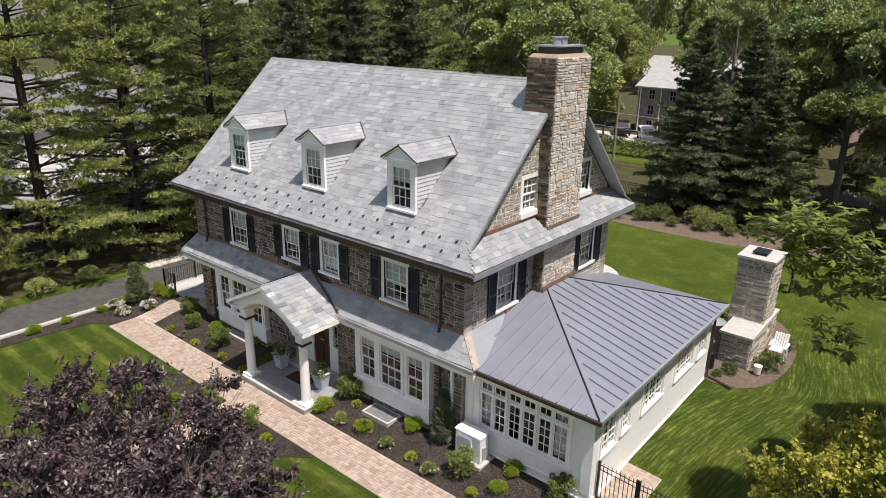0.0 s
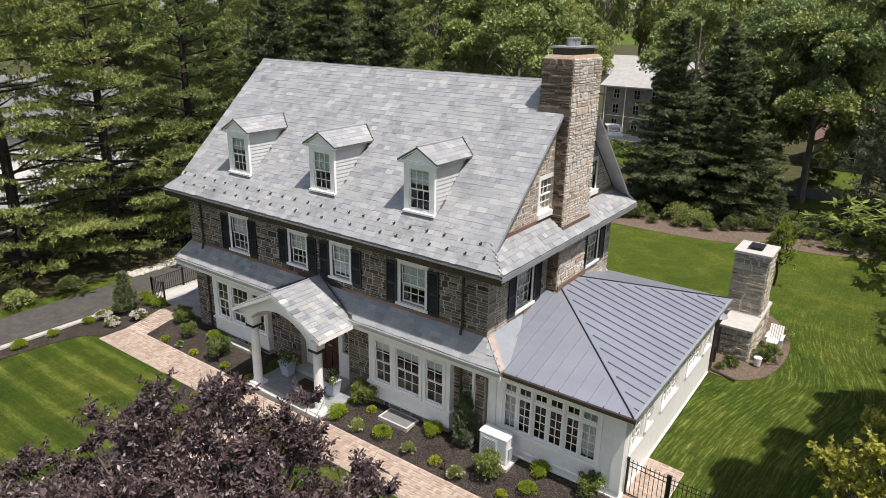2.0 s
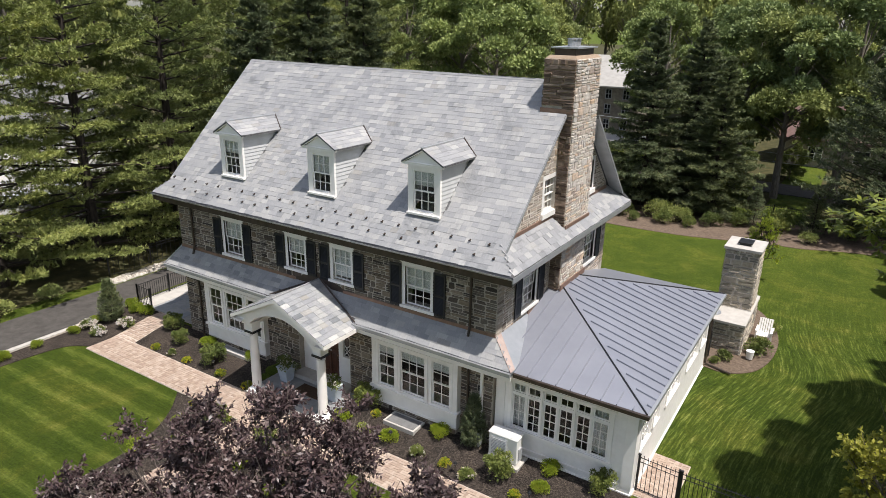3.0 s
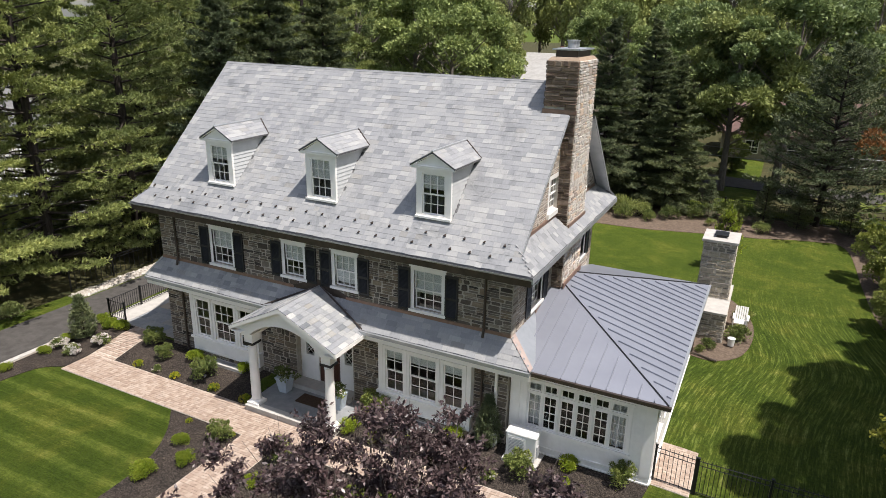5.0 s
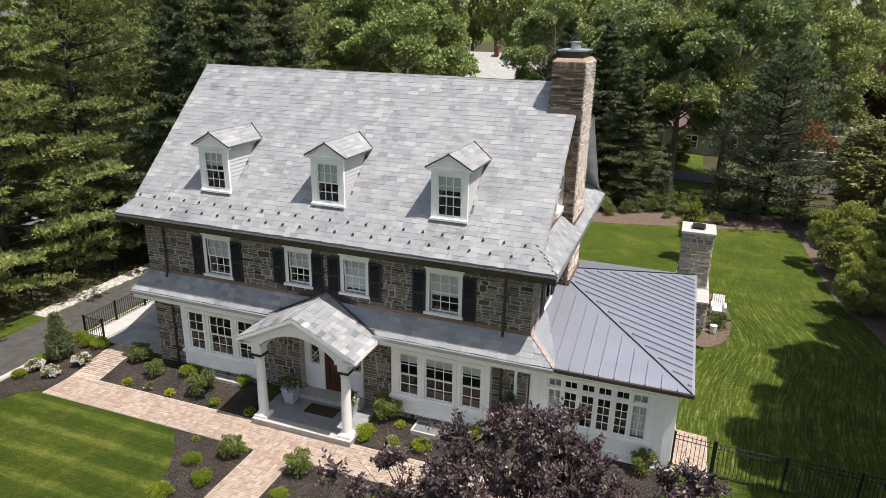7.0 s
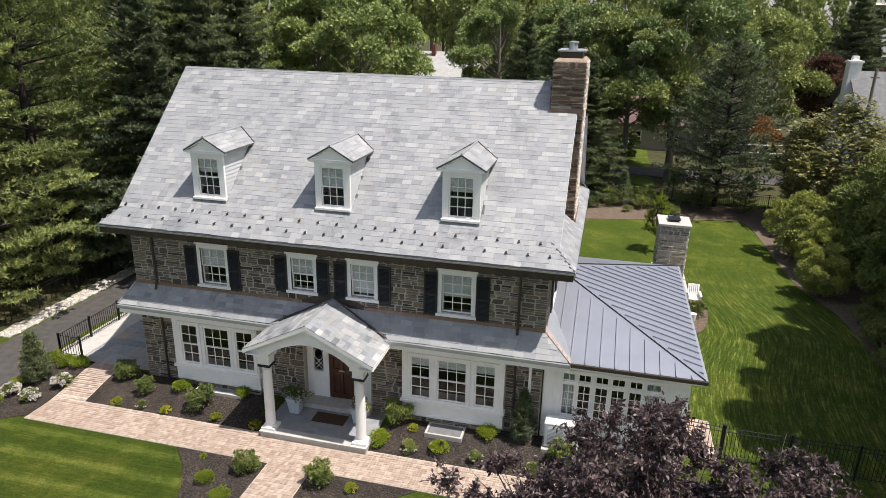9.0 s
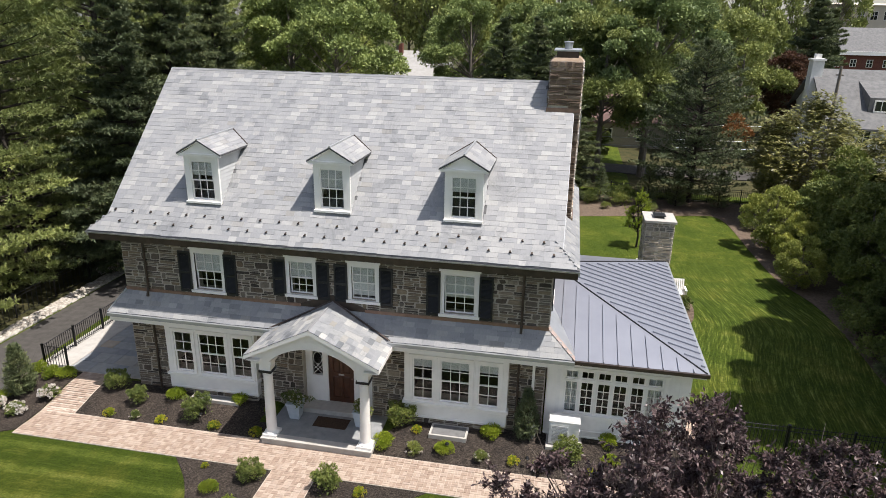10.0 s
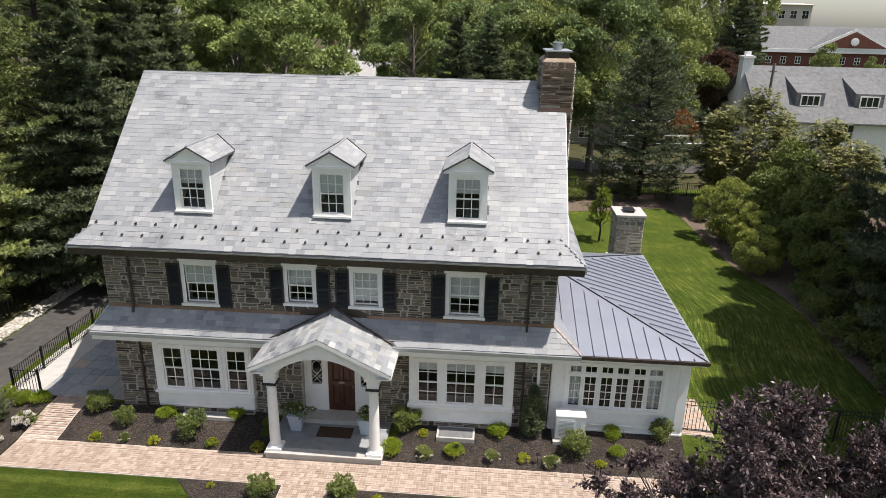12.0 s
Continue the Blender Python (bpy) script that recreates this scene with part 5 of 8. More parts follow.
for s, xe in ((-1, EAL), (1, EAR)):
    o = [(xe, PRY, PEZ), (xe, -0.02, PEZ), (PCX, -0.02, PRZ), (PCX, PRY, PRZ)]
    pr = part("porch_roof", MB().prism([Vector(p) - Vector((0, 0, 0.02)) for p in o], (0, 0, -0.07)), M["deck"], house, "slate porch roof in mixed greys")
    up = Vector((PCX - xe, 0, PRZ - PEZ))
    ln = up.length
    slates(pr, (xe, 0, PEZ), (0, s, 0), up, ln, lambda v, s=s: (PRY - 0.02, -0.02) if s == 1 else (0.02, -PRY + 0.02), M["new_slate"], 61 + s, 0.20, (0.22, 0.42), chosen=lambda p: True, limit=120)
    rake = MB().hull8([(xe, PRY - 0.02, PEZ - 0.14), (PCX, PRY - 0.02, PRZ - 0.16), (PCX, PRY + 0.03, PRZ - 0.16), (xe, PRY + 0.03, PEZ - 0.14)],
                      [(xe, PRY - 0.02, PEZ - 0.02), (PCX, PRY - 0.02, PRZ - 0.02), (PCX, PRY + 0.03, PRZ - 0.02), (xe, PRY + 0.03, PEZ - 0.02)])
    part("rake", rake, M["white"], house, "white rake board")
    xa, xb = sorted((xe + s * 0.015, xe - s * 0.05))
    part("fascia", MB().box(xa, xb, PRY, -0.6, PEZ - 0.16, PEZ - 0.015), M["white"], house)
    xa, xb = sorted((xe - s * 0.05, xe - s * 0.5))
    part("soffit", MB().box(xa, xb, PRY + 0.03, -0.6, PEZ - 0.20, PEZ - 0.16), M["white"], house)
    part("valley", MB().tube([(PCX, -0.02, PRZ + 0.02), (xe, -0.62, PEZ + 0.10)], 0.035, 5), M["bronze"], house, "dark metal valley")
part("ridge_cap", MB().tube([(PCX, PRY - 0.02, PRZ + 0.01), (PCX, 0.0, PRZ + 0.01)], 0.028, 6), M["ridge_slate"], house, "dark ridge of the porch roof")
part("flashing", MB().prism([(-1.2, -0.04, PZ1), (1.75, -0.04, PZ1), (PCX + 0.1, -0.04, PRZ + 0.22), (PCX - 0.1, -0.04, PRZ + 0.22)], (0, 0.035, 0)), M["bronze"], house, "dark copper flashing behind the porch ridge")

# door with sidelights, set back in the wall
DY0, DZ0 = 0.28, SLAB + 0.17
door = part("door", holed(-0.11, 0.85, DY0, DY0 + 0.06, DZ0, DZ0 + 2.1, [(0.05, 0.32, DZ0 + 1.2, DZ0 + 1.9), (0.42, 0.69, DZ0 + 1.2, DZ0 + 1.9), (0.05, 0.32, DZ0 + 0.2, DZ0 + 1.05), (0.42, 0.69, DZ0 + 0.2, DZ0 + 1.05)]), M["door_wood"], house, "panelled mahogany front door")
for xa, xb in ((0.05, 0.32), (0.42, 0.69)):
    for za, zb in ((0.2, 1.05), (1.2, 1.9)):
        part("panel", MB().hull8([(xa, DY0 + 0.035, DZ0 + za), (xb, DY0 + 0.035, DZ0 + za), (xb, DY0 + 0.035, DZ0 + zb), (xa, DY0 + 0.035, DZ0 + zb)],
                                 [(xa + 0.05, DY0 + 0.012, DZ0 + za + 0.05), (xb - 0.05, DY0 + 0.012, DZ0 + za + 0.05), (xb - 0.05, DY0 + 0.012, DZ0 + zb - 0.05), (xa + 0.05, DY0 + 0.012, DZ0 + zb - 0.05)]), M["door_wood"], door)
part("letter_plate", MB().box(0.27, 0.47, DY0 - 0.012, DY0, DZ0 + 1.10, DZ0 + 1.16), M["lead"], door, "silver letter plate")
part("knob", MB().lathe([(0.02, 0), (0.035, 0.02), (0.02, 0.05)], 0, 0, 10), M["copper"], door, m=Matrix.Translation((0.78, DY0, DZ0 + 1.0)) @ Matrix.Rotation(radians(90), 4, "X"))
surround = holed(-0.95, 1.60, DY0 - 0.05, DY0 + 0.08, DZ0, 2.85, [(-0.11, 0.85, DZ0, DZ0 + 2.1), (-0.70, -0.32, 1.55, 2.5), (1.06, 1.40, 1.55, 2.5)])
part("door_surround", surround, M["white"], house, "white panelled door surround with sidelights")
for c in (-0.51, 1.23):
    sl = part("sidelight", MB().box(c - 0.18, c + 0.18, DY0 + 0.01, DY0 + 0.016, 1.56, 2.49), M["glass"], house, "leaded oval sidelight")
    sl.visible_shadow = False
    lead = MB()
    for i in range(24):
        a, b_ = 2 * math.pi * i / 24, 2 * math.pi * (i + 1) / 24
        lead.tube([(c + 0.16 * math.cos(a), DY0 - 0.01, 2.22 + 0.24 * math.sin(a)), (c + 0.16 * math.cos(b_), DY0 - 0.01, 2.22 + 0.24 * math.sin(b_))], 0.011, 4)
    for dx in (-1, 1):
        lead.tube([(c - dx * 0.17, DY0 - 0.01, 1.58), (c + dx * 0.17, DY0 - 0.01, 1.95)], 0.011, 4).tube([(c + dx * 0.17, DY0 - 0.01, 1.75), (c - dx * 0.05, DY0 - 0.01, 1.97)], 0.011, 4)
    part("tracery", lead, M["white"], sl, "white curved glazing bars")
solo("doormat", MB().box(-0.25, 0.95, -1.15, -0.55, SLAB + 0.001, SLAB + 0.018), M["brown_mat"], "brown coir doormat on the porch", "doormat")

# ---- sunroom ----
SX, SY0, SY1, SZ = 12.25, 0.10, 9.60, 3.36
SEX, SEY0, SEY1, SEZ = 12.57, -0.41, 9.99, 3.58
SLOPE_S = 0.272
LIGHTS = ((8.25, 8.74), (8.76, 9.25), (9.31, 9.80), (9.83, 10.33), (10.39, 10.88), (10.90, 11.45))
holes = [(a + 0.02, b - 0.02, 1.33, 2.54) for a, b in LIGHTS] + [(a + 0.02, b - 0.02, 2.63, 2.94) for a, b in LIGHTS]
sun_front = part("sunroom_wall", holed(7.66, SX, SY0, SY0 + 0.14, 0.1, SZ, holes), M["white_brick"], house, "white sunroom front with a row of casements")


def grille(parent, a, b, z0, z1, cols, rows, m):
    q, s = MB(), 0.045
    q.box(a, a + s, 0.03, 0.07, z0, z1).box(b - s, b, 0.03, 0.07, z0, z1).box(a + s, b - s, 0.03, 0.07, z0, z0 + s).box(a + s, b - s, 0.03, 0.07, z1 - s, z1)
    for i in range(1, cols):
        x = a + s + (b - a - 2 * s) * i / cols
        q.box(x - 0.011, x + 0.011, 0.035, 0.065, z0 + s, z1 - s)
    for i in range(1, rows):
        z = z0 + s + (z1 - z0 - 2 * s) * i / rows
        q.box(a + s, b - s, 0.037, 0.063, z - 0.011, z + 0.011)
    part("casement", q, M["white"], parent, m=m, local=True)
    p = part("pane", MB().box(a + s, b - s, 0.047, 0.053, z0 + s, z1 - s), M["glass"], parent, m=m, local=True)
    p.visible_shadow = False


MF = Matrix.Translation((0, SY0, 0))
for i, (a, b) in enumerate(LIGHTS):
    grille(sun_front, a + 0.02, b - 0.02, 1.33, 2.54, 2, 4, MF)
    grille(sun_front, a + 0.02, b - 0.02, 2.63, 2.94, 2, 1, MF)
    if i in (0, 5):
        curt = MB()
        n = 14
        for k in range(n):
            xa, xb = a + (b - a) * k / n, a + (b - a) * (k + 1) / n
            ya, yb = SY0 + 0.22 + 0.03 * (k % 2), SY0 + 0.22 + 0.03 * ((k + 1) % 2)
            curt.hull8([(xa, ya, 1.3), (xb, yb, 1.3), (xb, yb + 0.01, 1.3), (xa, ya + 0.01, 1.3)], [(xa, ya, 2.95), (xb, yb, 2.95), (xb, yb + 0.01, 2.95), (xa, ya + 0.01, 2.95)])
        part("curtain", curt, M["blind"], sun_front, "sheer white curtain")
for a, b in ((8.13, 8.24), (9.262, 9.298), (10.342, 10.378), (11.46, 11.57)):
    part("mullion", MB().box(a, b, SY0 - 0.03, SY0, 1.31, 2.98), M["white"], sun_front)
for a, b, c, d, e in ((8.08, 11.62, 1.21, 1.308, 0.07), (7.68, SX + 0.02, 0.62, 0.68, 0.03), (7.68, SX + 0.02, 0.40, 0.46, 0.05), (8.08, 11.62, 2.982, 3.06, 0.04), (7.68, SX + 0.02, 3.24, 3.36, 0.05)):
    part("moulding", MB().box(a, b, SY0 - e, SY0, c, d), M["white"], sun_front)
for a, b in ((7.70, 8.0), (11.95, SX + 0.02)):
    part("pilaster", MB().box(a, b, SY0 - 0.035, SY0, 0.68, 3.24), M["white"], sun_front)
M_SUN = Matrix.Translation((SX, 0, 0)) @ Matrix.Rotation(radians(90), 4, "Z")
SGROUP = ((0.62, 1.55, 1.75, 2.86, 2), (1.95, 2.45, 1.85, 2.86, 1), (3.4, 5.0, 1.85, 2.86, 3), (6.1, 7.7, 1.85, 2.86, 3), (8.3, 9.1, 1.85, 2.86, 2))
sh = [(a, b, c, d) for a, b, c, d, n in SGROUP]
sun_side = part("sunroom_wall", holed(SY0 + 0.14, SY1 - 0.14, 0.0, 0.14, 0.1, SZ, sh), M["white_brick"], house, "long white sunroom side wall in full sun", M_SUN)
for a, b, c, d, n in SGROUP:
    for i in range(n):
        w = (b - a) / n
        grille(sun_side, a + w * i + 0.01, a + w * (i + 1) - 0.01, c, d, 2, 4, None)
    part("moulding", MB().box(a - 0.1, b + 0.1, -0.06, 0.0, c - 0.1, c - 0.02), M["white"], sun_side, local=True)
    for x in (a - 0.1, b + 0.02):
        part("pilaster", MB().box(x, x + 0.08, -0.03, 0.0, c - 0.02, d + 0.1), M["white"], sun_side, local=True)
part("moulding", MB().box(SY0, SY1, -0.05, 0.0, 0.40, 0.46), M["white"], sun_side, local=True)
part("moulding", MB().box(SY0, SY1, -0.05, 0.0, 3.24, 3.36), M["white"], sun_side, local=True)
part("sunroom_wall", MB().box(7.66, SX, SY1 - 0.14, SY1, 0.1, SZ), M["white_brick"], house, "rear wall of the sunroom")
# Sunroom floor in the same darkened interior colour.
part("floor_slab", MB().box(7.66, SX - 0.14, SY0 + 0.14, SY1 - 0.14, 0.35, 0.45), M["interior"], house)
part("ceiling", MB().box(7.66, SX - 0.14, SY0 + 0.14, SY1 - 0.14, 3.18, 3.24), M["white"], house)

mid = (SEY0 + SEY1) / 2
run_x = SEX - HX
run = mid - SEY0
px = SEX - run
zw = SEZ + SLOPE_S * run_x
SF = [(HX, SEY0, SEZ), (SEX, SEY0, SEZ), (HX, SEY0 + run_x, zw)]
SS = [(SEX, SEY0, SEZ), (SEX, SEY1, SEZ), (HX, SEY1 - run_x, zw), (HX, SEY0 + run_x, zw)]
SB = [(SEX, SEY1, SEZ), (HX, SEY1, SEZ), (HX, SEY1 - run_x, zw)]
roof_parts = [part("sunroom_roof", MB().prism(o, (0, 0, -0.10)), M["seam_metal"], house, "dark grey standing-seam metal roof") for o in (SF, SS, SB)]
sf = Vector((0, 1, SLOPE_S))
ss = Vector((-1, 0, SLOPE_S))
x = HX + 0.42
while x < SEX - 0.25:
    reach = SEX - x - 0.28
    p0, p1 = Vector((x, SEY0, SEZ)), Vector((x, SEY0, SEZ)) + sf * reach
    if reach > 0.1:
        part("seam", MB().hull8([p0 + Vector((-0.012, 0, 0)), p0 + Vector((0.012, 0, 0)), p1 + Vector((0.012, 0, 0)), p1 + Vector((-0.012, 0, 0))],
                                [p0 + Vector((-0.012, 0, 0.05)), p0 + Vector((0.012, 0, 0.05)), p1 + Vector((0.012, 0, 0.05)), p1 + Vector((-0.012, 0, 0.05))]), M["seam_metal"], roof_parts[0])
    x += 0.46
y = SEY0 + 0.42
while y < SEY1 - 0.25:
    reach = min(min(y - SEY0, SEY1 - y) - 0.28, SEX - (CX1 + 0.08 if CY0 - 0.1 < y < CY1 + 0.1 else HX))
    p0 = Vector((SEX, y, SEZ))
    p1 = p0 + ss * reach
    if reach > 0.1:
        part("seam", MB().hull8([p0 + Vector((0, -0.014, 0)), p0 + Vector((0, 0.014, 0)), p1 + Vector((0, 0.014, 0)), p1 + Vector((0, -0.014, 0))],
                                [p0 + Vector((0, -0.014, 0.055)), p0 + Vector((0, 0.014, 0.055)), p1 + Vector((0, 0.014, 0.055)), p1 + Vector((0, -0.014, 0.055))]), M["seam_metal"], roof_parts[1])
    y += 0.46
for ya, yb in ((SEY0, SEY0 + run_x), (SEY1, SEY1 - run_x)):
    part("hip_cap", MB().tube([(SEX, ya, SEZ + 0.015), (HX + 0.5, yb - (0.5 if yb > ya else -0.5), zw - 0.5 * SLOPE_S + 0.015)], 0.026, 6), M["black"], house, "dark metal hip cap")
part("gutter", MB().box(HX + 0.9, SEX + 0.08, SEY0 - 0.09, SEY0 + 0.01, SEZ - 0.12, SEZ - 0.005), M["bronze"], house, "dark bronze gutter of the sunroom")
part("gutter", MB().box(SEX, SEX + 0.08, SEY0, SEY1, SEZ - 0.12, SEZ - 0.005), M["lead"], house, "grey metal gutter of the sunroom")
part("soffit", MB().box(7.7, SEX, SEY0, SY0, SEZ - 0.2, SEZ - 0.125), M["white"], house)
part("soffit", MB().box(SX, SEX, SY0, SEY1, SEZ - 0.2, SEZ - 0.125), M["white"], house)
part("flashing", MB().box(CX1 + 0.03, CX1 + 0.07, CY0 - 0.05, CY1 + 0.05, zw - 0.18, zw + 0.02), M["copper"], house, "copper flashing at the chimney foot")
part("flashing", MB().box(HX, HX + 0.05, 2.2, CY0, 4.25, 4.50), M["copper"], house)
part("downpipe", MB().tube([(SEX + 0.02, SEY1 - 0.1, SEZ - 0.1), (SX + 0.06, SEY1 - 0.3, 3.0), (SX + 0.06, SEY1 - 0.3, 0.55), (SX + 1.1, SEY1 - 0.55, 0.48)], 0.05, 8), M["bronze"], house, "bronze downpipe with a pale outlet")

# stones of the walls last among the house's parts
outer = [(x - w / 2 - 0.14, x + w / 2 + 0.14, z - 0.13, z + h + 0.22) for x, w, h, z in UPPER]
outer = [(a + HX, b + HX, c, d) for a, b, c, d in outer] + [(a + HX, b + HX, -1, 3.4) for a, b, c in BAYS] + [(-0.97 + HX, 1.62 + HX, -1, 2.87)]
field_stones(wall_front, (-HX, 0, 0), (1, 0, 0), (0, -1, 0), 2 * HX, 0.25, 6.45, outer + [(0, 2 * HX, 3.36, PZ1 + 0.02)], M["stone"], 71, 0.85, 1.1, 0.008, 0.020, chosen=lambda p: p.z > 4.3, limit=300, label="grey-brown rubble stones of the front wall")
# End wall and gable take the stone tones that have sunlight in them.
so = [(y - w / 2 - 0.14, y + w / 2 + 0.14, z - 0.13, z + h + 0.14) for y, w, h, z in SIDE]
field_stones(wall_right, (HX, 0, 0), (0, 1, 0), (1, 0, 0), HD, 4.0, 6.5, so + [(CY0, CY1, 0, 20)], M["sunlit_gable_stone"], 72, 0.82, 0.9, 0.013, 0.014, limit=260, label="sunlit rubble stones of the end wall")
go = [(y - w / 2 - 0.14, y + w / 2 + 0.14, z - 0.2, z + h + 0.14) for y, w, h, z in GABLE]
under = EZ - RS * EY - 0.22                # the verge's line over the gable's face
field_stones(gable_right, (HX, 0, 0), (0, 1, 0), (1, 0, 0), HD, 7.48, 11.6, go + [(CY0, CY1, 0, 20)], M["sunlit_gable_stone"], 73, 0.82, 0.9, 0.013, 0.014,
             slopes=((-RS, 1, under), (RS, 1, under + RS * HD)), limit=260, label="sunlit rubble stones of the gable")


# ---- plants ----
def leaf_arrays(pos, axis, normal, length, width):
    """Leaves as four-cornered blades: arrays of places, directions, normals, lengths and widths."""
    axis = axis / np.linalg.norm(axis, axis=1, keepdims=True)
    side = np.cross(axis, normal)
    side /= np.linalg.norm(side, axis=1, keepdims=True) + 1e-9
    l, w = length[:, None], width[:, None]
    v = np.stack([pos, pos + axis * l * 0.5 + side * w * 0.5, pos + axis * l, pos + axis * l * 0.5 - side * w * 0.5], axis=1)
    return v.reshape(-1, 3)


def blade_mesh(name, mat, pos, axis, normal, length, width):
    """Needles and small far leaves as three-cornered blades."""
    axis = axis / np.linalg.norm(axis, axis=1, keepdims=True)
    side = np.cross(axis, normal)
    side /= np.linalg.norm(side, axis=1, keepdims=True) + 1e-9
    l, w = length[:, None], width[:, None]
    v = np.stack([pos + side * w * 0.5, pos + axis * l, pos - side * w * 0.5], axis=1).reshape(-1, 3)
    return fast_mesh(name, mat, v, np.arange(len(v)).reshape(-1, 3))


def leaf_mesh(name, mat, groups):
    v = np.concatenate([leaf_arrays(*g) for g in groups])
    return fast_mesh(name, mat, v, np.arange(len(v)).reshape(-1, 4))


def unit(r, n):
    d = r.normal(size=(n, 3))
    return d / np.linalg.norm(d, axis=1, keepdims=True)


def clumps(r, centres, radii, per, leaf, flat=0.8, up=0.25, under=0.35, loose=0.55):
    """Leaves on the outsides of clumps; only the share under of the leaves below the middle stays."""
    n = len(centres) * per
    c = np.repeat(centres, per, axis=0)
    rad = np.repeat(radii, per)[:, None]
    d = unit(r, n)
    d[:, 2] = np.where((d[:, 2] < 0) & (r.uniform(size=n) > under), -d[:, 2], d[:, 2])
    pos = c + d * rad * (r.uniform(0.35, 1.05, size=(n, 1)) ** 0.6) * np.array([1, 1, flat])
    ax = d + r.normal(size=(n, 3)) * 0.7 + np.array([0, 0, up])
    nm = r.normal(size=(n, 3)) * loose + (d * 0.9 + np.array([0, 0, 0.45])) * (1.1 - loose)
    ln = leaf[0] * r.uniform(0.7, 1.3, n)
    return pos, ax, nm, ln, ln * leaf[1]


def limbs(b, r, base, top, targets, thick):
    """A trunk and limbs that reach out to the crown's clumps."""
    base, top = Vector(base), Vector(top)
    bend = Vector((r.normal() * 0.15, r.normal() * 0.15, 0))
    pts = [base.lerp(top, t) + bend * math.sin(3.1 * t) for t in (0, 0.25, 0.5, 0.75, 1.0)]
    b.tube(pts, [thick, thick * 0.8, thick * 0.62, thick * 0.4, thick * 0.16], 9)
    for c in targets:
        c = Vector(c)
        t = min(max((c.z - base.z) / (top.z - base.z) * 0.72, 0.12), 0.95)
        s = base.lerp(top, t) + bend * math.sin(3.1 * t)
        q = thick * 0.34 * (1.1 - t)
        m = s.lerp(c, 0.5) + Vector((r.normal() * 0.12, r.normal() * 0.12, -0.04 * (c - s).length))
        b.tube([s, m, c], [q, q * 0.65, q * 0.2], 5)


def broadleaf(name, label, seed, height, spread_r, mat, leaf=(0.22, 0.55), per=130, n=70, bark="grey_bark", low=0.28, squash=1.0, clump=(0.13, 0.27), star=0, extra=()):
    """A broad-leaved tree, standing at the origin: trunk, limbs and a crown of clumps with gaps."""
    r = np.random.default_rng(seed)
    t = thing(name, label, "tree")
    cz, rz = height * (1 + low) / 2, height * (1 - low) / 2
    d = unit(r, n)
    rad = r.uniform(0.42, 1.0, n) ** 0.5 if star else r.uniform(0.45, 1.0, n) ** 0.4
    taper = 1 - 0.35 * np.clip(d[:, 2] * rad, 0, 1)
    c = np.stack([d[:, 0] * rad * spread_r * taper, d[:, 1] * rad * spread_r * taper, cz + d[:, 2] * rad * rz * squash], axis=1)
    if extra:
        c, n = np.concatenate([c, np.array(extra)]), n + len(extra)
    size = spread_r * r.uniform(*clump, n)
    b = MB()
    limbs(b, r, (0, 0, -0.2), (0, 0, height * 0.82), c[: n - len(extra): max(1, n // 26)], height * 0.022)
    if extra:
        b.tube([(0, 0, height * 0.72), tuple((np.array(extra[-1]) + np.array([0, 0, height * 0.72])) / 2), *[tuple(p) for p in extra[:-16:-1]]], [0.06, 0.05, *np.linspace(0.035, 0.006, 15)], 5)
    part("trunk", b, M[bark], t, local=True)
    crown = leaf_mesh("crown", M[mat], [rosettes(r, c, size, per // star, star, leaf)]) if star else blade_mesh("crown", M[mat], *clumps(r, c, size, per, leaf, 0.75, 0.2, 0.3, 0.5))
    part("crown", crown, None, t, local=True)
    return t


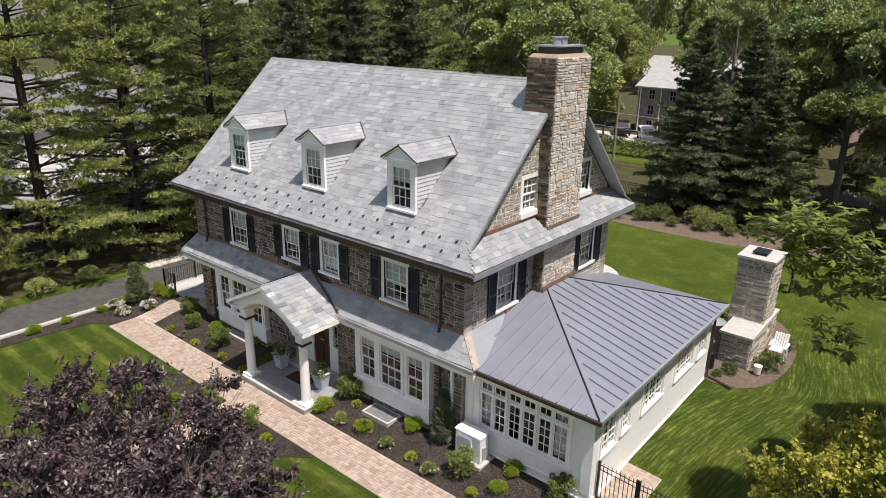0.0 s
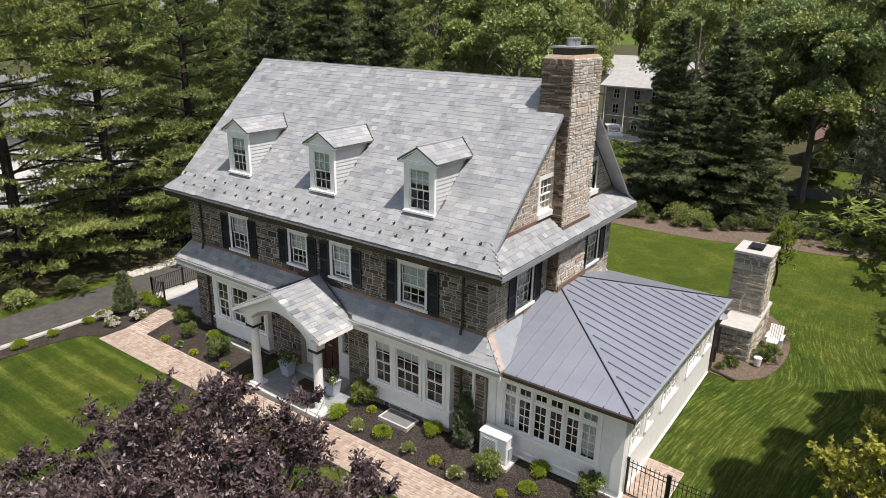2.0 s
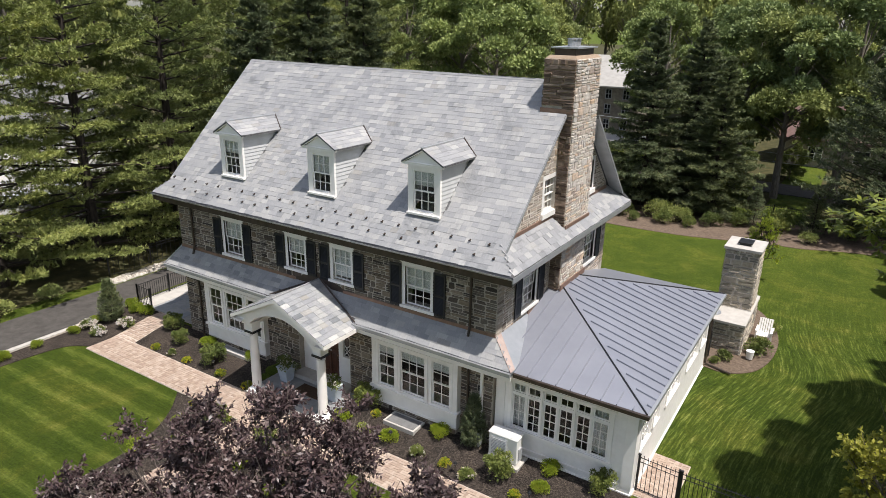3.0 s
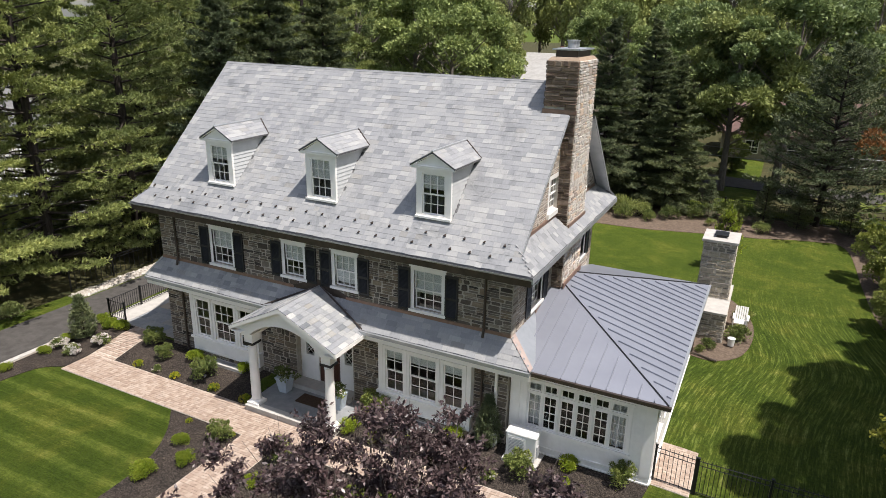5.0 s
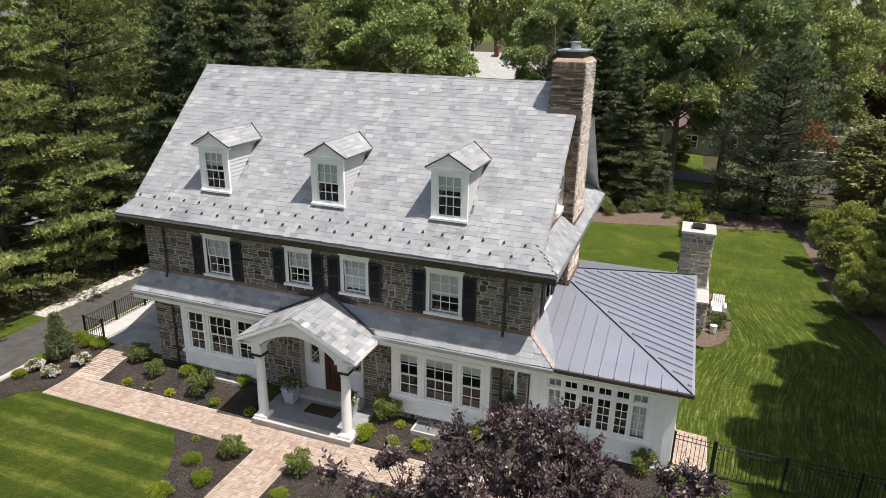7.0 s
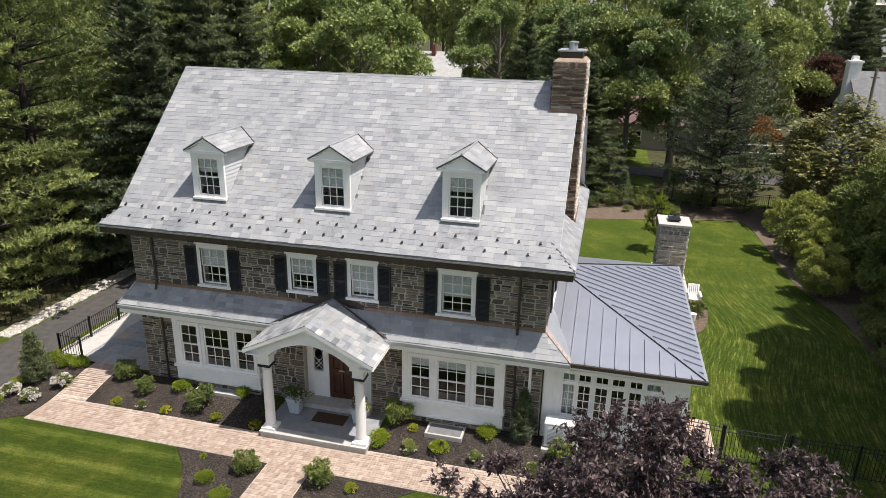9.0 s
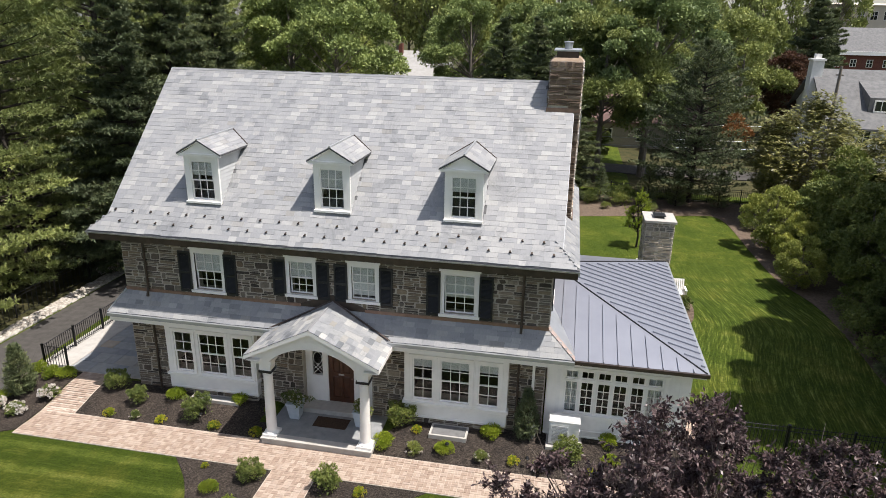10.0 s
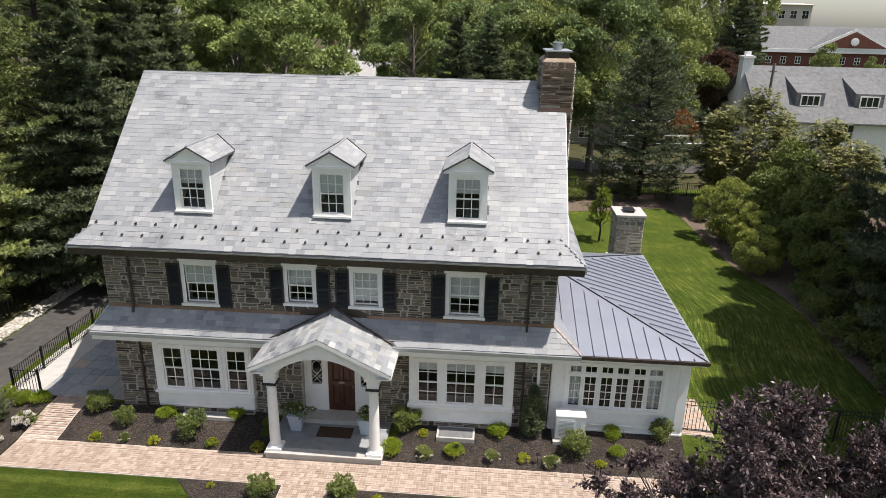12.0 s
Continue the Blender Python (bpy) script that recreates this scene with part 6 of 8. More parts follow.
def conifer(name, label, seed, height, radius, mat, whorls=24, per=9, pairs=9, needles=9, leaf=(0.2, 0.05), droop=-0.12, low=0.06, ragged=0.3, shoot=0.35, shape=1.0, tip=0.15, rise=0.3, inner=0.25, flat=0.4, bark="bark", spread_z=0.05, tufts=3, brush=0.25, thin=1.0):
    """A conifer, standing at the origin: a straight trunk and whorled branches, each a flat spray of side shoots set with tufts of needles."""
    r = np.random.default_rng(seed)
    t = thing(name, label, "tree")
    b = MB()
    b.tube([(0, 0, -0.2), (0.03, 0.02, height * 0.5), (0, 0, height)], [height * 0.017, height * 0.011, 0.02], 9)
    bases, ways, lens = [], [], []
    for i in range(whorls):
        f = i / (whorls - 1)
        z = height * (low + (0.985 - low) * f)
        reach = radius * (1 - f) ** shape * (0.7 + 0.3 * min(1, f / 0.12)) + 0.06 * radius
        k = max(3, round(per * (1 - 0.4 * f) * (thin if 0.14 < f < 0.45 else 1.0)))
        turn = r.uniform(0, 6.28)
        for j in range(k):
            a = turn + 6.283 * j / k + r.normal() * 0.25
            L = reach * r.uniform(1 - ragged, 1 + ragged * 0.6)
            root = np.array([0, 0, z + r.normal() * height * 0.011])
            d = np.array([math.cos(a), math.sin(a), droop + rise * f + r.normal() * 0.06])
            lift = np.array([0, 0, tip * L])
            b.tube([tuple(root), tuple(root + d * L * 0.55 + lift * 0.25), tuple(root + d * L + lift)], [0.0014 * height + 0.010 * L, 0.005 + 0.005 * L, 0.005], 4)
            side = np.array([-d[1], d[0], 0.0])
            m = max(4, int(pairs * (0.35 + 0.65 * L / radius)))
            q = np.linspace(inner, 1.0, m)
            q = np.concatenate([q, q, [0.9, 1.0]]) + r.normal(size=2 * m + 2) * 0.02
            sg = np.concatenate([np.ones(m), -np.ones(m), [0.12, -0.12]])
            ln = shoot * L * np.clip(1.06 - q, 0.05, 1) ** 0.7 * r.uniform(0.6, 1.15, len(q)) + 0.12 + 0.035 * L
            w = d * 0.75 + sg[:, None] * side * 0.7 + np.array([0, 0, 1]) * (tip * 0.8 + r.normal(size=len(q))[:, None] * 0.08)
            bases.append(root + q[:, None] * L * d + (q ** 2)[:, None] * lift)
            ways.append(w)
            lens.append(ln)
    base, way, sl = np.concatenate(bases), np.concatenate(ways), np.concatenate(lens)
    n = len(base) * tufts
    base, way, sl = (np.repeat(x, tufts, axis=0) for x in (base, way, sl))
    u = r.uniform(0.05, 1, n) ** 0.8
    pos = base + way * (sl * u)[:, None] + r.normal(size=(n, 3)) * np.array([1, 1, 0.55]) * spread_z
    pos, way = np.repeat(pos, needles, axis=0), np.repeat(way, needles, axis=0)
    n *= needles
    ax = way / (np.linalg.norm(way, axis=1, keepdims=True) + 1e-6) * 0.7 + r.normal(size=(n, 3)) * 0.62 + np.array([0, 0, brush])
    pos = pos + ax * leaf[0] * 0.12
    nm = r.normal(size=(n, 3)) * flat + np.array([0.1, 0, 1.0])
    ln = leaf[0] * r.uniform(0.65, 1.35, n)
    part("trunk", b, M[bark], t, local=True)
    part("crown", blade_mesh("crown", M[mat], pos, ax, nm, ln, ln * leaf[1] / leaf[0]), None, t, local=True)
    return t


def rosettes(r, centres, radii, per, k, leaf, flat=0.8, hang=-0.25):
    """Leaves in star-shaped bunches over the outsides of clumps."""
    n = len(centres) * per
    c, rad = np.repeat(centres, per, axis=0), np.repeat(radii, per)[:, None]
    d = unit(r, n)
    pos = c + d * rad * (r.uniform(0.35, 1.05, size=(n, 1)) ** 0.6) * np.array([1, 1, flat])
    pos, d = np.repeat(pos, k, axis=0), np.repeat(d, k, axis=0)
    a = np.tile(np.arange(k) * 6.283 / k, n) + np.repeat(r.uniform(0, 6.28, n), k)
    ax = np.stack([np.cos(a), np.sin(a), r.normal(size=n * k) * 0.3 + hang], axis=1) + d * 0.35
    nm = np.array([0, 0, 1.0]) + r.normal(size=(n * k, 3)) * 0.3
    ln = leaf[0] * r.uniform(0.7, 1.25, n * k)
    return pos, ax, nm, ln, ln * leaf[1]


def grow(proto, spots, group=""):
    """Stands a tree at the first spot and copies of it at the others. Spots: x, y, scale, turn (and height scale)."""
    for i, (x, y, s, a, *h) in enumerate(spots):
        m = Matrix.Translation((x, y, gz(x, y) - 0.05)) @ Matrix.Rotation(radians(a), 4, "Z") @ Matrix.Diagonal((s, s, h[0] if h else s, 1))
        if i == 0:
            proto.matrix_basis = m
        else:
            copy_thing(proto, m)
    if group:
        tagged(proto, group=group)


# tall pines along the drive, and the woods behind them
pine = conifer("pine_tree", "tall white pine with long feathery green branches", 5, 19, 5.0, "pine", 17, 9, 11, 8, (0.18, 0.052), -0.02, 0.06, 0.4, shoot=0.42, shape=0.42, tip=0.12, rise=0.30, inner=0.26, flat=0.5, spread_z=0.06, tufts=7, brush=0.4)
grow(pine, [(-20.2, 8.8, 1.0, 140), (-28.5, 16.5, 1.1, 290), (-19.5, 16.0, 1.05, 30), (-21.0, -9.0, 0.95, 160), (-27.0, -11.6, 1.0, 100),
            (-31.0, 20, 1.15, 240), (-19.5, 25, 1.05, 320), (-24, 33, 1.1, 130), (-22.5, 22, 1.1, 60), (-25.4, 6.0, 0.92, 200), (-25.8, -5.0, 0.95, 20)], "pines along the drive")
open_pine = conifer("pine_tree", "tall white pine with open lower branches and bare trunk between them", 6, 19, 5.2, "pine", 17, 9, 11, 8, (0.18, 0.052), -0.04, 0.06, 0.35, shoot=0.42, shape=0.36, tip=0.12, rise=0.26, inner=0.36, flat=0.5, spread_z=0.06, tufts=7, brush=0.4, thin=0.72)
grow(open_pine, [(-20.2, 3.2, 1.0, 0), (-20.4, -1.9, 1.02, 75)], "pines along the drive")
spruce = conifer("spruce_tree", "dense dark green spruce with layered branches", 9, 14, 3.6, "spruce", 24, 11, 10, 7, (0.18, 0.062), -0.24, 0.08, 0.55, shoot=0.36, shape=0.9, tip=0.10, rise=0.45, inner=0.25, flat=0.45, spread_z=0.05, tufts=7, brush=0.05)
grow(spruce, [(2.4, 33.2, 0.96, 0), (7.4, 33.4, 0.82, 120), (4.8, 37.0, 1.0, 200), (-15.4, 16.5, 1.25, 250), (-15.0, 11.6, 1.12, 10), (-15.8, 22.5, 1.2, 90), (35.8, 70, 1.3, 150), (38.5, 73, 1.15, 30),
              # This row is out of view, placed to cast pointed shadows on the lawn.
              (24.6, 4.0, 0.92, 20, 1.55), (25.6, 7.7, 0.95, 100, 1.57), (26.9, 12.5, 1.0, 170, 1.55), (24.4, 0.6, 0.92, 310, 1.5), (25.2, 2.2, 1.1, 200, 1.6), (25.0, 5.9, 1.1, 60, 1.55), (26.4, 0.6, 1.2, 150, 1.7)], "spruces round the garden")
cedar = conifer("cedar_tree", "wide dark conifer with one rusty brown branch", 19, 12.3, 4.7, "spruce", 19, 10, 11, 8, (0.19, 0.06), 0.02, 0.10, 0.35, shoot=0.42, shape=0.65, tip=0.12, rise=0.5, inner=0.2, flat=0.4, spread_z=0.07)
grow(cedar, [(17.6, 34.3, 1.0, 0)])
r0 = np.random.default_rng(77)
part("dead_branch", leaf_mesh("dead_branch", M["rusty"], [clumps(r0, np.array([(1.9, -3.0, 7.0), (2.4, -2.9, 6.3), (1.6, -3.3, 6.4), (2.9, -2.4, 5.9)]), np.array([0.55, 0.6, 0.5, 0.5]), 260, (0.22, 0.35))]), None, cedar, "rusty brown dead needles", local=True)
maple = broadleaf("maple_tree", "large leafy dark green deciduous tree", 15, 16, 5.4, "maple", (0.24, 0.75), 900, 46, clump=(0.15, 0.27))
grow(maple, [(-12.0, 36, 1.0, 0), (-17.5, 39, 1.05, 90), (14.6, 43.0, 1.08, 40), (-4.5, 62, 1.0, 180), (2.5, 67, 1.0, 75), (-26, 42, 1.15, 220), (-34, 34, 1.15, 70), 
             (-23, 53, 1.1, 15), (-40, 55, 1.2, 110), (7.0, 45.5, 0.95, 310),
             # Maples at x 24 to 29 are unseen, added to shade the side lawn.
             (27.2, 1.4, 0.76, 20, 1.36), (27.0, 4.8, 0.74, 140, 1.38), (27.6, 8.4, 0.76, 260, 1.40), (28.4, 10.6, 0.70, 75, 1.30),
             (24.2, -1.6, 0.50, 30, 1.32), (24.3, 1.6, 0.56, 150, 1.44), (24.7, 4.8, 0.55, 280, 1.36), (25.4, 8.2, 0.55, 200, 1.30)], "broad-leaved trees behind the house")
lime_tree = broadleaf("linden_tree", "tall light green leafy tree", 16, 15, 5.0, "light", (0.24, 0.75), 850, 52, clump=(0.17, 0.30))
grow(lime_tree, [(5.5, 52, 1.0, 0), (25.0, 56, 1.0, 120), (-20, 57, 1.0, 300, 0.75), (17, 70, 1.0, 60), (-29, 81, 1.2, 40), (-18.6, 61.5, 0.42, 15), (10.6, 42.0, 0.98, 25), (-22.6, 70.5, 0.85, 110, 1.0), (-27.0, 77, 1.1, 200)], "light green trees")
far_tree = broadleaf("distant_tree", "tall green leafy tree", 31, 17, 5.8, "light", (0.50, 0.8), 190, 46, clump=(0.18, 0.31))
# Those at x 31 to 40, y under 17, are unseen blockers of sky light.
grow(far_tree, [(32.0, 1.6, 0.85, 15, 1.42), (32.4, 5.2, 0.85, 95, 1.45), (33.2, 8.8, 0.9, 170, 1.45), (34.0, 12.2, 0.9, 250, 1.4), (31.4, -2.0, 0.85, 330, 1.4), (34.6, 16.4, 0.9, 40, 1.3),
                (36.5, 3.4, 1.0, 60, 1.4), (37.0, 9.6, 1.0, 300, 1.4), (10, 105, 1.0, 130), (-12, 104, 0.95, 70), (44, 128, 1.15, 40), (30, 122, 1.1, 310), (-4, 135, 1.2, 20), (15, 135, 1.2, 90), (100, 130, 1.1, 150), (60, 98, 0.45, 10), (-24, 150, 1.3, 200), (-55, 125, 1.25, 260),
                (-70, 100, 1.3, 330), (-75, 60, 1.3, 50), (55, 150, 1.2, 100), (0, 165, 1.3, 170), (35, 165, 1.3, 220), (-62, 30, 1.2, 110), (-40, 142, 1.3, 60), (-48, 134, 1.25, 120), (-60, 140, 1.3, 25), (-33, 150, 1.35, 75),
                (-80, 130, 1.4, 200), (-15, 158, 1.3, 300), (20, 175, 1.4, 15), (70, 165, 1.2, 260), (50, 185, 1.4, 140), (-100, 150, 1.6, 80), (-95, 90, 1.5, 10), (-85, 30, 1.5, 190), (-85, -5, 1.5, 270), (-70, 180, 1.6, 90), (-40, 190, 1.6, 45), (-10, 200, 1.6, 5),
                (34, -5, 1.0, 30, 1.3), (35, 16, 1.0, 50, 1.2), (38, 4, 1.1, 0, 1.3), (33, -14, 1.0, 110), (40, -10, 1.2, 170), (-66, 22, 1.1, 20), (-5, 90, 0.88, 160), (24, 92, 0.92, 280), (-38, 72, 0.97, 95), (-50, 75, 1.05, 10), (33, 84, 0.7, 200), (-64, 0, 1.1, 80), (-46, -14, 1.0, 180), (64, 106, 0.32, 200), (71, 105, 0.36, 90), (125, 150, 1.3, 30), (-15, 90, 0.85, 240, 0.95), (-7.5, 86, 0.8, 140, 0.9), (1.5, 80, 0.72, 30, 0.8), (-31, 131, 1.4, 70), (-23, 133, 1.4, 190), (4, 114, 1.15, 250), (-14, 128, 1.3, 330), (-39, 118, 1.2, 10)], "leafy trees round about")
red_tree = broadleaf("red_maple_tree", "maple with dull red leaves", 17, 10.5, 3.4, "redleaf", (0.24, 0.7), 420, 44, clump=(0.17, 0.3))
grow(red_tree, [(30.4, 58, 1.0, 0)])
magnolia = broadleaf("magnolia_tree", "glossy olive-green magnolia with a rounded crown", 18, 9.0, 3.9, "magnolia", (0.27, 0.42), 270, 140, low=0.04, star=6)
grow(magnolia, [(24.6, 31.0, 1.0, 0), (28.0, 25.6, 0.85, 140)])
dogwood = broadleaf("dogwood_tree", "small light green spreading tree by the lawn", 20, 4.2, 2.2, "dogwood", (0.14, 0.7), 420, 40, low=0.08, clump=(0.17, 0.32))
grow(dogwood, [(20.9, 23.2, 0.86, 0, 1.0), (20.5, 16.5, 0.68, 110, 0.70), (21.3, 19.6, 0.66, 230, 0.8)])
hedge = broadleaf("evergreen_shrub", "dense dark evergreen shrub in the border", 21, 5.5, 2.3, "shrub", (0.16, 0.7), 420, 44, low=0.04, clump=(0.17, 0.32))
grow(hedge, [(23.9, 17.4, 1.0, 0), (24.2, 21.2, 1.1, 80), (25.2, 25.0, 1.1, 300), (23.6, 14.4, 0.9, 20), (23.2, 11.4, 0.62, 200), (23.0, -2.4, 0.8, 120), (23.3, 8.2, 0.55, 60), (23.4, 5.2, 0.5, 150), (3.6, 44.0, 0.55, 40), (6.2, 50.0, 0.7, 130), (10.8, 50.5, 0.6, 260), (8.2, 39.6, 0.42, 75), (23.0, 2.2, 0.55, 10), (22.8, -0.2, 0.6, 290)])

# foreground trees
def sprays(r, b, centres, radii, twigs, per, leaf, lift=0.45):
    """Leaves set along thin twigs that fan out from each centre; the twigs go into the mesh b."""
    n = len(centres) * twigs
    c, rad = np.repeat(centres, twigs, axis=0), np.repeat(radii, twigs)
    d = unit(r, n) * np.array([1, 1, 0.8]) + np.array([0, 0, lift])
    d /= np.linalg.norm(d, axis=1, keepdims=True)
    ln = rad * r.uniform(0.7, 1.7, n)
    for q, w, l in zip(c, d, ln):
        b.tube([tuple(q), tuple(q + w * l)], [0.006, 0.002], 3)
    c, w, l = np.repeat(c, per, axis=0), np.repeat(d, per, axis=0), np.repeat(ln, per)
    m = n * per
    pos = c + w * (l * r.uniform(0.12, 1.05, m))[:, None] + r.normal(size=(m, 3)) * 0.012
    ax = w * 0.55 + unit(r, m) * 0.85 + np.array([0, 0, -0.22])
    nm = r.normal(size=(m, 3)) + np.array([0, 0, 0.55])
    size = leaf[0] * r.uniform(0.65, 1.3, m)
    return pos, ax, nm, size, size * leaf[1]


def spray_tree(name, label, seed, height, spread_r, mat, leaf, bark, n=46, per=330, rise=0.5, clump=(0.3, 0.62), leads=()):
    """An open tree of rising limbs that end in loose leafy sprays, with twigs showing between them."""
    r = np.random.default_rng(seed)
    t = thing(name, label, "tree")
    a, q = r.uniform(0, 6.283, n), np.sqrt(r.uniform(0.02, 1.0, n))
    z = height * (1.0 - rise * q ** 2 * r.uniform(0.5, 1.0, n) - 0.22 * r.uniform(0, 1, n) ** 1.5)
    c = np.stack([np.cos(a) * q * spread_r, np.sin(a) * q * spread_r, z], axis=1)
    if leads:
        k = n // len(leads)
        tips = np.repeat(np.array(leads), k, axis=0)
        deep = np.tile(np.linspace(0.06, 1.0, k), len(leads)) ** 0.9
        c = tips * np.stack([1 - 0.25 * deep, 1 - 0.25 * deep, np.ones(n)], axis=1)
        c[:, 2] -= 0.22 + 2.1 * deep
        c[:, :2] += r.normal(size=(n, 2)) * (0.12 + 0.50 * deep)[:, None]
    b = MB()
    fork = height * 0.34
    b.tube([(0, 0, -0.2), (0.05, -0.03, fork * 0.6), (0, 0, fork)], [height * 0.019, height * 0.016, height * 0.014], 9)
    for p in c[:: 3 if leads else 1]:
        s = np.array([0, 0, fork * r.uniform(0.8, 1.3)])
        m1 = s * 0.62 + p * 0.38 + r.normal(size=3) * 0.12 + np.array([0, 0, 0.1])
        m2 = s * 0.25 + p * 0.75 + r.normal(size=3) * 0.12 + np.array([0, 0, 0.1])
        b.tube([tuple(s), tuple(m1), tuple(m2), tuple(p)], [height * 0.0065, height * 0.0045, height * 0.003, 0.006], 5)
        for k in range(5):
            e = p + unit(r, 1)[0] * r.uniform(0.2, 0.5) + np.array([0, 0, 0.08])
            b.tube([tuple(m2), tuple((m2 + e) / 2 + r.normal(size=3) * 0.05), tuple(e)], [0.010, 0.007, 0.003], 4)
    leaves = leaf_mesh("crown", M[mat], [sprays(r, b, c, r.uniform(*clump, n) * (0.75 + 0.45 * deep if leads else 1.0), max(5, per // 30), 30, leaf)])
    part("trunk", b, M[bark], t, local=True)
    part("crown", leaves, None, t, local=True)
    return t


plum = spray_tree("purple_plum_tree", "purple-leaved plum tree with dark glossy foliage", 25, 8.5, 2.15, "plum", (0.082, 0.42), "plum_bark", 308, 420, 0.28, (0.17, 0.36),
                  leads=[(0.05, 0.45, 9.0), (-1.0, -0.1, 8.8), (-2.1, 0.2, 7.9), (-2.65, -1.1, 7.55), (-1.7, -1.9, 7.8), (-0.2, -1.6, 8.3), (0.5, 1.5, 8.35), (1.4, -1.0, 8.4), (2.3, 1.1, 8.25), (2.8, 0.5, 7.8), (1.2, 0.3, 8.45), (-2.9, -2.2, 7.1), (-2.0, -2.8, 7.2), (0.9, -2.2, 7.6)])
grow(plum, [(9.9, -11.6, 1.0, 0)])
rb = random.Random(14)
bough = [(-9.6 + 0.46 * i, 0.25 * math.sin(1.1 * i), 10.15 + 0.12 * math.sin(0.9 * i)) for i in range(15)]
sprigs = []
for i in range(40):
    along = 0.05 + 0.75 * rb.random() ** 0.75
    wide = 0.2 + 1.0 * along
    hang = 0.0 if along < 0.14 else min(2.3, 0.3 + 7.5 * (along - 0.14))
    sprigs.append((-9.7 + 6.0 * along, rb.uniform(-wide, wide), 10.15 + rb.uniform(-hang, 0.15 + 2.2 * along)))
near_tree = broadleaf("broad_leaved_tree", "leafy green tree overhanging the lawn", 26, 12.6, 2.4, "canopy", (0.19, 0.36), 84, 90, low=0.6, clump=(0.09, 0.17), star=7, extra=sprigs + bough)
grow(near_tree, [(25.2, -5.0, 1.0, -17.3)])
gold_tree = spray_tree("japanese_maple_tree", "yellow-green small-leaved tree by the fence", 27, 7.5, 2.05, "gold_leaf", (0.085, 0.55), "plum_bark", 80, 540, 0.2, (0.18, 0.36))
grow(gold_tree, [(18.95, -3.6, 1.0, 0)])
slim = spray_tree("slender_young_tree", "slender young tree with sparse light green leaves", 33, 3.7, 0.85, "lime", (0.085, 0.5), "bark", 40, 80, 0.75, (0.16, 0.32))
grow(slim, [(12.5, 21.4, 1.0, 0)])


# ---- patio, walk, drive edges ----
def shrub(name, label, seed, rad, mat, leaf=(0.06, 0.55), count=1400, tall=0.85, blooms=None, category="shrub", shoots=0):
    """A small rounded shrub at the origin: stems and a crown of small leaves, with blooms if it has any."""
    r = np.random.default_rng(seed)
    t = thing(name, label, category)
    n = 16
    d = unit(r, n)
    d[:, 2] = np.abs(d[:, 2])
    c = d * rad * np.array([0.62, 0.62, 0.62 * tall]) + np.array([0, 0, rad * tall * 0.42])
    size = rad * r.uniform(0.32, 0.48, n)
    if shoots:
        up = unit(r, shoots) * np.array([0.75, 0.75, 0.25]) * rad
        up[:, 2] = rad * tall * r.uniform(0.95, 1.35, shoots)
        c, size, n = np.concatenate([c, up]), np.concatenate([size, rad * r.uniform(0.13, 0.24, shoots)]), n + shoots
    b = MB()
    for p in (*c[:9], *c[16:]):
        b.tube([(0, 0, -0.03), tuple(p * 0.5 + np.array([0, 0, 0.03])), tuple(p)], [0.014, 0.010, 0.004], 4)
    tagged(part("stem", b, M["bark"], t, local=True), kind="stuff")
    part("foliage", leaf_mesh("foliage", M[mat], [clumps(r, c, size, count // n, leaf, tall, 0.4)]), None, t, local=True)
    if blooms:
        k, size = blooms[1], blooms[2]
        q = unit(r, k)
        q[:, 2] = np.abs(q[:, 2]) * 0.9 + 0.1
        pc = q * rad * np.array([0.92, 0.92, tall]) + np.array([0, 0, rad * tall * 0.35])
        for p in pc:
            part("flower_head", leaf_mesh("flower_head", M[blooms[0]], [clumps(r, p[None], np.full(1, size), 40, (size * 0.6, 0.9))]), None, t, local=True)
    return t


drape("patio", [(-12.7, 0.28), (-7.6, 0.28), (-7.6, 9.5), (-12.7, 9.5)], M["sand"], 0.03, "bluestone patio beside the house", "patio", drop=0.5)
patio = bpy.data.objects["patio"]
r1 = random.Random(5)
y = 0.30
flag_shape = [([(-0.5, -0.5, 0), (0.5, -0.5, 0), (0.5, 0.5, 0), (-0.5, 0.5, 0), (-0.49, -0.49, 1), (0.49, -0.49, 1), (0.49, 0.49, 1), (-0.49, 0.49, 1)], [(4, 5, 6, 7), (0, 1, 5, 4), (1, 2, 6, 5), (2, 3, 7, 6), (3, 0, 4, 7)])]
flags = []
while y < 9.3:
    h = r1.choice((0.45, 0.6, 0.75))
    x = -11.08
    while x < -7.65:
        w = min(r1.choice((0.45, 0.6, 0.9, 1.05)), -7.62 - x)
        if w > 0.1:
            flags.append((Matrix.Translation((x + w / 2, y + h / 2, gz(-9, y + h / 2) + 0.03)) @ Matrix.Diagonal((w - 0.012, h - 0.012, 0.022, 1)), 0))
        x += w
    y += h
# Pale colour stands in for sunlit flagstones beyond the house's shadow.
drape("patio_edging", [(-12.62, 0.30), (-11.10, 0.30), (-11.10, 9.4), (-12.62, 9.4)], M["concrete"], 0.052, "patio strip along the railing, coloured pale as sunlit flagstones", "paving", drop=0.3)
put_pieces(patio, "flagstone", flag_shape, flags, M["flag"], lambda p: True, 200)

drape("rear_terrace", [(2.6 + 2.7 * math.cos(0.2618 * i), 16.0 + 2.6 * math.sin(0.2618 * i)) for i in range(24)], M["concrete"], 0.10, "round pale stone terrace behind the house", "terrace", drop=0.3)

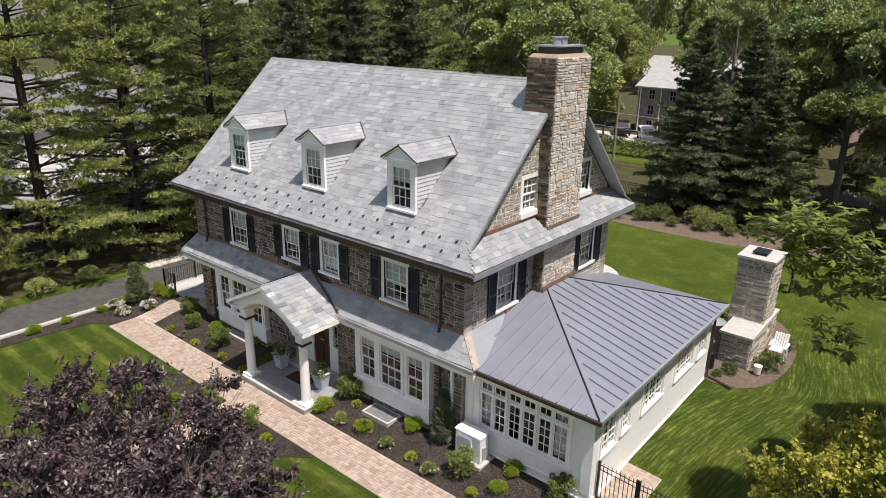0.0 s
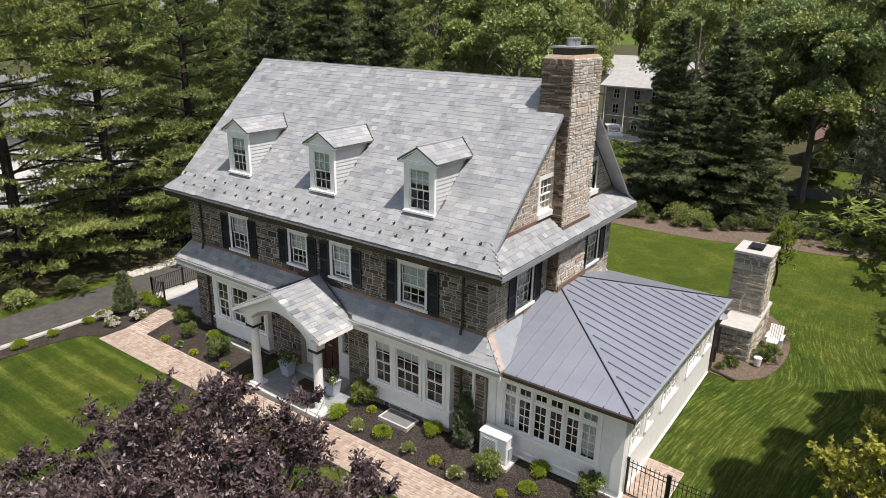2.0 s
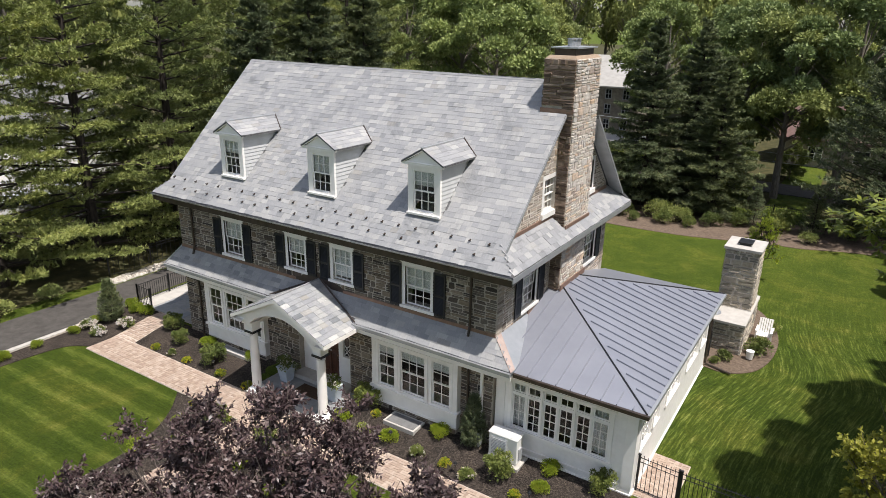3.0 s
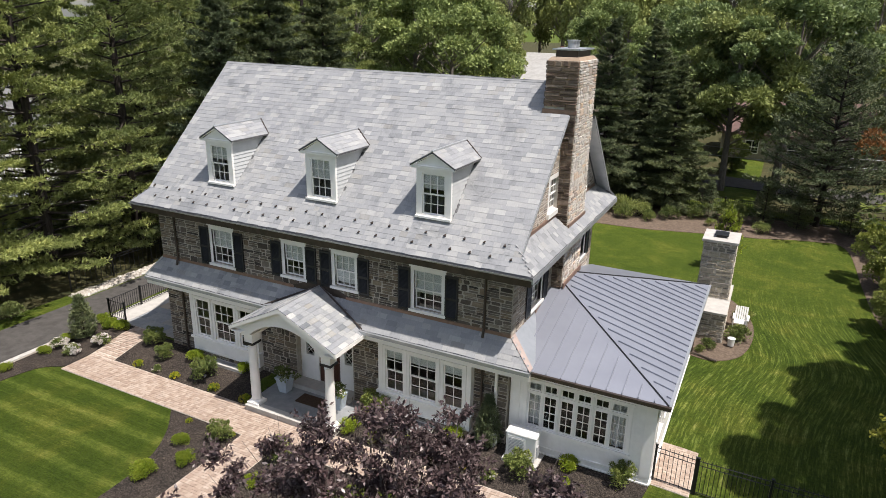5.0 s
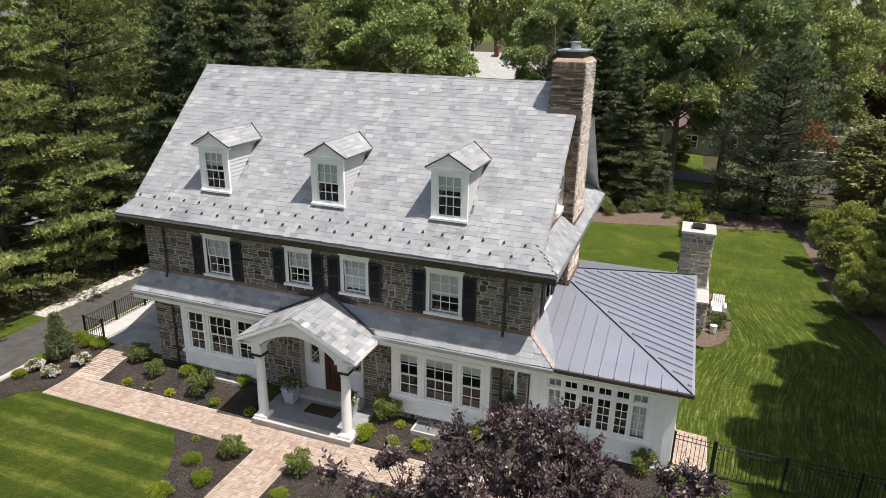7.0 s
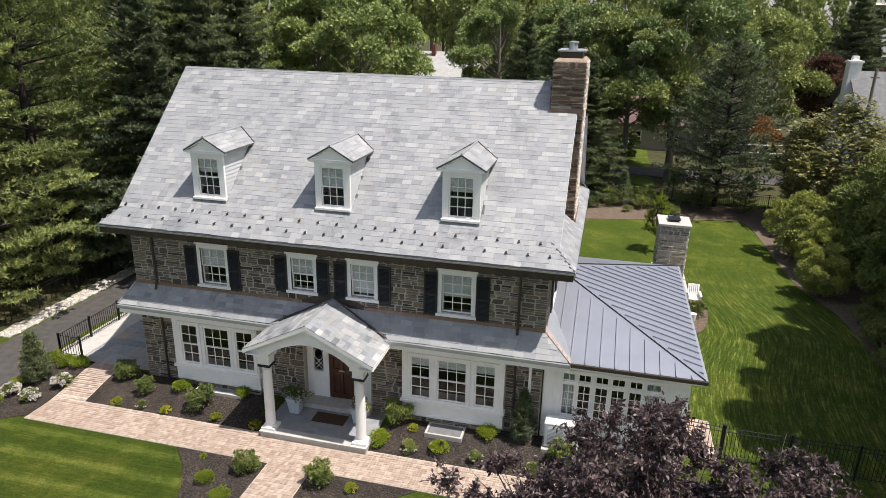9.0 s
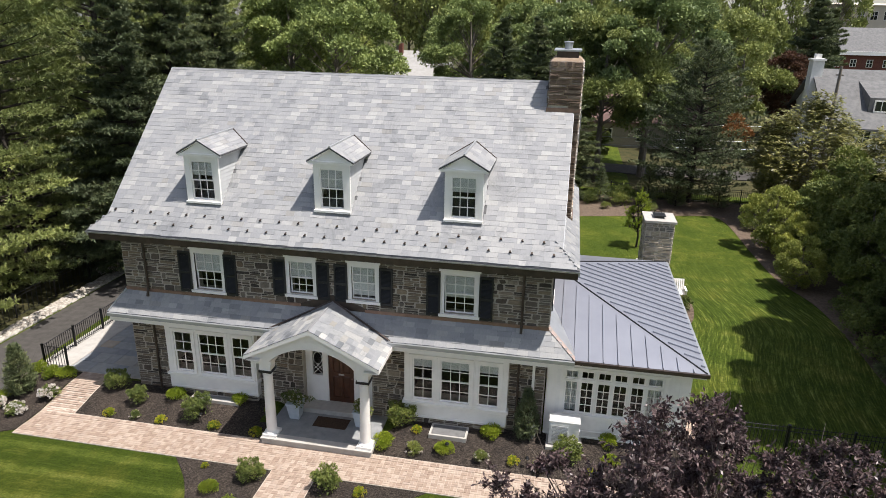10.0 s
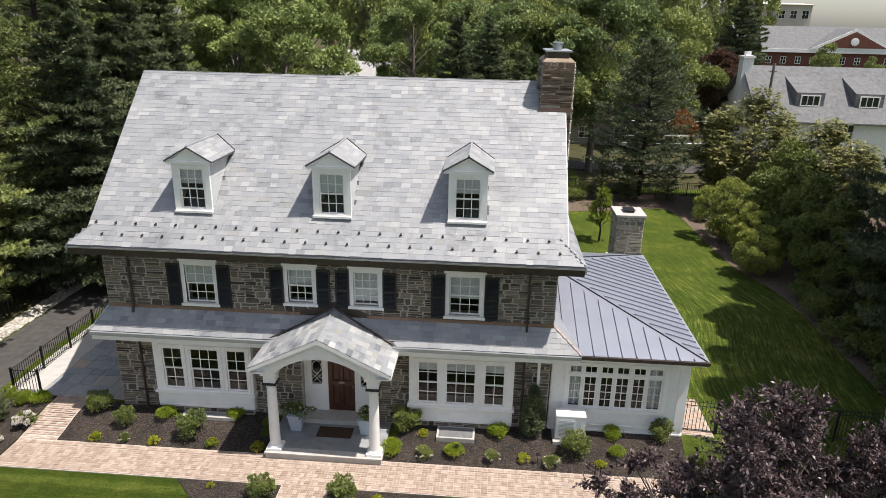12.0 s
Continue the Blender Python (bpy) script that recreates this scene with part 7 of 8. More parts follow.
walk_bed = drape("front_walk", [(-10.3, PATH_Y0), (-0.76, PATH_Y0), (-0.76, -16), (0.76, -16), (0.76, PATH_Y0), (12.0, PATH_Y0), (12.0, PATH_Y1), (-9.0, PATH_Y1), (-9.0, 0.28), (-10.3, 0.28)],
                 M["sand"], 0.03, "pinkish brick front walk in a basket-weave pattern", "path")
bricks = []


def lay(x0, x1, y0, y1):
    """Basket-weave paving with a soldier border."""
    nx, ny = round((x1 - x0) / 0.212), round((y1 - y0) / 0.212)
    sx, sy = (x1 - x0) / nx, (y1 - y0) / ny
    for i in range(nx):
        for j in range(ny):
            cx, cy = x0 + (i + 0.5) * sx, y0 + (j + 0.5) * sy
            for k in (-1, 1):
                flat = (i + j) % 2 == 0
                px_, py_ = (cx, cy + k * sy / 4) if flat else (cx + k * sx / 4, cy)
                w, h = (sx - 0.010, sy / 2 - 0.010) if flat else (sx / 2 - 0.010, sy - 0.010)
                m = Matrix.Translation((px_, py_, gz(px_, py_) + 0.022 + r1.uniform(-0.002, 0.003))) @ pose(0, 0, 0, r1.uniform(-0.8, 0.8), r1.uniform(-0.8, 0.8), r1.uniform(-1, 1)) @ Matrix.Diagonal((w, h, 0.022, 1))
                bricks.append((m, 0))


lay(-10.28, 12.0, PATH_Y0 + 0.02, PATH_Y1 - 0.02)
lay(-10.28, -9.02, PATH_Y1 - 0.02, 0.26)
lay(-0.74, 0.74, -15.98, PATH_Y0 + 0.02)

drape("gate_pad", [(12.3, 0.2), (13.45, 0.2), (13.45, 2.62), (12.3, 2.62)], M["sand"], 0.03, "small brick pad inside the gate", "paving")
pad = bpy.data.objects["gate_pad"]
walk_bricks, bricks = bricks, []
lay(12.32, 13.43, 0.22, 2.6)
put_pieces(pad, "brick", flag_shape, bricks, M["brick"], lambda p: True, 300)
put_pieces(walk_bed, "brick", flag_shape, walk_bricks, M["brick"], lambda p: -1.6 < p.x < 3.2 and p.y > -4.2, 300, "pinkish clay pavers in basket weave")

kerb = drape("kerb", [(-12.75, -40), (-12.47, -40), (-12.47, 0.1), (-12.75, 0.1)], M["sand"], 0.03, "pale granite block kerb of the drive", "kerb", step=3)
kerbs, y = [], -13.0
while y < 0.0:
    kerbs.append((Matrix.Translation((-12.61, y, 0.06)) @ Matrix.Diagonal((0.26, 0.235, 0.10, 1)), 0))
    y += 0.25
put_pieces(kerb, "kerb_stone", flag_shape, kerbs, M["concrete"], lambda p: True, 120)


# ---- railings and fences ----
def railing(name, label, runs, top, mat, gap=0.115, post_every=1.8, finials=False, joined=False, base=None):
    """Upright bars between rails. runs: lines of (x, y) points."""
    x0, y0 = runs[0][0]
    t = thing(name, label, "fence", (x0, y0, gz(x0, y0)))
    bar = MB().box(-0.008, 0.008, -0.008, 0.008, 0, top - (0.0 if finials else 0.04)).mesh("picket", mat)
    post = MB().box(-0.032, 0.032, -0.032, 0.032, -0.05, top + 0.04).box(-0.042, 0.042, -0.042, 0.042, top + 0.04, top + 0.06).mesh("post", mat)
    many = MB()
    for line in runs:
        for (xa, ya), (xb, yb) in zip(line, line[1:]):
            d = Vector((xb - xa, yb - ya, 0))
            n = max(1, round(d.length / post_every))
            for i in range(n + 1):
                p = Vector((xa, ya, 0)) + d * (i / n)
                part("post", post, None, t, m=Matrix.Translation((p.x, p.y, (base or gz)(p.x, p.y))))
            za, zb = (base or gz)(xa, ya), (base or gz)(xb, yb)
            for h in (0.10, top - 0.05, top - 0.20) if finials else (0.10, top - 0.03):
                part("rail", MB().tube([(xa, ya, za + h), (xb, yb, zb + h)], 0.017, 4), mat, t)
            k = int(d.length / gap)
            for i in range(1, k):
                p = Vector((xa, ya, 0)) + d * (i / k)
                z = (base or gz)(p.x, p.y)
                if joined:
                    many.box(p.x - 0.01, p.x + 0.01, p.y - 0.01, p.y + 0.01, z + 0.05, z + top)
                else:
                    part("picket", bar, None, t, m=Matrix.Translation((p.x, p.y, z + 0.04)))
    if many.v:
        stuff_part("picket_rest", many.mesh("picket_rest", mat), t, "thin black pickets")
    return t


patio_z = lambda x, y: gz(-9, y) + 0.05
railing("patio_railing", "black iron railing round the bluestone patio", [[(-11.02, 0.34), (-12.05, 0.34), (-12.02, 5.5), (-11.95, 9.2)]], 0.92, M["iron"], base=patio_z)
railing("garden_gate", "black metal garden gate beside the sunroom", [[(12.33, 0.46), (13.50, 0.46)]], 1.25, M["iron"], 0.12, 2.0, True)
railing("metal_fence", "black metal picket fence across the side lawn", [[(13.56, 0.46), (25.5, 0.46)]], 1.25, M["iron"], 0.12, 2.0, True)
railing("rear_fence", "black metal fence behind the garden trees", [[(-6, 34.4), (34, 34.4)]], 1.2, M["iron"], 0.14, 2.5, True, True)
railing("drive_fence", "dark wire fence behind the drive", [[(-17.2, 2), (-17.2, 30)]], 1.2, M["iron"], 0.3, 2.5, True, True)

# ---- air-conditioning unit ----
ac = thing("heat_pump", "white outdoor heat pump on a pale pad", "air conditioner", (8.36, -0.42, 0.38))
part("pad", MB().box(7.80, 8.98, -0.78, -0.02, 0.30, 0.46), M["concrete"], ac, "pale concrete pad")
part("body", MB().box(7.87, 8.85, -0.62, -0.20, 0.50, 1.38), M["plastic"], ac)
part("lid", MB().hull8([(7.84, -0.65, 1.38), (8.88, -0.65, 1.38), (8.88, -0.17, 1.38), (7.84, -0.17, 1.38)], [(7.87, -0.62, 1.44), (8.85, -0.62, 1.44), (8.85, -0.20, 1.44), (7.87, -0.20, 1.44)]), M["plastic"], ac)
part("front_panel", MB().box(7.93, 8.52, -0.645, -0.62, 0.58, 1.28), M["plastic"], ac)
for i in range(12):
    part("louvre", MB().box(7.97, 8.48, -0.655, -0.645, 0.62 + i * 0.052, 0.64 + i * 0.052), M["grey_plastic"], ac)
for x in (7.98, 8.70):
    part("foot", MB().box(x, x + 0.08, -0.60, -0.22, 0.46, 0.50), M["grey_plastic"], ac)
part("side_cover", MB().box(8.85, 8.885, -0.5, -0.3, 0.6, 1.0), M["grey_plastic"], ac)
solo("water_meter", MB().lathe([(0.09, 0.5), (0.11, 0.6), (0.11, 0.85), (0.06, 0.92)], 7.33, -0.32, 14).tube([(7.33, -0.32, 0.35), (7.33, -0.32, 0.5)], 0.03, 6), M["grey_plastic"], "grey utility meter on the stone wall", "meter")

# ---- porch planters ----
for x, s in ((-1.02, 3), (1.42, 4)):
    p = thing("planter", "tapered pale blue-grey planter with white flowers on the porch", "planter", (x, -0.72, SLAB), "planters by the door")
    a, c, z0, z1 = 0.17, 0.25, SLAB + 0.001, SLAB + 0.58
    part("pot", MB().hull8([(x - a, -0.72 - a, z0), (x + a, -0.72 - a, z0), (x + a, -0.72 + a, z0), (x - a, -0.72 + a, z0)], [(x - c, -0.72 - c, z1), (x + c, -0.72 - c, z1), (x + c, -0.72 + c, z1), (x - c, -0.72 + c, z1)]), M["planter"], p)
    part("rim", MB().box(x - c - 0.02, x + c + 0.02, -0.72 - c - 0.02, -0.72 + c + 0.02, z1, z1 + 0.04), M["planter"], p)
    r = np.random.default_rng(s)
    cc = r.normal(size=(14, 3)) * np.array([0.16, 0.16, 0.08]) + np.array([x, -0.72, z1 + 0.16])
    part("foliage", leaf_mesh("foliage", M["shrub"], [clumps(r, cc, np.full(14, 0.13), 60, (0.09, 0.5))]), None, p)
    for q in cc[:9]:
        part("flower_head", leaf_mesh("flower_head", M["bloom"], [clumps(r, q[None] + np.array([0, -0.03, 0.10]), np.full(1, 0.07), 16, (0.045, 0.9))]), None, p, "small white flowers")["kind"] = "stuff"

# ---- window wells ----
for xa, xb, ya, yb in ((-5.2, -3.3, -0.62, -0.25), (3.85, 5.15, -0.95, -0.25)):
    w = thing("window_well", "pale concrete window well with a clear cover", "window well", ((xa + xb) / 2, ya, 0.3))
    z = gz(xa, (ya + yb) / 2) + 0.03
    part("kerb", holed(xa, xb, 0, 1, ya, yb, [(xa + 0.07, xb - 0.07, ya + 0.07, yb - 0.04)]).mesh("kerb", M["concrete"]), None, w,
         m=Matrix(((1, 0, 0, 0), (0, 0, 1, 0), (0, 0.22, 0, z - 0.14), (0, 0, 0, 1))))
    part("cover", MB().box(xa + 0.08, xb - 0.08, ya + 0.08, yb - 0.03, z + 0.045, z + 0.06), M["grey_shingle"] if xa > 0 else M["bluestone"], w, "clear grey cover")

# ---- path lights ----
for x, y in ((-4.2, -1.62), (7.25, -1.65), (9.8, -1.6), (4.6, -1.5)):
    z = gz(x, y)
    l = thing("path_light", "small black path light in the mulch", "path light", (x, y, z), "path lights")
    part("stake", MB().tube([(x, y, z - 0.03), (x, y, z + 0.42)], 0.012, 6), M["iron"], l)
    part("hood", MB().lathe([(0.075, z + 0.40), (0.06, z + 0.43), (0.015, z + 0.48)], x, y, 14), M["iron"], l)
    part("lens", MB().lathe([(0.03, z + 0.36), (0.03, z + 0.40)], x, y, 10), M["plastic"], l)

# ---- shrubs in the beds ----
def plant(proto, spots):
    for i, (x, y, s) in enumerate(spots):
        m = Matrix.Translation((x, y, gz(x, y) + 0.01)) @ Matrix.Rotation(i * 2.1, 4, "Z") @ Matrix.Scale(s, 4)
        if i:
            copy_thing(proto, m)
        else:
            proto.matrix_basis = m


plant(shrub("boxwood_shrub", "round dark green shrub in the mulch bed", 101, 0.46, "shrub", (0.07, 0.42), 2900, tall=1.08, shoots=12), [(-8.25, -0.45, 1.0), (-7.05, -1.05, 0.85), (-4.5, -1.35, 1.15), (2.8, -0.45, 1.15), (8.5, -1.15, 1.1), (11.5, -0.2, 0.95), (-1.2, -3.95, 0.95), (1.25, -3.9, 1.05)])
plant(shrub("lime_shrub", "rounded bright lime-green shrub in the mulch bed", 102, 0.36, "lime", (0.05, 0.6), 2200), [(-5.75, -0.65, 1.0), (-3.3, -0.4, 0.9), (2.42, -1.5, 1.05), (4.5, -1.5, 0.98), (5.95, -0.5, 1.05), (9.85, -0.2, 0.95), (-2.2, -4.75, 0.85), (-1.25, -5.4, 1.0),
     (-1.95, -6.45, 1.15), (9.9, -1.1, 0.85), (1.4, -5.2, 0.9), (-11.3, -0.25, 1.0), (-10.65, -0.25, 1.05), (-12.0, -0.05, 0.95), (-12.2, -1.75, 0.85), (-12.1, -2.9, 0.8), (-12.05, -4.5, 0.8), (-12.05, -5.9, 0.95), (-11.9, -7.6, 0.9)])
plant(shrub("variegated_shrub", "small grey-green shrub with pale flowers", 103, 0.32, "shrub", (0.05, 0.5), 1400, blooms=("bloom", 14, 0.03)), [(3.5, -1.65, 1.0), (5.75, -1.62, 0.95), (7.7, -1.68, 1.0), (-6.7, -1.75, 0.7)])
plant(shrub("yellow_flowers", "small clump of yellow flowers in the bed", 104, 0.22, "lime", (0.05, 0.5), 500, blooms=("gold", 12, 0.04), category="flower"), [(-7.7, -1.8, 1.0), (-5.65, -1.8, 0.95), (-3.65, -1.75, 1.05), (-2.05, -1.8, 1.1), (6.8, -1.55, 1.0), (9.3, -1.6, 0.9), (10.6, -1.45, 1.0), (2.35, -3.95, 1.0), (-1.0, -3.6, 0.6), (3.4, -0.75, 0.9), (-2.9, -3.7, 0.6)])
plant(shrub("hydrangea", "hydrangea with pale pink flower heads beside the walk", 105, 0.40, "shrub", (0.11, 0.6), 560, blooms=("bloom", 19, 0.10)), [(-12.0, -2.25, 0.9), (-11.05, -2.35, 0.95), (-10.5, -1.35, 1.0), (-16.6, 10.5, 1.6), (-16.9, 13.0, 1.6)])
dwarf = conifer("dwarf_spruce", "small conical evergreen in the mulch bed", 106, 1.75, 0.55, "spruce", 14, 8, 6, 3, (0.10, 0.03), 0.1, 0.05, 0.25, shoot=0.4, shape=0.9, tip=0.2, spread_z=0.03)
grow(dwarf, [(7.1, -0.30, 0.72, 0, 1.05), (-11.75, -1.25, 1.3, 60, 1.05)])
plant(shrub("garden_bush", "leafy green bush in the rear border", 107, 0.9, "shrub", (0.12, 0.5), 1800), [(9.6, 31.8, 1.0), (12.2, 31.4, 0.9), (5.2, 29.2, 0.8), (6.8, 29.4, 0.7), (1.2, 28.6, 0.8), (-0.6, 28.2, 0.8), (3.2, 28.8, 0.6), (11.0, 30.2, 0.5), (20.8, 27.4, 0.9), (21.6, 12.8, 1.0), (21.7, 10.8, 1.2), (21.6, 8.6, 1.1), (21.7, 6.4, 1.25), (21.5, 4.0, 1.1), (2.0, 29.6, 1.1), (-2.4, 28.8, 1.0), (8.2, 30.4, 0.9), (12.2, 32.6, 1.3)])
plant(shrub("light_bush", "light green bush at the lawn's edge", 108, 0.8, "light", (0.11, 0.5), 1600), [(6.1, 30.2, 1.2), (4.6, 30.2, 1.2), (0.2, 29.8, 0.8), (14.2, 30.4, 0.7), (-15.8, -6.5, 0.8), (-16.4, -4.0, 0.8), (-16.6, -1.5, 0.7), (11.2, 15.9, 0.6), (-16.3, -9, 1.0)])
cone = conifer("arborvitae", "narrow dark evergreen by the rear fence", 109, 3.2, 0.9, "spruce", 14, 8, 6, 3, (0.10, 0.03), 0.1, 0.05, 0.25, shoot=0.4, shape=0.9, tip=0.2, spread_z=0.03)
grow(cone, [(14.2, 32.6, 1.0, 0), (16.4, 32.8, 0.95, 70), (10.6, 32.2, 0.85, 200), (19.6, 33.0, 0.9, 130)])

# ---- outdoor fireplace ----
fz = 0.42
fp = thing("outdoor_fireplace", "tall stone outdoor fireplace and chimney with pale caps", "fireplace", (12.7, 13.0, fz))
block = part("hearth_block", MB().box(12.17, 13.33, 11.42, 15.1, 0.3, 1.74), M["lime_mortar"], fp, "stone base of the fireplace")
field_stones(block, (12.15, 11.4, 0), (1, 0, 0), (0, -1, 0), 1.2, fz - 0.05, 1.74, [], M["fire_stone"], 201, big=1.15, joint=0.014, proud=0.02)
field_stones(block, (13.35, 11.4, 0), (0, 1, 0), (1, 0, 0), 3.7, fz - 0.05, 1.74, [], M["fire_stone"], 202, big=1.15, joint=0.014, proud=0.02)
stack = part("chimney", MB().box(11.92, 13.26, 13.12, 14.68, 0.3, 4.50), M["lime_mortar"], fp, "square stone chimney stack")
field_stones(stack, (11.90, 13.10, 0), (1, 0, 0), (0, -1, 0), 1.38, 1.8, 4.5, [], M["fire_stone"], 203, big=1.15, joint=0.014, proud=0.02)
field_stones(stack, (13.28, 13.10, 0), (0, 1, 0), (1, 0, 0), 1.6, 1.8, 4.5, [], M["fire_stone"], 204, big=1.15, joint=0.014, proud=0.02)
field_stones(stack, (11.90, 14.70, 0), (0, -1, 0), (-1, 0, 0), 1.6, 0.4, 4.5, [], M["fire_stone"], 205, big=1.15, joint=0.014, proud=0.02, limit=0)
part("cap", MB().box(11.82, 13.36, 13.02, 14.78, 4.50, 4.61), M["concrete"], fp, "pale stone chimney cap")
part("flue_cover", MB().box(12.35, 12.80, 13.6, 14.2, 4.61, 4.70).box(12.28, 12.87, 13.53, 14.27, 4.70, 4.74), M["iron"], fp, "dark metal flue cover")
part("mantel", MB().box(12.08, 13.40, 11.33, 13.10, 1.745, 1.84), M["concrete"], fp, "pale stone slab on the fireplace base")
part("ledge", MB().box(11.86, 13.40, 13.05, 15.2, 1.745, 1.86), M["concrete"], fp, "pale stone ledge")
solo("bucket", MB().lathe([(0.13, 0.45), (0.16, 0.78), (0.165, 0.78), (0.165, 0.80), (0.14, 0.80)], 13.75, 11.35, 18), M["plastic"], "white plastic bucket on the mulch", "bucket")
heater = thing("patio_heater", "black patio heater with a round silver hood", "patio heater", (12.05, 10.55, 0.45))
part("base", MB().lathe([(0.24, 0.42), (0.24, 1.15), (0.20, 1.2), (0.05, 1.22)], 12.05, 10.55, 20), M["iron"], heater)
part("pole", MB().tube([(12.05, 10.55, 1.2), (12.05, 10.55, 2.35)], 0.03, 8), M["iron"], heater)
part("burner", MB().lathe([(0.09, 2.2), (0.13, 2.5)], 12.05, 10.55, 16), M["lead"], heater)
part("hood", MB().lathe([(0.44, 2.50), (0.42, 2.53), (0.15, 2.62), (0.03, 2.66)], 12.05, 10.55, 26), M["lead"], heater, "round silver reflector hood")
chair = thing("garden_chair", "white slatted garden chair beside the fireplace", "chair", (13.95, 13.4, 0.45))
for i in range(6):
    part("seat_slat", MB().box(13.68, 14.24, 13.10 + i * 0.09, 13.175 + i * 0.09, 0.80, 0.825), M["white"], chair)
    part("back_slat", MB().hull8([(13.68 + i * 0.095, 13.62, 0.8), (13.755 + i * 0.095, 13.62, 0.8), (13.755 + i * 0.095, 13.645, 0.8), (13.68 + i * 0.095, 13.645, 0.8)],
                                 [(13.68 + i * 0.095, 13.82, 1.4), (13.755 + i * 0.095, 13.82, 1.4), (13.755 + i * 0.095, 13.845, 1.4), (13.68 + i * 0.095, 13.845, 1.4)]), M["white"], chair)
for x in (13.64, 14.24):
    part("arm", MB().box(x - 0.02, x + 0.08, 13.05, 13.75, 1.02, 1.045), M["white"], chair)
    for yy in (13.1, 13.6):
        part("leg", MB().box(x, x + 0.05, yy, yy + 0.06, 0.44, 1.02), M["white"], chair)
plant(shrub("hearth_shrub", "dark green shrub beside the outdoor fireplace", 110, 0.5, "shrub", (0.09, 0.5), 1300), [(13.95, 12.2, 1.15), (12.85, 10.6, 0.6), (14.1, 14.5, 0.9), (12.6, 10.1, 0.4)])

# ---- houses round about ----
def gabled(name, label, x0, x1, y0, y1, z0, eave, ridge, wall, roof, along="x", wins=(), over=0.5, category="house", trim="white"):
    """A plain house: walls with windows, a gabled roof. wins: (x, z, w, h) on its front, which faces -y."""
    t = thing(name, label, category, ((x0 + x1) / 2, (y0 + y1) / 2, z0))
    b = holed(x0, x1, y0, y0 + 0.3, z0, eave, [(x - w / 2, x + w / 2, z, z + h) for x, z, w, h in wins])
    b.box(x0, x1, y1 - 0.3, y1, z0, eave).box(x0, x0 + 0.3, y0 + 0.3, y1 - 0.3, z0, eave).box(x1 - 0.3, x1, y0 + 0.3, y1 - 0.3, z0, eave)
    ym, xm = (y0 + y1) / 2, (x0 + x1) / 2
    if along == "x":
        b.prism([(x0, y0, eave), (x0, y1, eave), (x0, ym, ridge - 0.15)], (0.3, 0, 0)).prism([(x1 - 0.3, y0, eave), (x1 - 0.3, y1, eave), (x1 - 0.3, ym, ridge - 0.15)], (0.3, 0, 0))
    else:
        b.prism([(x0, y0, eave), (x1, y0, eave), (xm, y0, ridge - 0.15)], (0, 0.3, 0)).prism([(x0, y1 - 0.3, eave), (x1, y1 - 0.3, eave), (xm, y1 - 0.3, ridge - 0.15)], (0, 0.3, 0))
    part("wall", b, wall, t)
    for s in (-1, 1):
        if along == "x":
            k = (ridge - eave) / (ym - y0)
            ye = y0 - over if s < 0 else y1 + over
            o = [(x0 - over, ye, eave - k * over), (x1 + over, ye, eave - k * over), (x1 + over, ym, ridge), (x0 - over, ym, ridge)]
        else:
            k = (ridge - eave) / (xm - x0)
            xe = x0 - over if s < 0 else x1 + over
            o = [(xe, y0 - over, eave - k * over), (xe, y1 + over, eave - k * over), (xm, y1 + over, ridge), (xm, y0 - over, ridge)]
        part("roof", MB().prism(o, (0, 0, 0.18)), roof, t)
    for x, z, w, h in wins:
        f = part("window", holed(x - w / 2 - 0.08, x + w / 2 + 0.08, y0 - 0.05, y0 + 0.05, z - 0.08, z + h + 0.08, [(x - w / 2, x - 0.03, z, z + h / 2 - 0.03), (x + 0.03, x + w / 2, z, z + h / 2 - 0.03), (x - w / 2, x - 0.03, z + h / 2 + 0.03, z + h), (x + 0.03, x + w / 2, z + h / 2 + 0.03, z + h)]), M[trim], t)
        part("pane", MB().box(x - w / 2, x + w / 2, y0 + 0.06, y0 + 0.08, z, z + h), M["dark_glass"], f)
    return t


stone_h = gabled("stone_house", "square grey stone house with a pale roof", -17.4, -9.0, 68, 78, 0.2, 6.0, 8.0, M["far_stone"], M["pale_shingle"], "x", [(x, z, 0.7, 1.1) for x in (-15.6, -12.9, -10.6) for z in (0.7, 2.6, 4.5)], 0.4, trim="grey_plastic")
for x in (-17.1, -14.4):
    part("downpipe", MB().tube([(x, 67.9, 0.3), (x, 67.9, 5.9)], 0.07, 6), M["white"], stone_h, "white downpipe")
gabled("neighbour_house", "white clapboard house behind the pines", -52, -40.4, 3.5, 17.5, 0.0, 4.9, 8.4, M["white_brick"], M["grey_shingle"], "y", [(-49, 1, 1, 1.4), (-44, 1, 1, 1.4)])
nb = bpy.data.objects["neighbour_house"]
for yy in (5.5, 8.5, 11.6, 14.4):
    f = part("window", holed(yy - 0.6, yy + 0.6, -0.05, 0.03, 1.2, 2.8, [(yy - 0.5, yy - 0.03, 1.3, 2.7), (yy + 0.03, yy + 0.5, 1.3, 2.7)]), M["white"], nb, m=Matrix.Translation((-40.42, 0, 0.3)) @ Matrix.Rotation(radians(90), 4, "Z"))
    part("pane", MB().box(yy - 0.5, yy + 0.5, 0.0, 0.02, 1.3, 2.7), M["dark_glass"], f, local=True)
drape("neighbour_drive", [(-35, -12), (-29.5, -12), (-29.5, 16), (-35, 16)], M["concrete"], 0.03, "pale sunlit drive beyond the pines", "driveway", step=3)
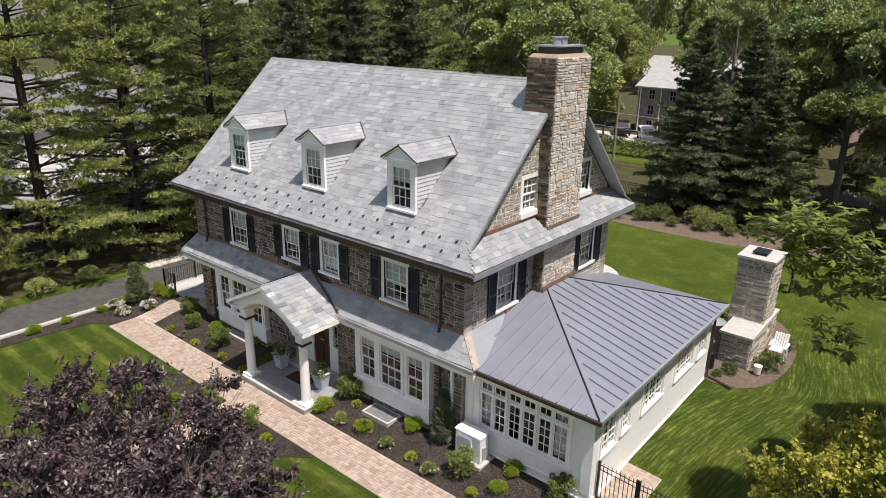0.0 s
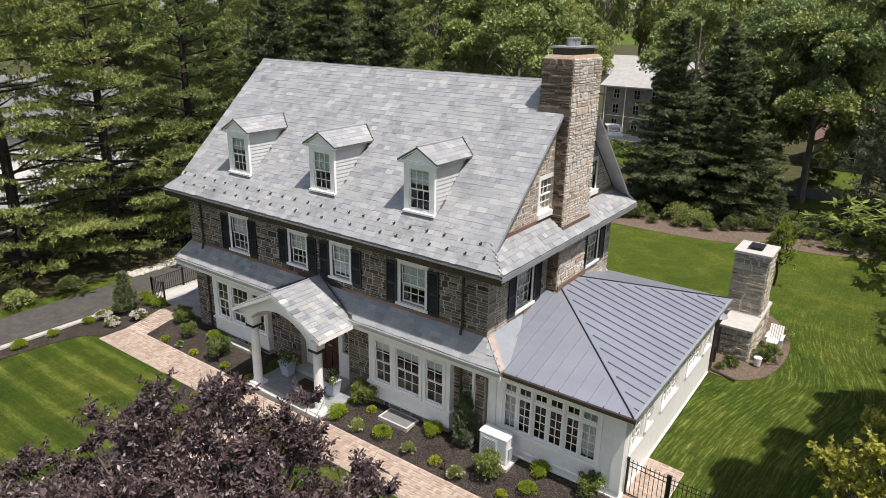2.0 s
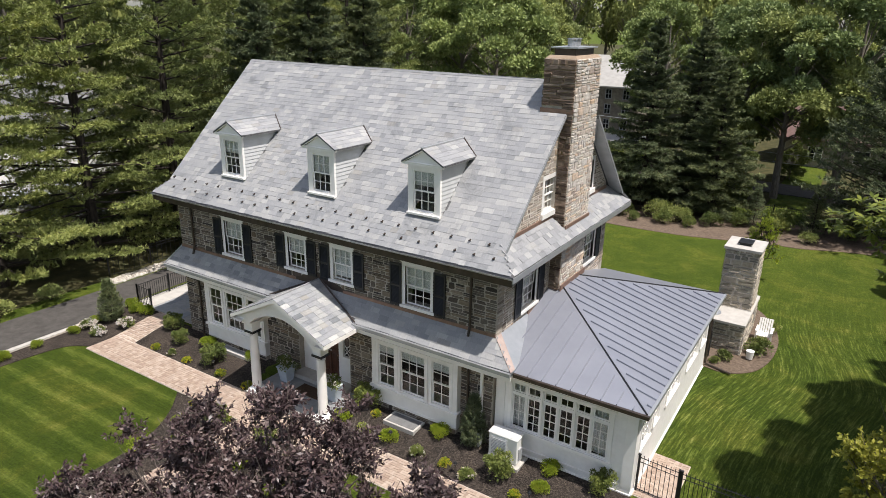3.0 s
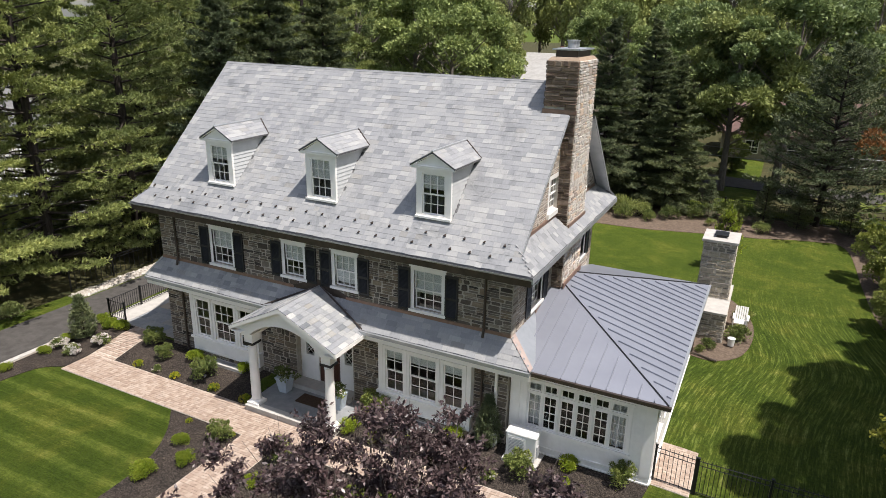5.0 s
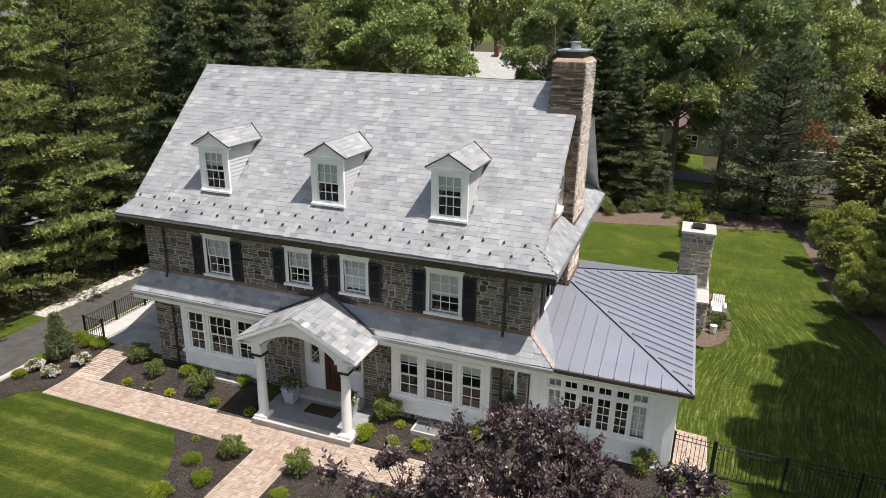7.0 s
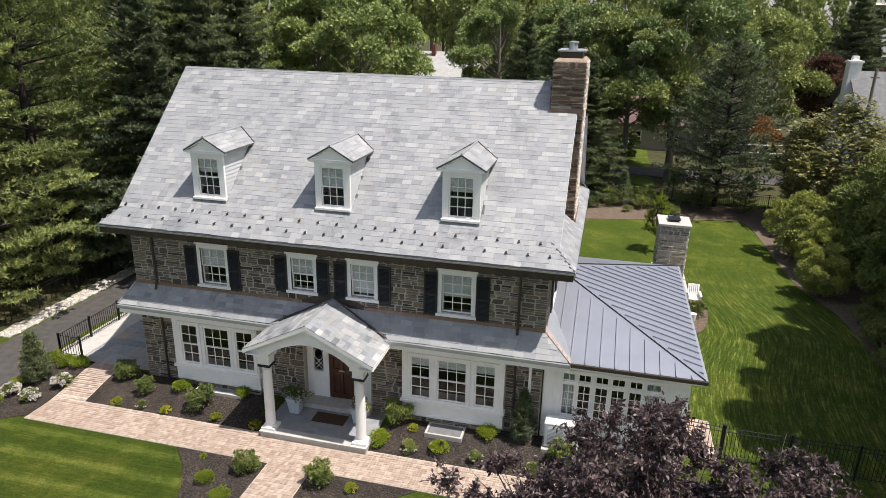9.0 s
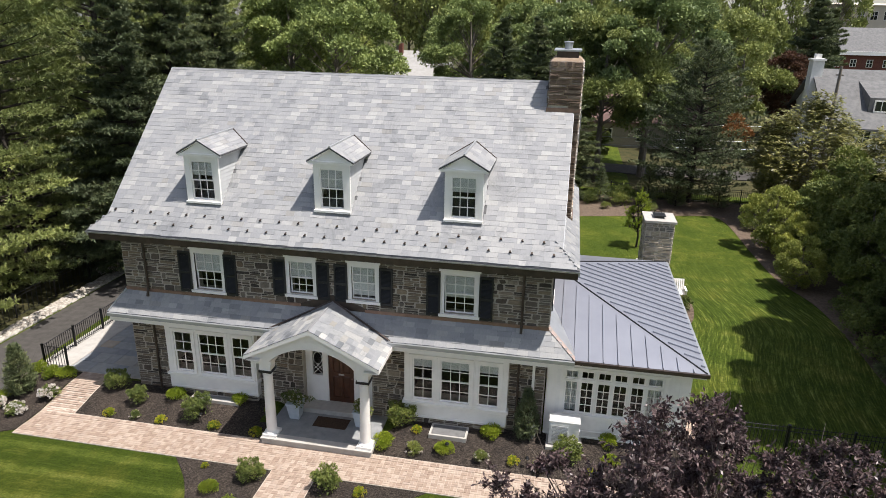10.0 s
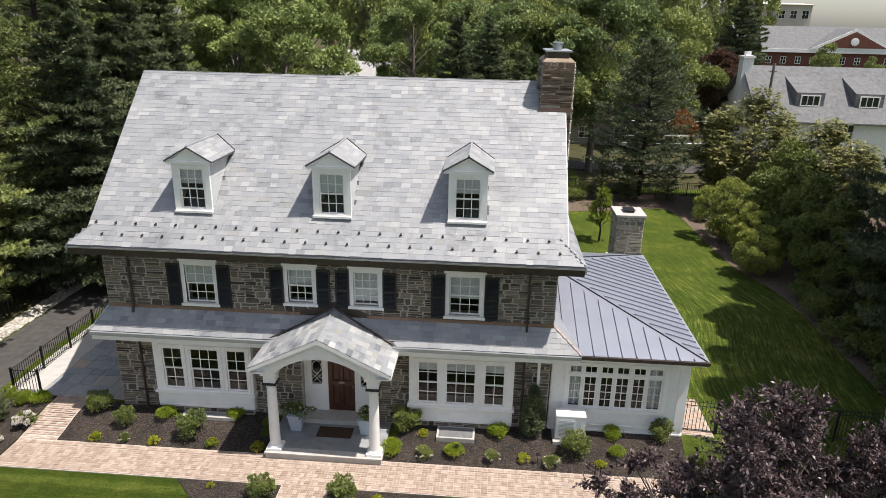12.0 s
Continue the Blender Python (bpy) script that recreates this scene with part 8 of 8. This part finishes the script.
gabled("low_house", "low stone house with a reddish roof behind the trees", 9, 24, 58, 67, 0.3, 3.4, 6.2, M["fire_stone"], M["dull_roof"], "x", [(12, 1.2, 1.2, 1.2), (16, 1.2, 1.2, 1.2), (20, 1.2, 1.2, 1.2)])
flat = gabled("pale_roofed_house", "house with a broad pale roof beyond the trees", -37, -20, 112, 126, 0.3, 4.2, 7.3, M["stucco"], M["pale_shingle"], "x", [(-33, 1.5, 1.2, 1.5), (-27, 1.5, 1.2, 1.5), (-22, 1.5, 1.2, 1.5)])
part("chimney", MB().box(-27.4, -26.6, 117, 118, 6.4, 8.9), M["rust"], flat)
grey = gabled("grey_roofed_house", "white house with a grey shingle roof and dormers", 30.6, 47.4, 45, 57, 0.3, 5.6, 9.9, M["white_brick"], M["grey_shingle"], "x", [(33.5, 3.8, 1.0, 1.4), (38.5, 3.8, 1.0, 1.4), (43, 3.8, 1.0, 1.4), (33.5, 1.0, 1.0, 1.4), (38.5, 1.0, 1.0, 1.4)])
part("chimney", MB().box(29.8, 30.8, 50, 51.2, 0.3, 10.8).box(29.7, 30.9, 49.9, 51.3, 10.8, 11.0).box(30.05, 30.55, 50.3, 50.9, 11.0, 11.4), M["white_brick"], grey, "white painted chimney")
for x in (35.2, 40.6):
    d = part("dormer", MB().hull8([(x - 1.3, 46.3, 6.45), (x + 1.3, 46.3, 6.45), (x + 1.3, 49.8, 8.65), (x - 1.3, 49.8, 8.65)], [(x - 1.3, 46.3, 7.95), (x + 1.3, 46.3, 7.95), (x + 1.3, 50.2, 9.35), (x - 1.3, 50.2, 9.35)]), M["grey_shingle"], grey)
    f = part("window", holed(x - 0.9, x + 0.9, 46.2, 46.32, 6.70, 7.75, [(x - 0.8, x - 0.3, 6.80, 7.65), (x - 0.25, x + 0.25, 6.80, 7.65), (x + 0.3, x + 0.8, 6.80, 7.65)]), M["white"], grey)
    part("pane", MB().box(x - 0.8, x + 0.8, 46.27, 46.29, 6.80, 7.65), M["dark_glass"], f)
bw = [(52.5 + 2.6 * i, z, 0.85, 1.1) for i in range(14) for z in (4.2, 7.4)]
bb = gabled("brick_building", "long red brick building with a grey roof and pediment", 50.5, 90, 110, 124, 0.3, 9.7, 13.6, M["rust"], M["grey_shingle"], "x", bw, category="building")
part("gable_roof", MB().prism([(61.8, 109.35, 10.0), (76.6, 109.35, 10.0), (69.2, 109.35, 13.55)], (0, 8, 0)), M["grey_shingle"], bb)
part("pediment_trim", MB().prism([(61.6, 109.2, 9.9), (76.8, 109.2, 9.9), (69.2, 109.2, 13.6)], (0, 0.14, 0)), M["white"], bb)
part("pediment", MB().prism([(63.4, 109.1, 10.25), (75, 109.1, 10.25), (69.2, 109.1, 13.05)], (0, 0.09, 0)), M["rust"], bb)
part("cornice", MB().box(50, 90.5, 109.3, 109.9, 9.3, 9.9), M["white"], bb)
part("roundel", MB().lathe([(0.7, 0), (0.7, 0.1), (0.45, 0.12)], 0, 0, 20), M["white"], bb, m=Matrix.Translation((69.2, 109.09, 11.3)) @ Matrix.Rotation(radians(90), 4, "X"))
gb = [(70.5 + 3.0 * i, z, 1.5, 1.9) for i in range(6) for z in (11.4, 15.6)]
gabled("beige_building", "large beige building on the skyline", 68.5, 87, 170, 190, 0.3, 18.9, 19.5, M["stucco"], M["stucco"], "x", gb, category="building")

# ---- poles, wires, cars ----
for x, y, top in ((-9.9, 46.5, 7.0), (27.9, 37.5, 11.0)):
    p = thing("utility_pole", "weathered wooden utility pole", "utility pole", (x, y, 0.3))
    part("shaft", MB().tube([(x, y, 0.2), (x, y, top)], [0.15, 0.11], 10), M["pole_wood"], p)
    part("bracket", MB().box(x - 0.28, x + 0.28, y - 0.05, y + 0.05, top - 0.7, top - 0.6), M["pole_wood"], p)
for za, zb in ((5.6, 5.4), (4.2, 4.0), (3.4, 3.3)):
    pts = [(-12 + 45 * i / 14, 44.9, za + (zb - za) * i / 14 - 0.5 * math.sin(math.pi * i / 14)) for i in range(15)]
    solo("overhead_cable", MB().tube(pts, 0.024, 5), M["lead"], "thin pale overhead cable behind the trees", "cable")


def car(x, y, turn, paint, label):
    c = thing("car", label, "car", (x, y, 0.25), turn=turn)
    side = [(-2.2, 0.35), (2.2, 0.35), (2.25, 0.75), (1.3, 0.95), (0.75, 1.5), (-1.7, 1.55), (-2.2, 1.0)]
    body = part("body", MB().prism([(u, -0.85, v) for u, v in side], (0, 1.7, 0)), paint, c, local=True)
    glass = [(1.15, 1.0), (0.68, 1.42), (-1.55, 1.46), (-1.9, 1.02)]
    part("side_glass", MB().prism([(u, -0.87, v) for u, v in glass], (0, 1.74, 0)), M["dark_glass"], body, local=True)
    part("windscreen", MB().hull8([(1.26, -0.7, 0.99), (1.26, 0.7, 0.99), (1.2, 0.7, 0.98), (1.2, -0.7, 0.98)], [(0.80, -0.62, 1.47), (0.80, 0.62, 1.47), (0.76, 0.62, 1.46), (0.76, -0.62, 1.46)]), M["dark_glass"], body, local=True)
    for u in (-1.4, 1.4):
        for v in (-0.82, 0.82):
            w = part("wheel", MB().lathe([(0.33, -0.1), (0.33, 0.1)], 0, 0, 18), M["rubber"], c, m=Matrix.Translation((u, v, 0.33)) @ Matrix.Rotation(radians(90), 4, "X"), local=True)
            part("rim", MB().lathe([(0.2, -0.105), (0.2, 0.105)], 0, 0, 14), M["lead"], w, local=True)
    return c


car(-13.3, 62.2, -60, M["car_white"], "white parked car before the stone house")
car(-17.6, 64.6, -60, M["iron"], "dark parked car before the stone house")
car(-32.0, 4.6, 90, M["car_white"], "white parked car beyond the pines")
car(-32.4, 10.5, 90, M["car_white"], "white parked car beyond the pines")
drape("neighbour_yard", [(-40.3, -3), (-30, -3), (-30, 13), (-40.3, 13)], M["bluestone"], 0.03, "bright concrete parking yard beyond the pines", "yard", step=4)
drape("rear_neighbour_lawn", [(7.5, 35.2), (24, 35.2), (24, 36.8), (7.5, 36.8)], M["lawn"], 0.06, "sunlit lawn beyond the rear fence", "lawn", step=4)
drape("rear_lane", [(-2, 43.6), (34, 43.6), (34, 47.6), (-2, 47.6)], M["asphalt"], 0.09, "grey lane behind the garden fence", "road", step=4)
drape("side_street", [(-40, 59.5), (-4, 59.5), (-4, 66), (-40, 66)], M["concrete"], 0.03, "pale parking area before the stone house", "road", step=4)
drape("far_hedge_lawn", [(-20, 47), (-2, 47), (-2, 58), (-20, 58)], M["lawn"], 0.03, "patch of lawn beyond the garden", "lawn", step=4)

# loose stones of the strip along the drive
gr = np.random.default_rng(9)
n = 2600
cen = np.stack([gr.uniform(-16.72, -15.98, n), gr.uniform(1.6, 26, n), np.full(n, gz(-16, 3) + 0.06)], axis=1)
sz = gr.uniform(0.035, 0.10, n)
cube = np.array([(-1, -1, -1), (1, -1, -1), (1, 1, -1), (-1, 1, -1), (-0.7, -0.6, 1), (0.6, -0.7, 1), (0.7, 0.6, 1), (-0.6, 0.7, 1)], dtype=float) * np.array([1, 0.8, 0.6])
ang = gr.uniform(0, 6.28, n)
rot = np.stack([np.cos(ang), -np.sin(ang), np.sin(ang), np.cos(ang)], axis=1).reshape(n, 2, 2)
pv = np.repeat(cube[None], n, axis=0) * sz[:, None, None]
pv[:, :, :2] = np.einsum("nij,nkj->nki", rot, pv[:, :, :2])
pv += cen[:, None, :]
quads = np.array([(4, 5, 6, 7), (0, 1, 5, 4), (1, 2, 6, 5), (2, 3, 7, 6), (3, 0, 4, 7)])
tagged(new("pebbles", fast_mesh("pebbles", mat_stone("pale_pebbles", [(0.0, (0.34, 0.31, 0.27)), (0.5, (0.52, 0.48, 0.43)), (1.0, (0.66, 0.63, 0.58))]), pv.reshape(-1, 3), (quads[None] + 8 * np.arange(n)[:, None, None]).reshape(-1, 4))),
       "loose pale stones edging the asphalt drive", "stones", kind="stuff")

# clipped hedge beyond the garden
hg = thing("hedge", "dark green hedge beyond the garden lawn", "hedge", (-9, 50.5, 0.4))
r = np.random.default_rng(31)
hc = np.stack([np.linspace(-17, -2.5, 44), 50.5 + r.normal(size=44) * 0.2, 0.9 + r.uniform(0, 0.8, 44)], axis=1)
hs = MB()
for p in hc[::3]:
    hs.tube([(p[0], p[1], 0.2), (p[0], p[1], p[2])], [0.05, 0.02], 5)
part("stems", hs, M["bark"], hg)
part("foliage", leaf_mesh("foliage", M["shrub"], [clumps(r, hc, np.full(44, 0.75), 130, (0.22, 0.55))]), None, hg)
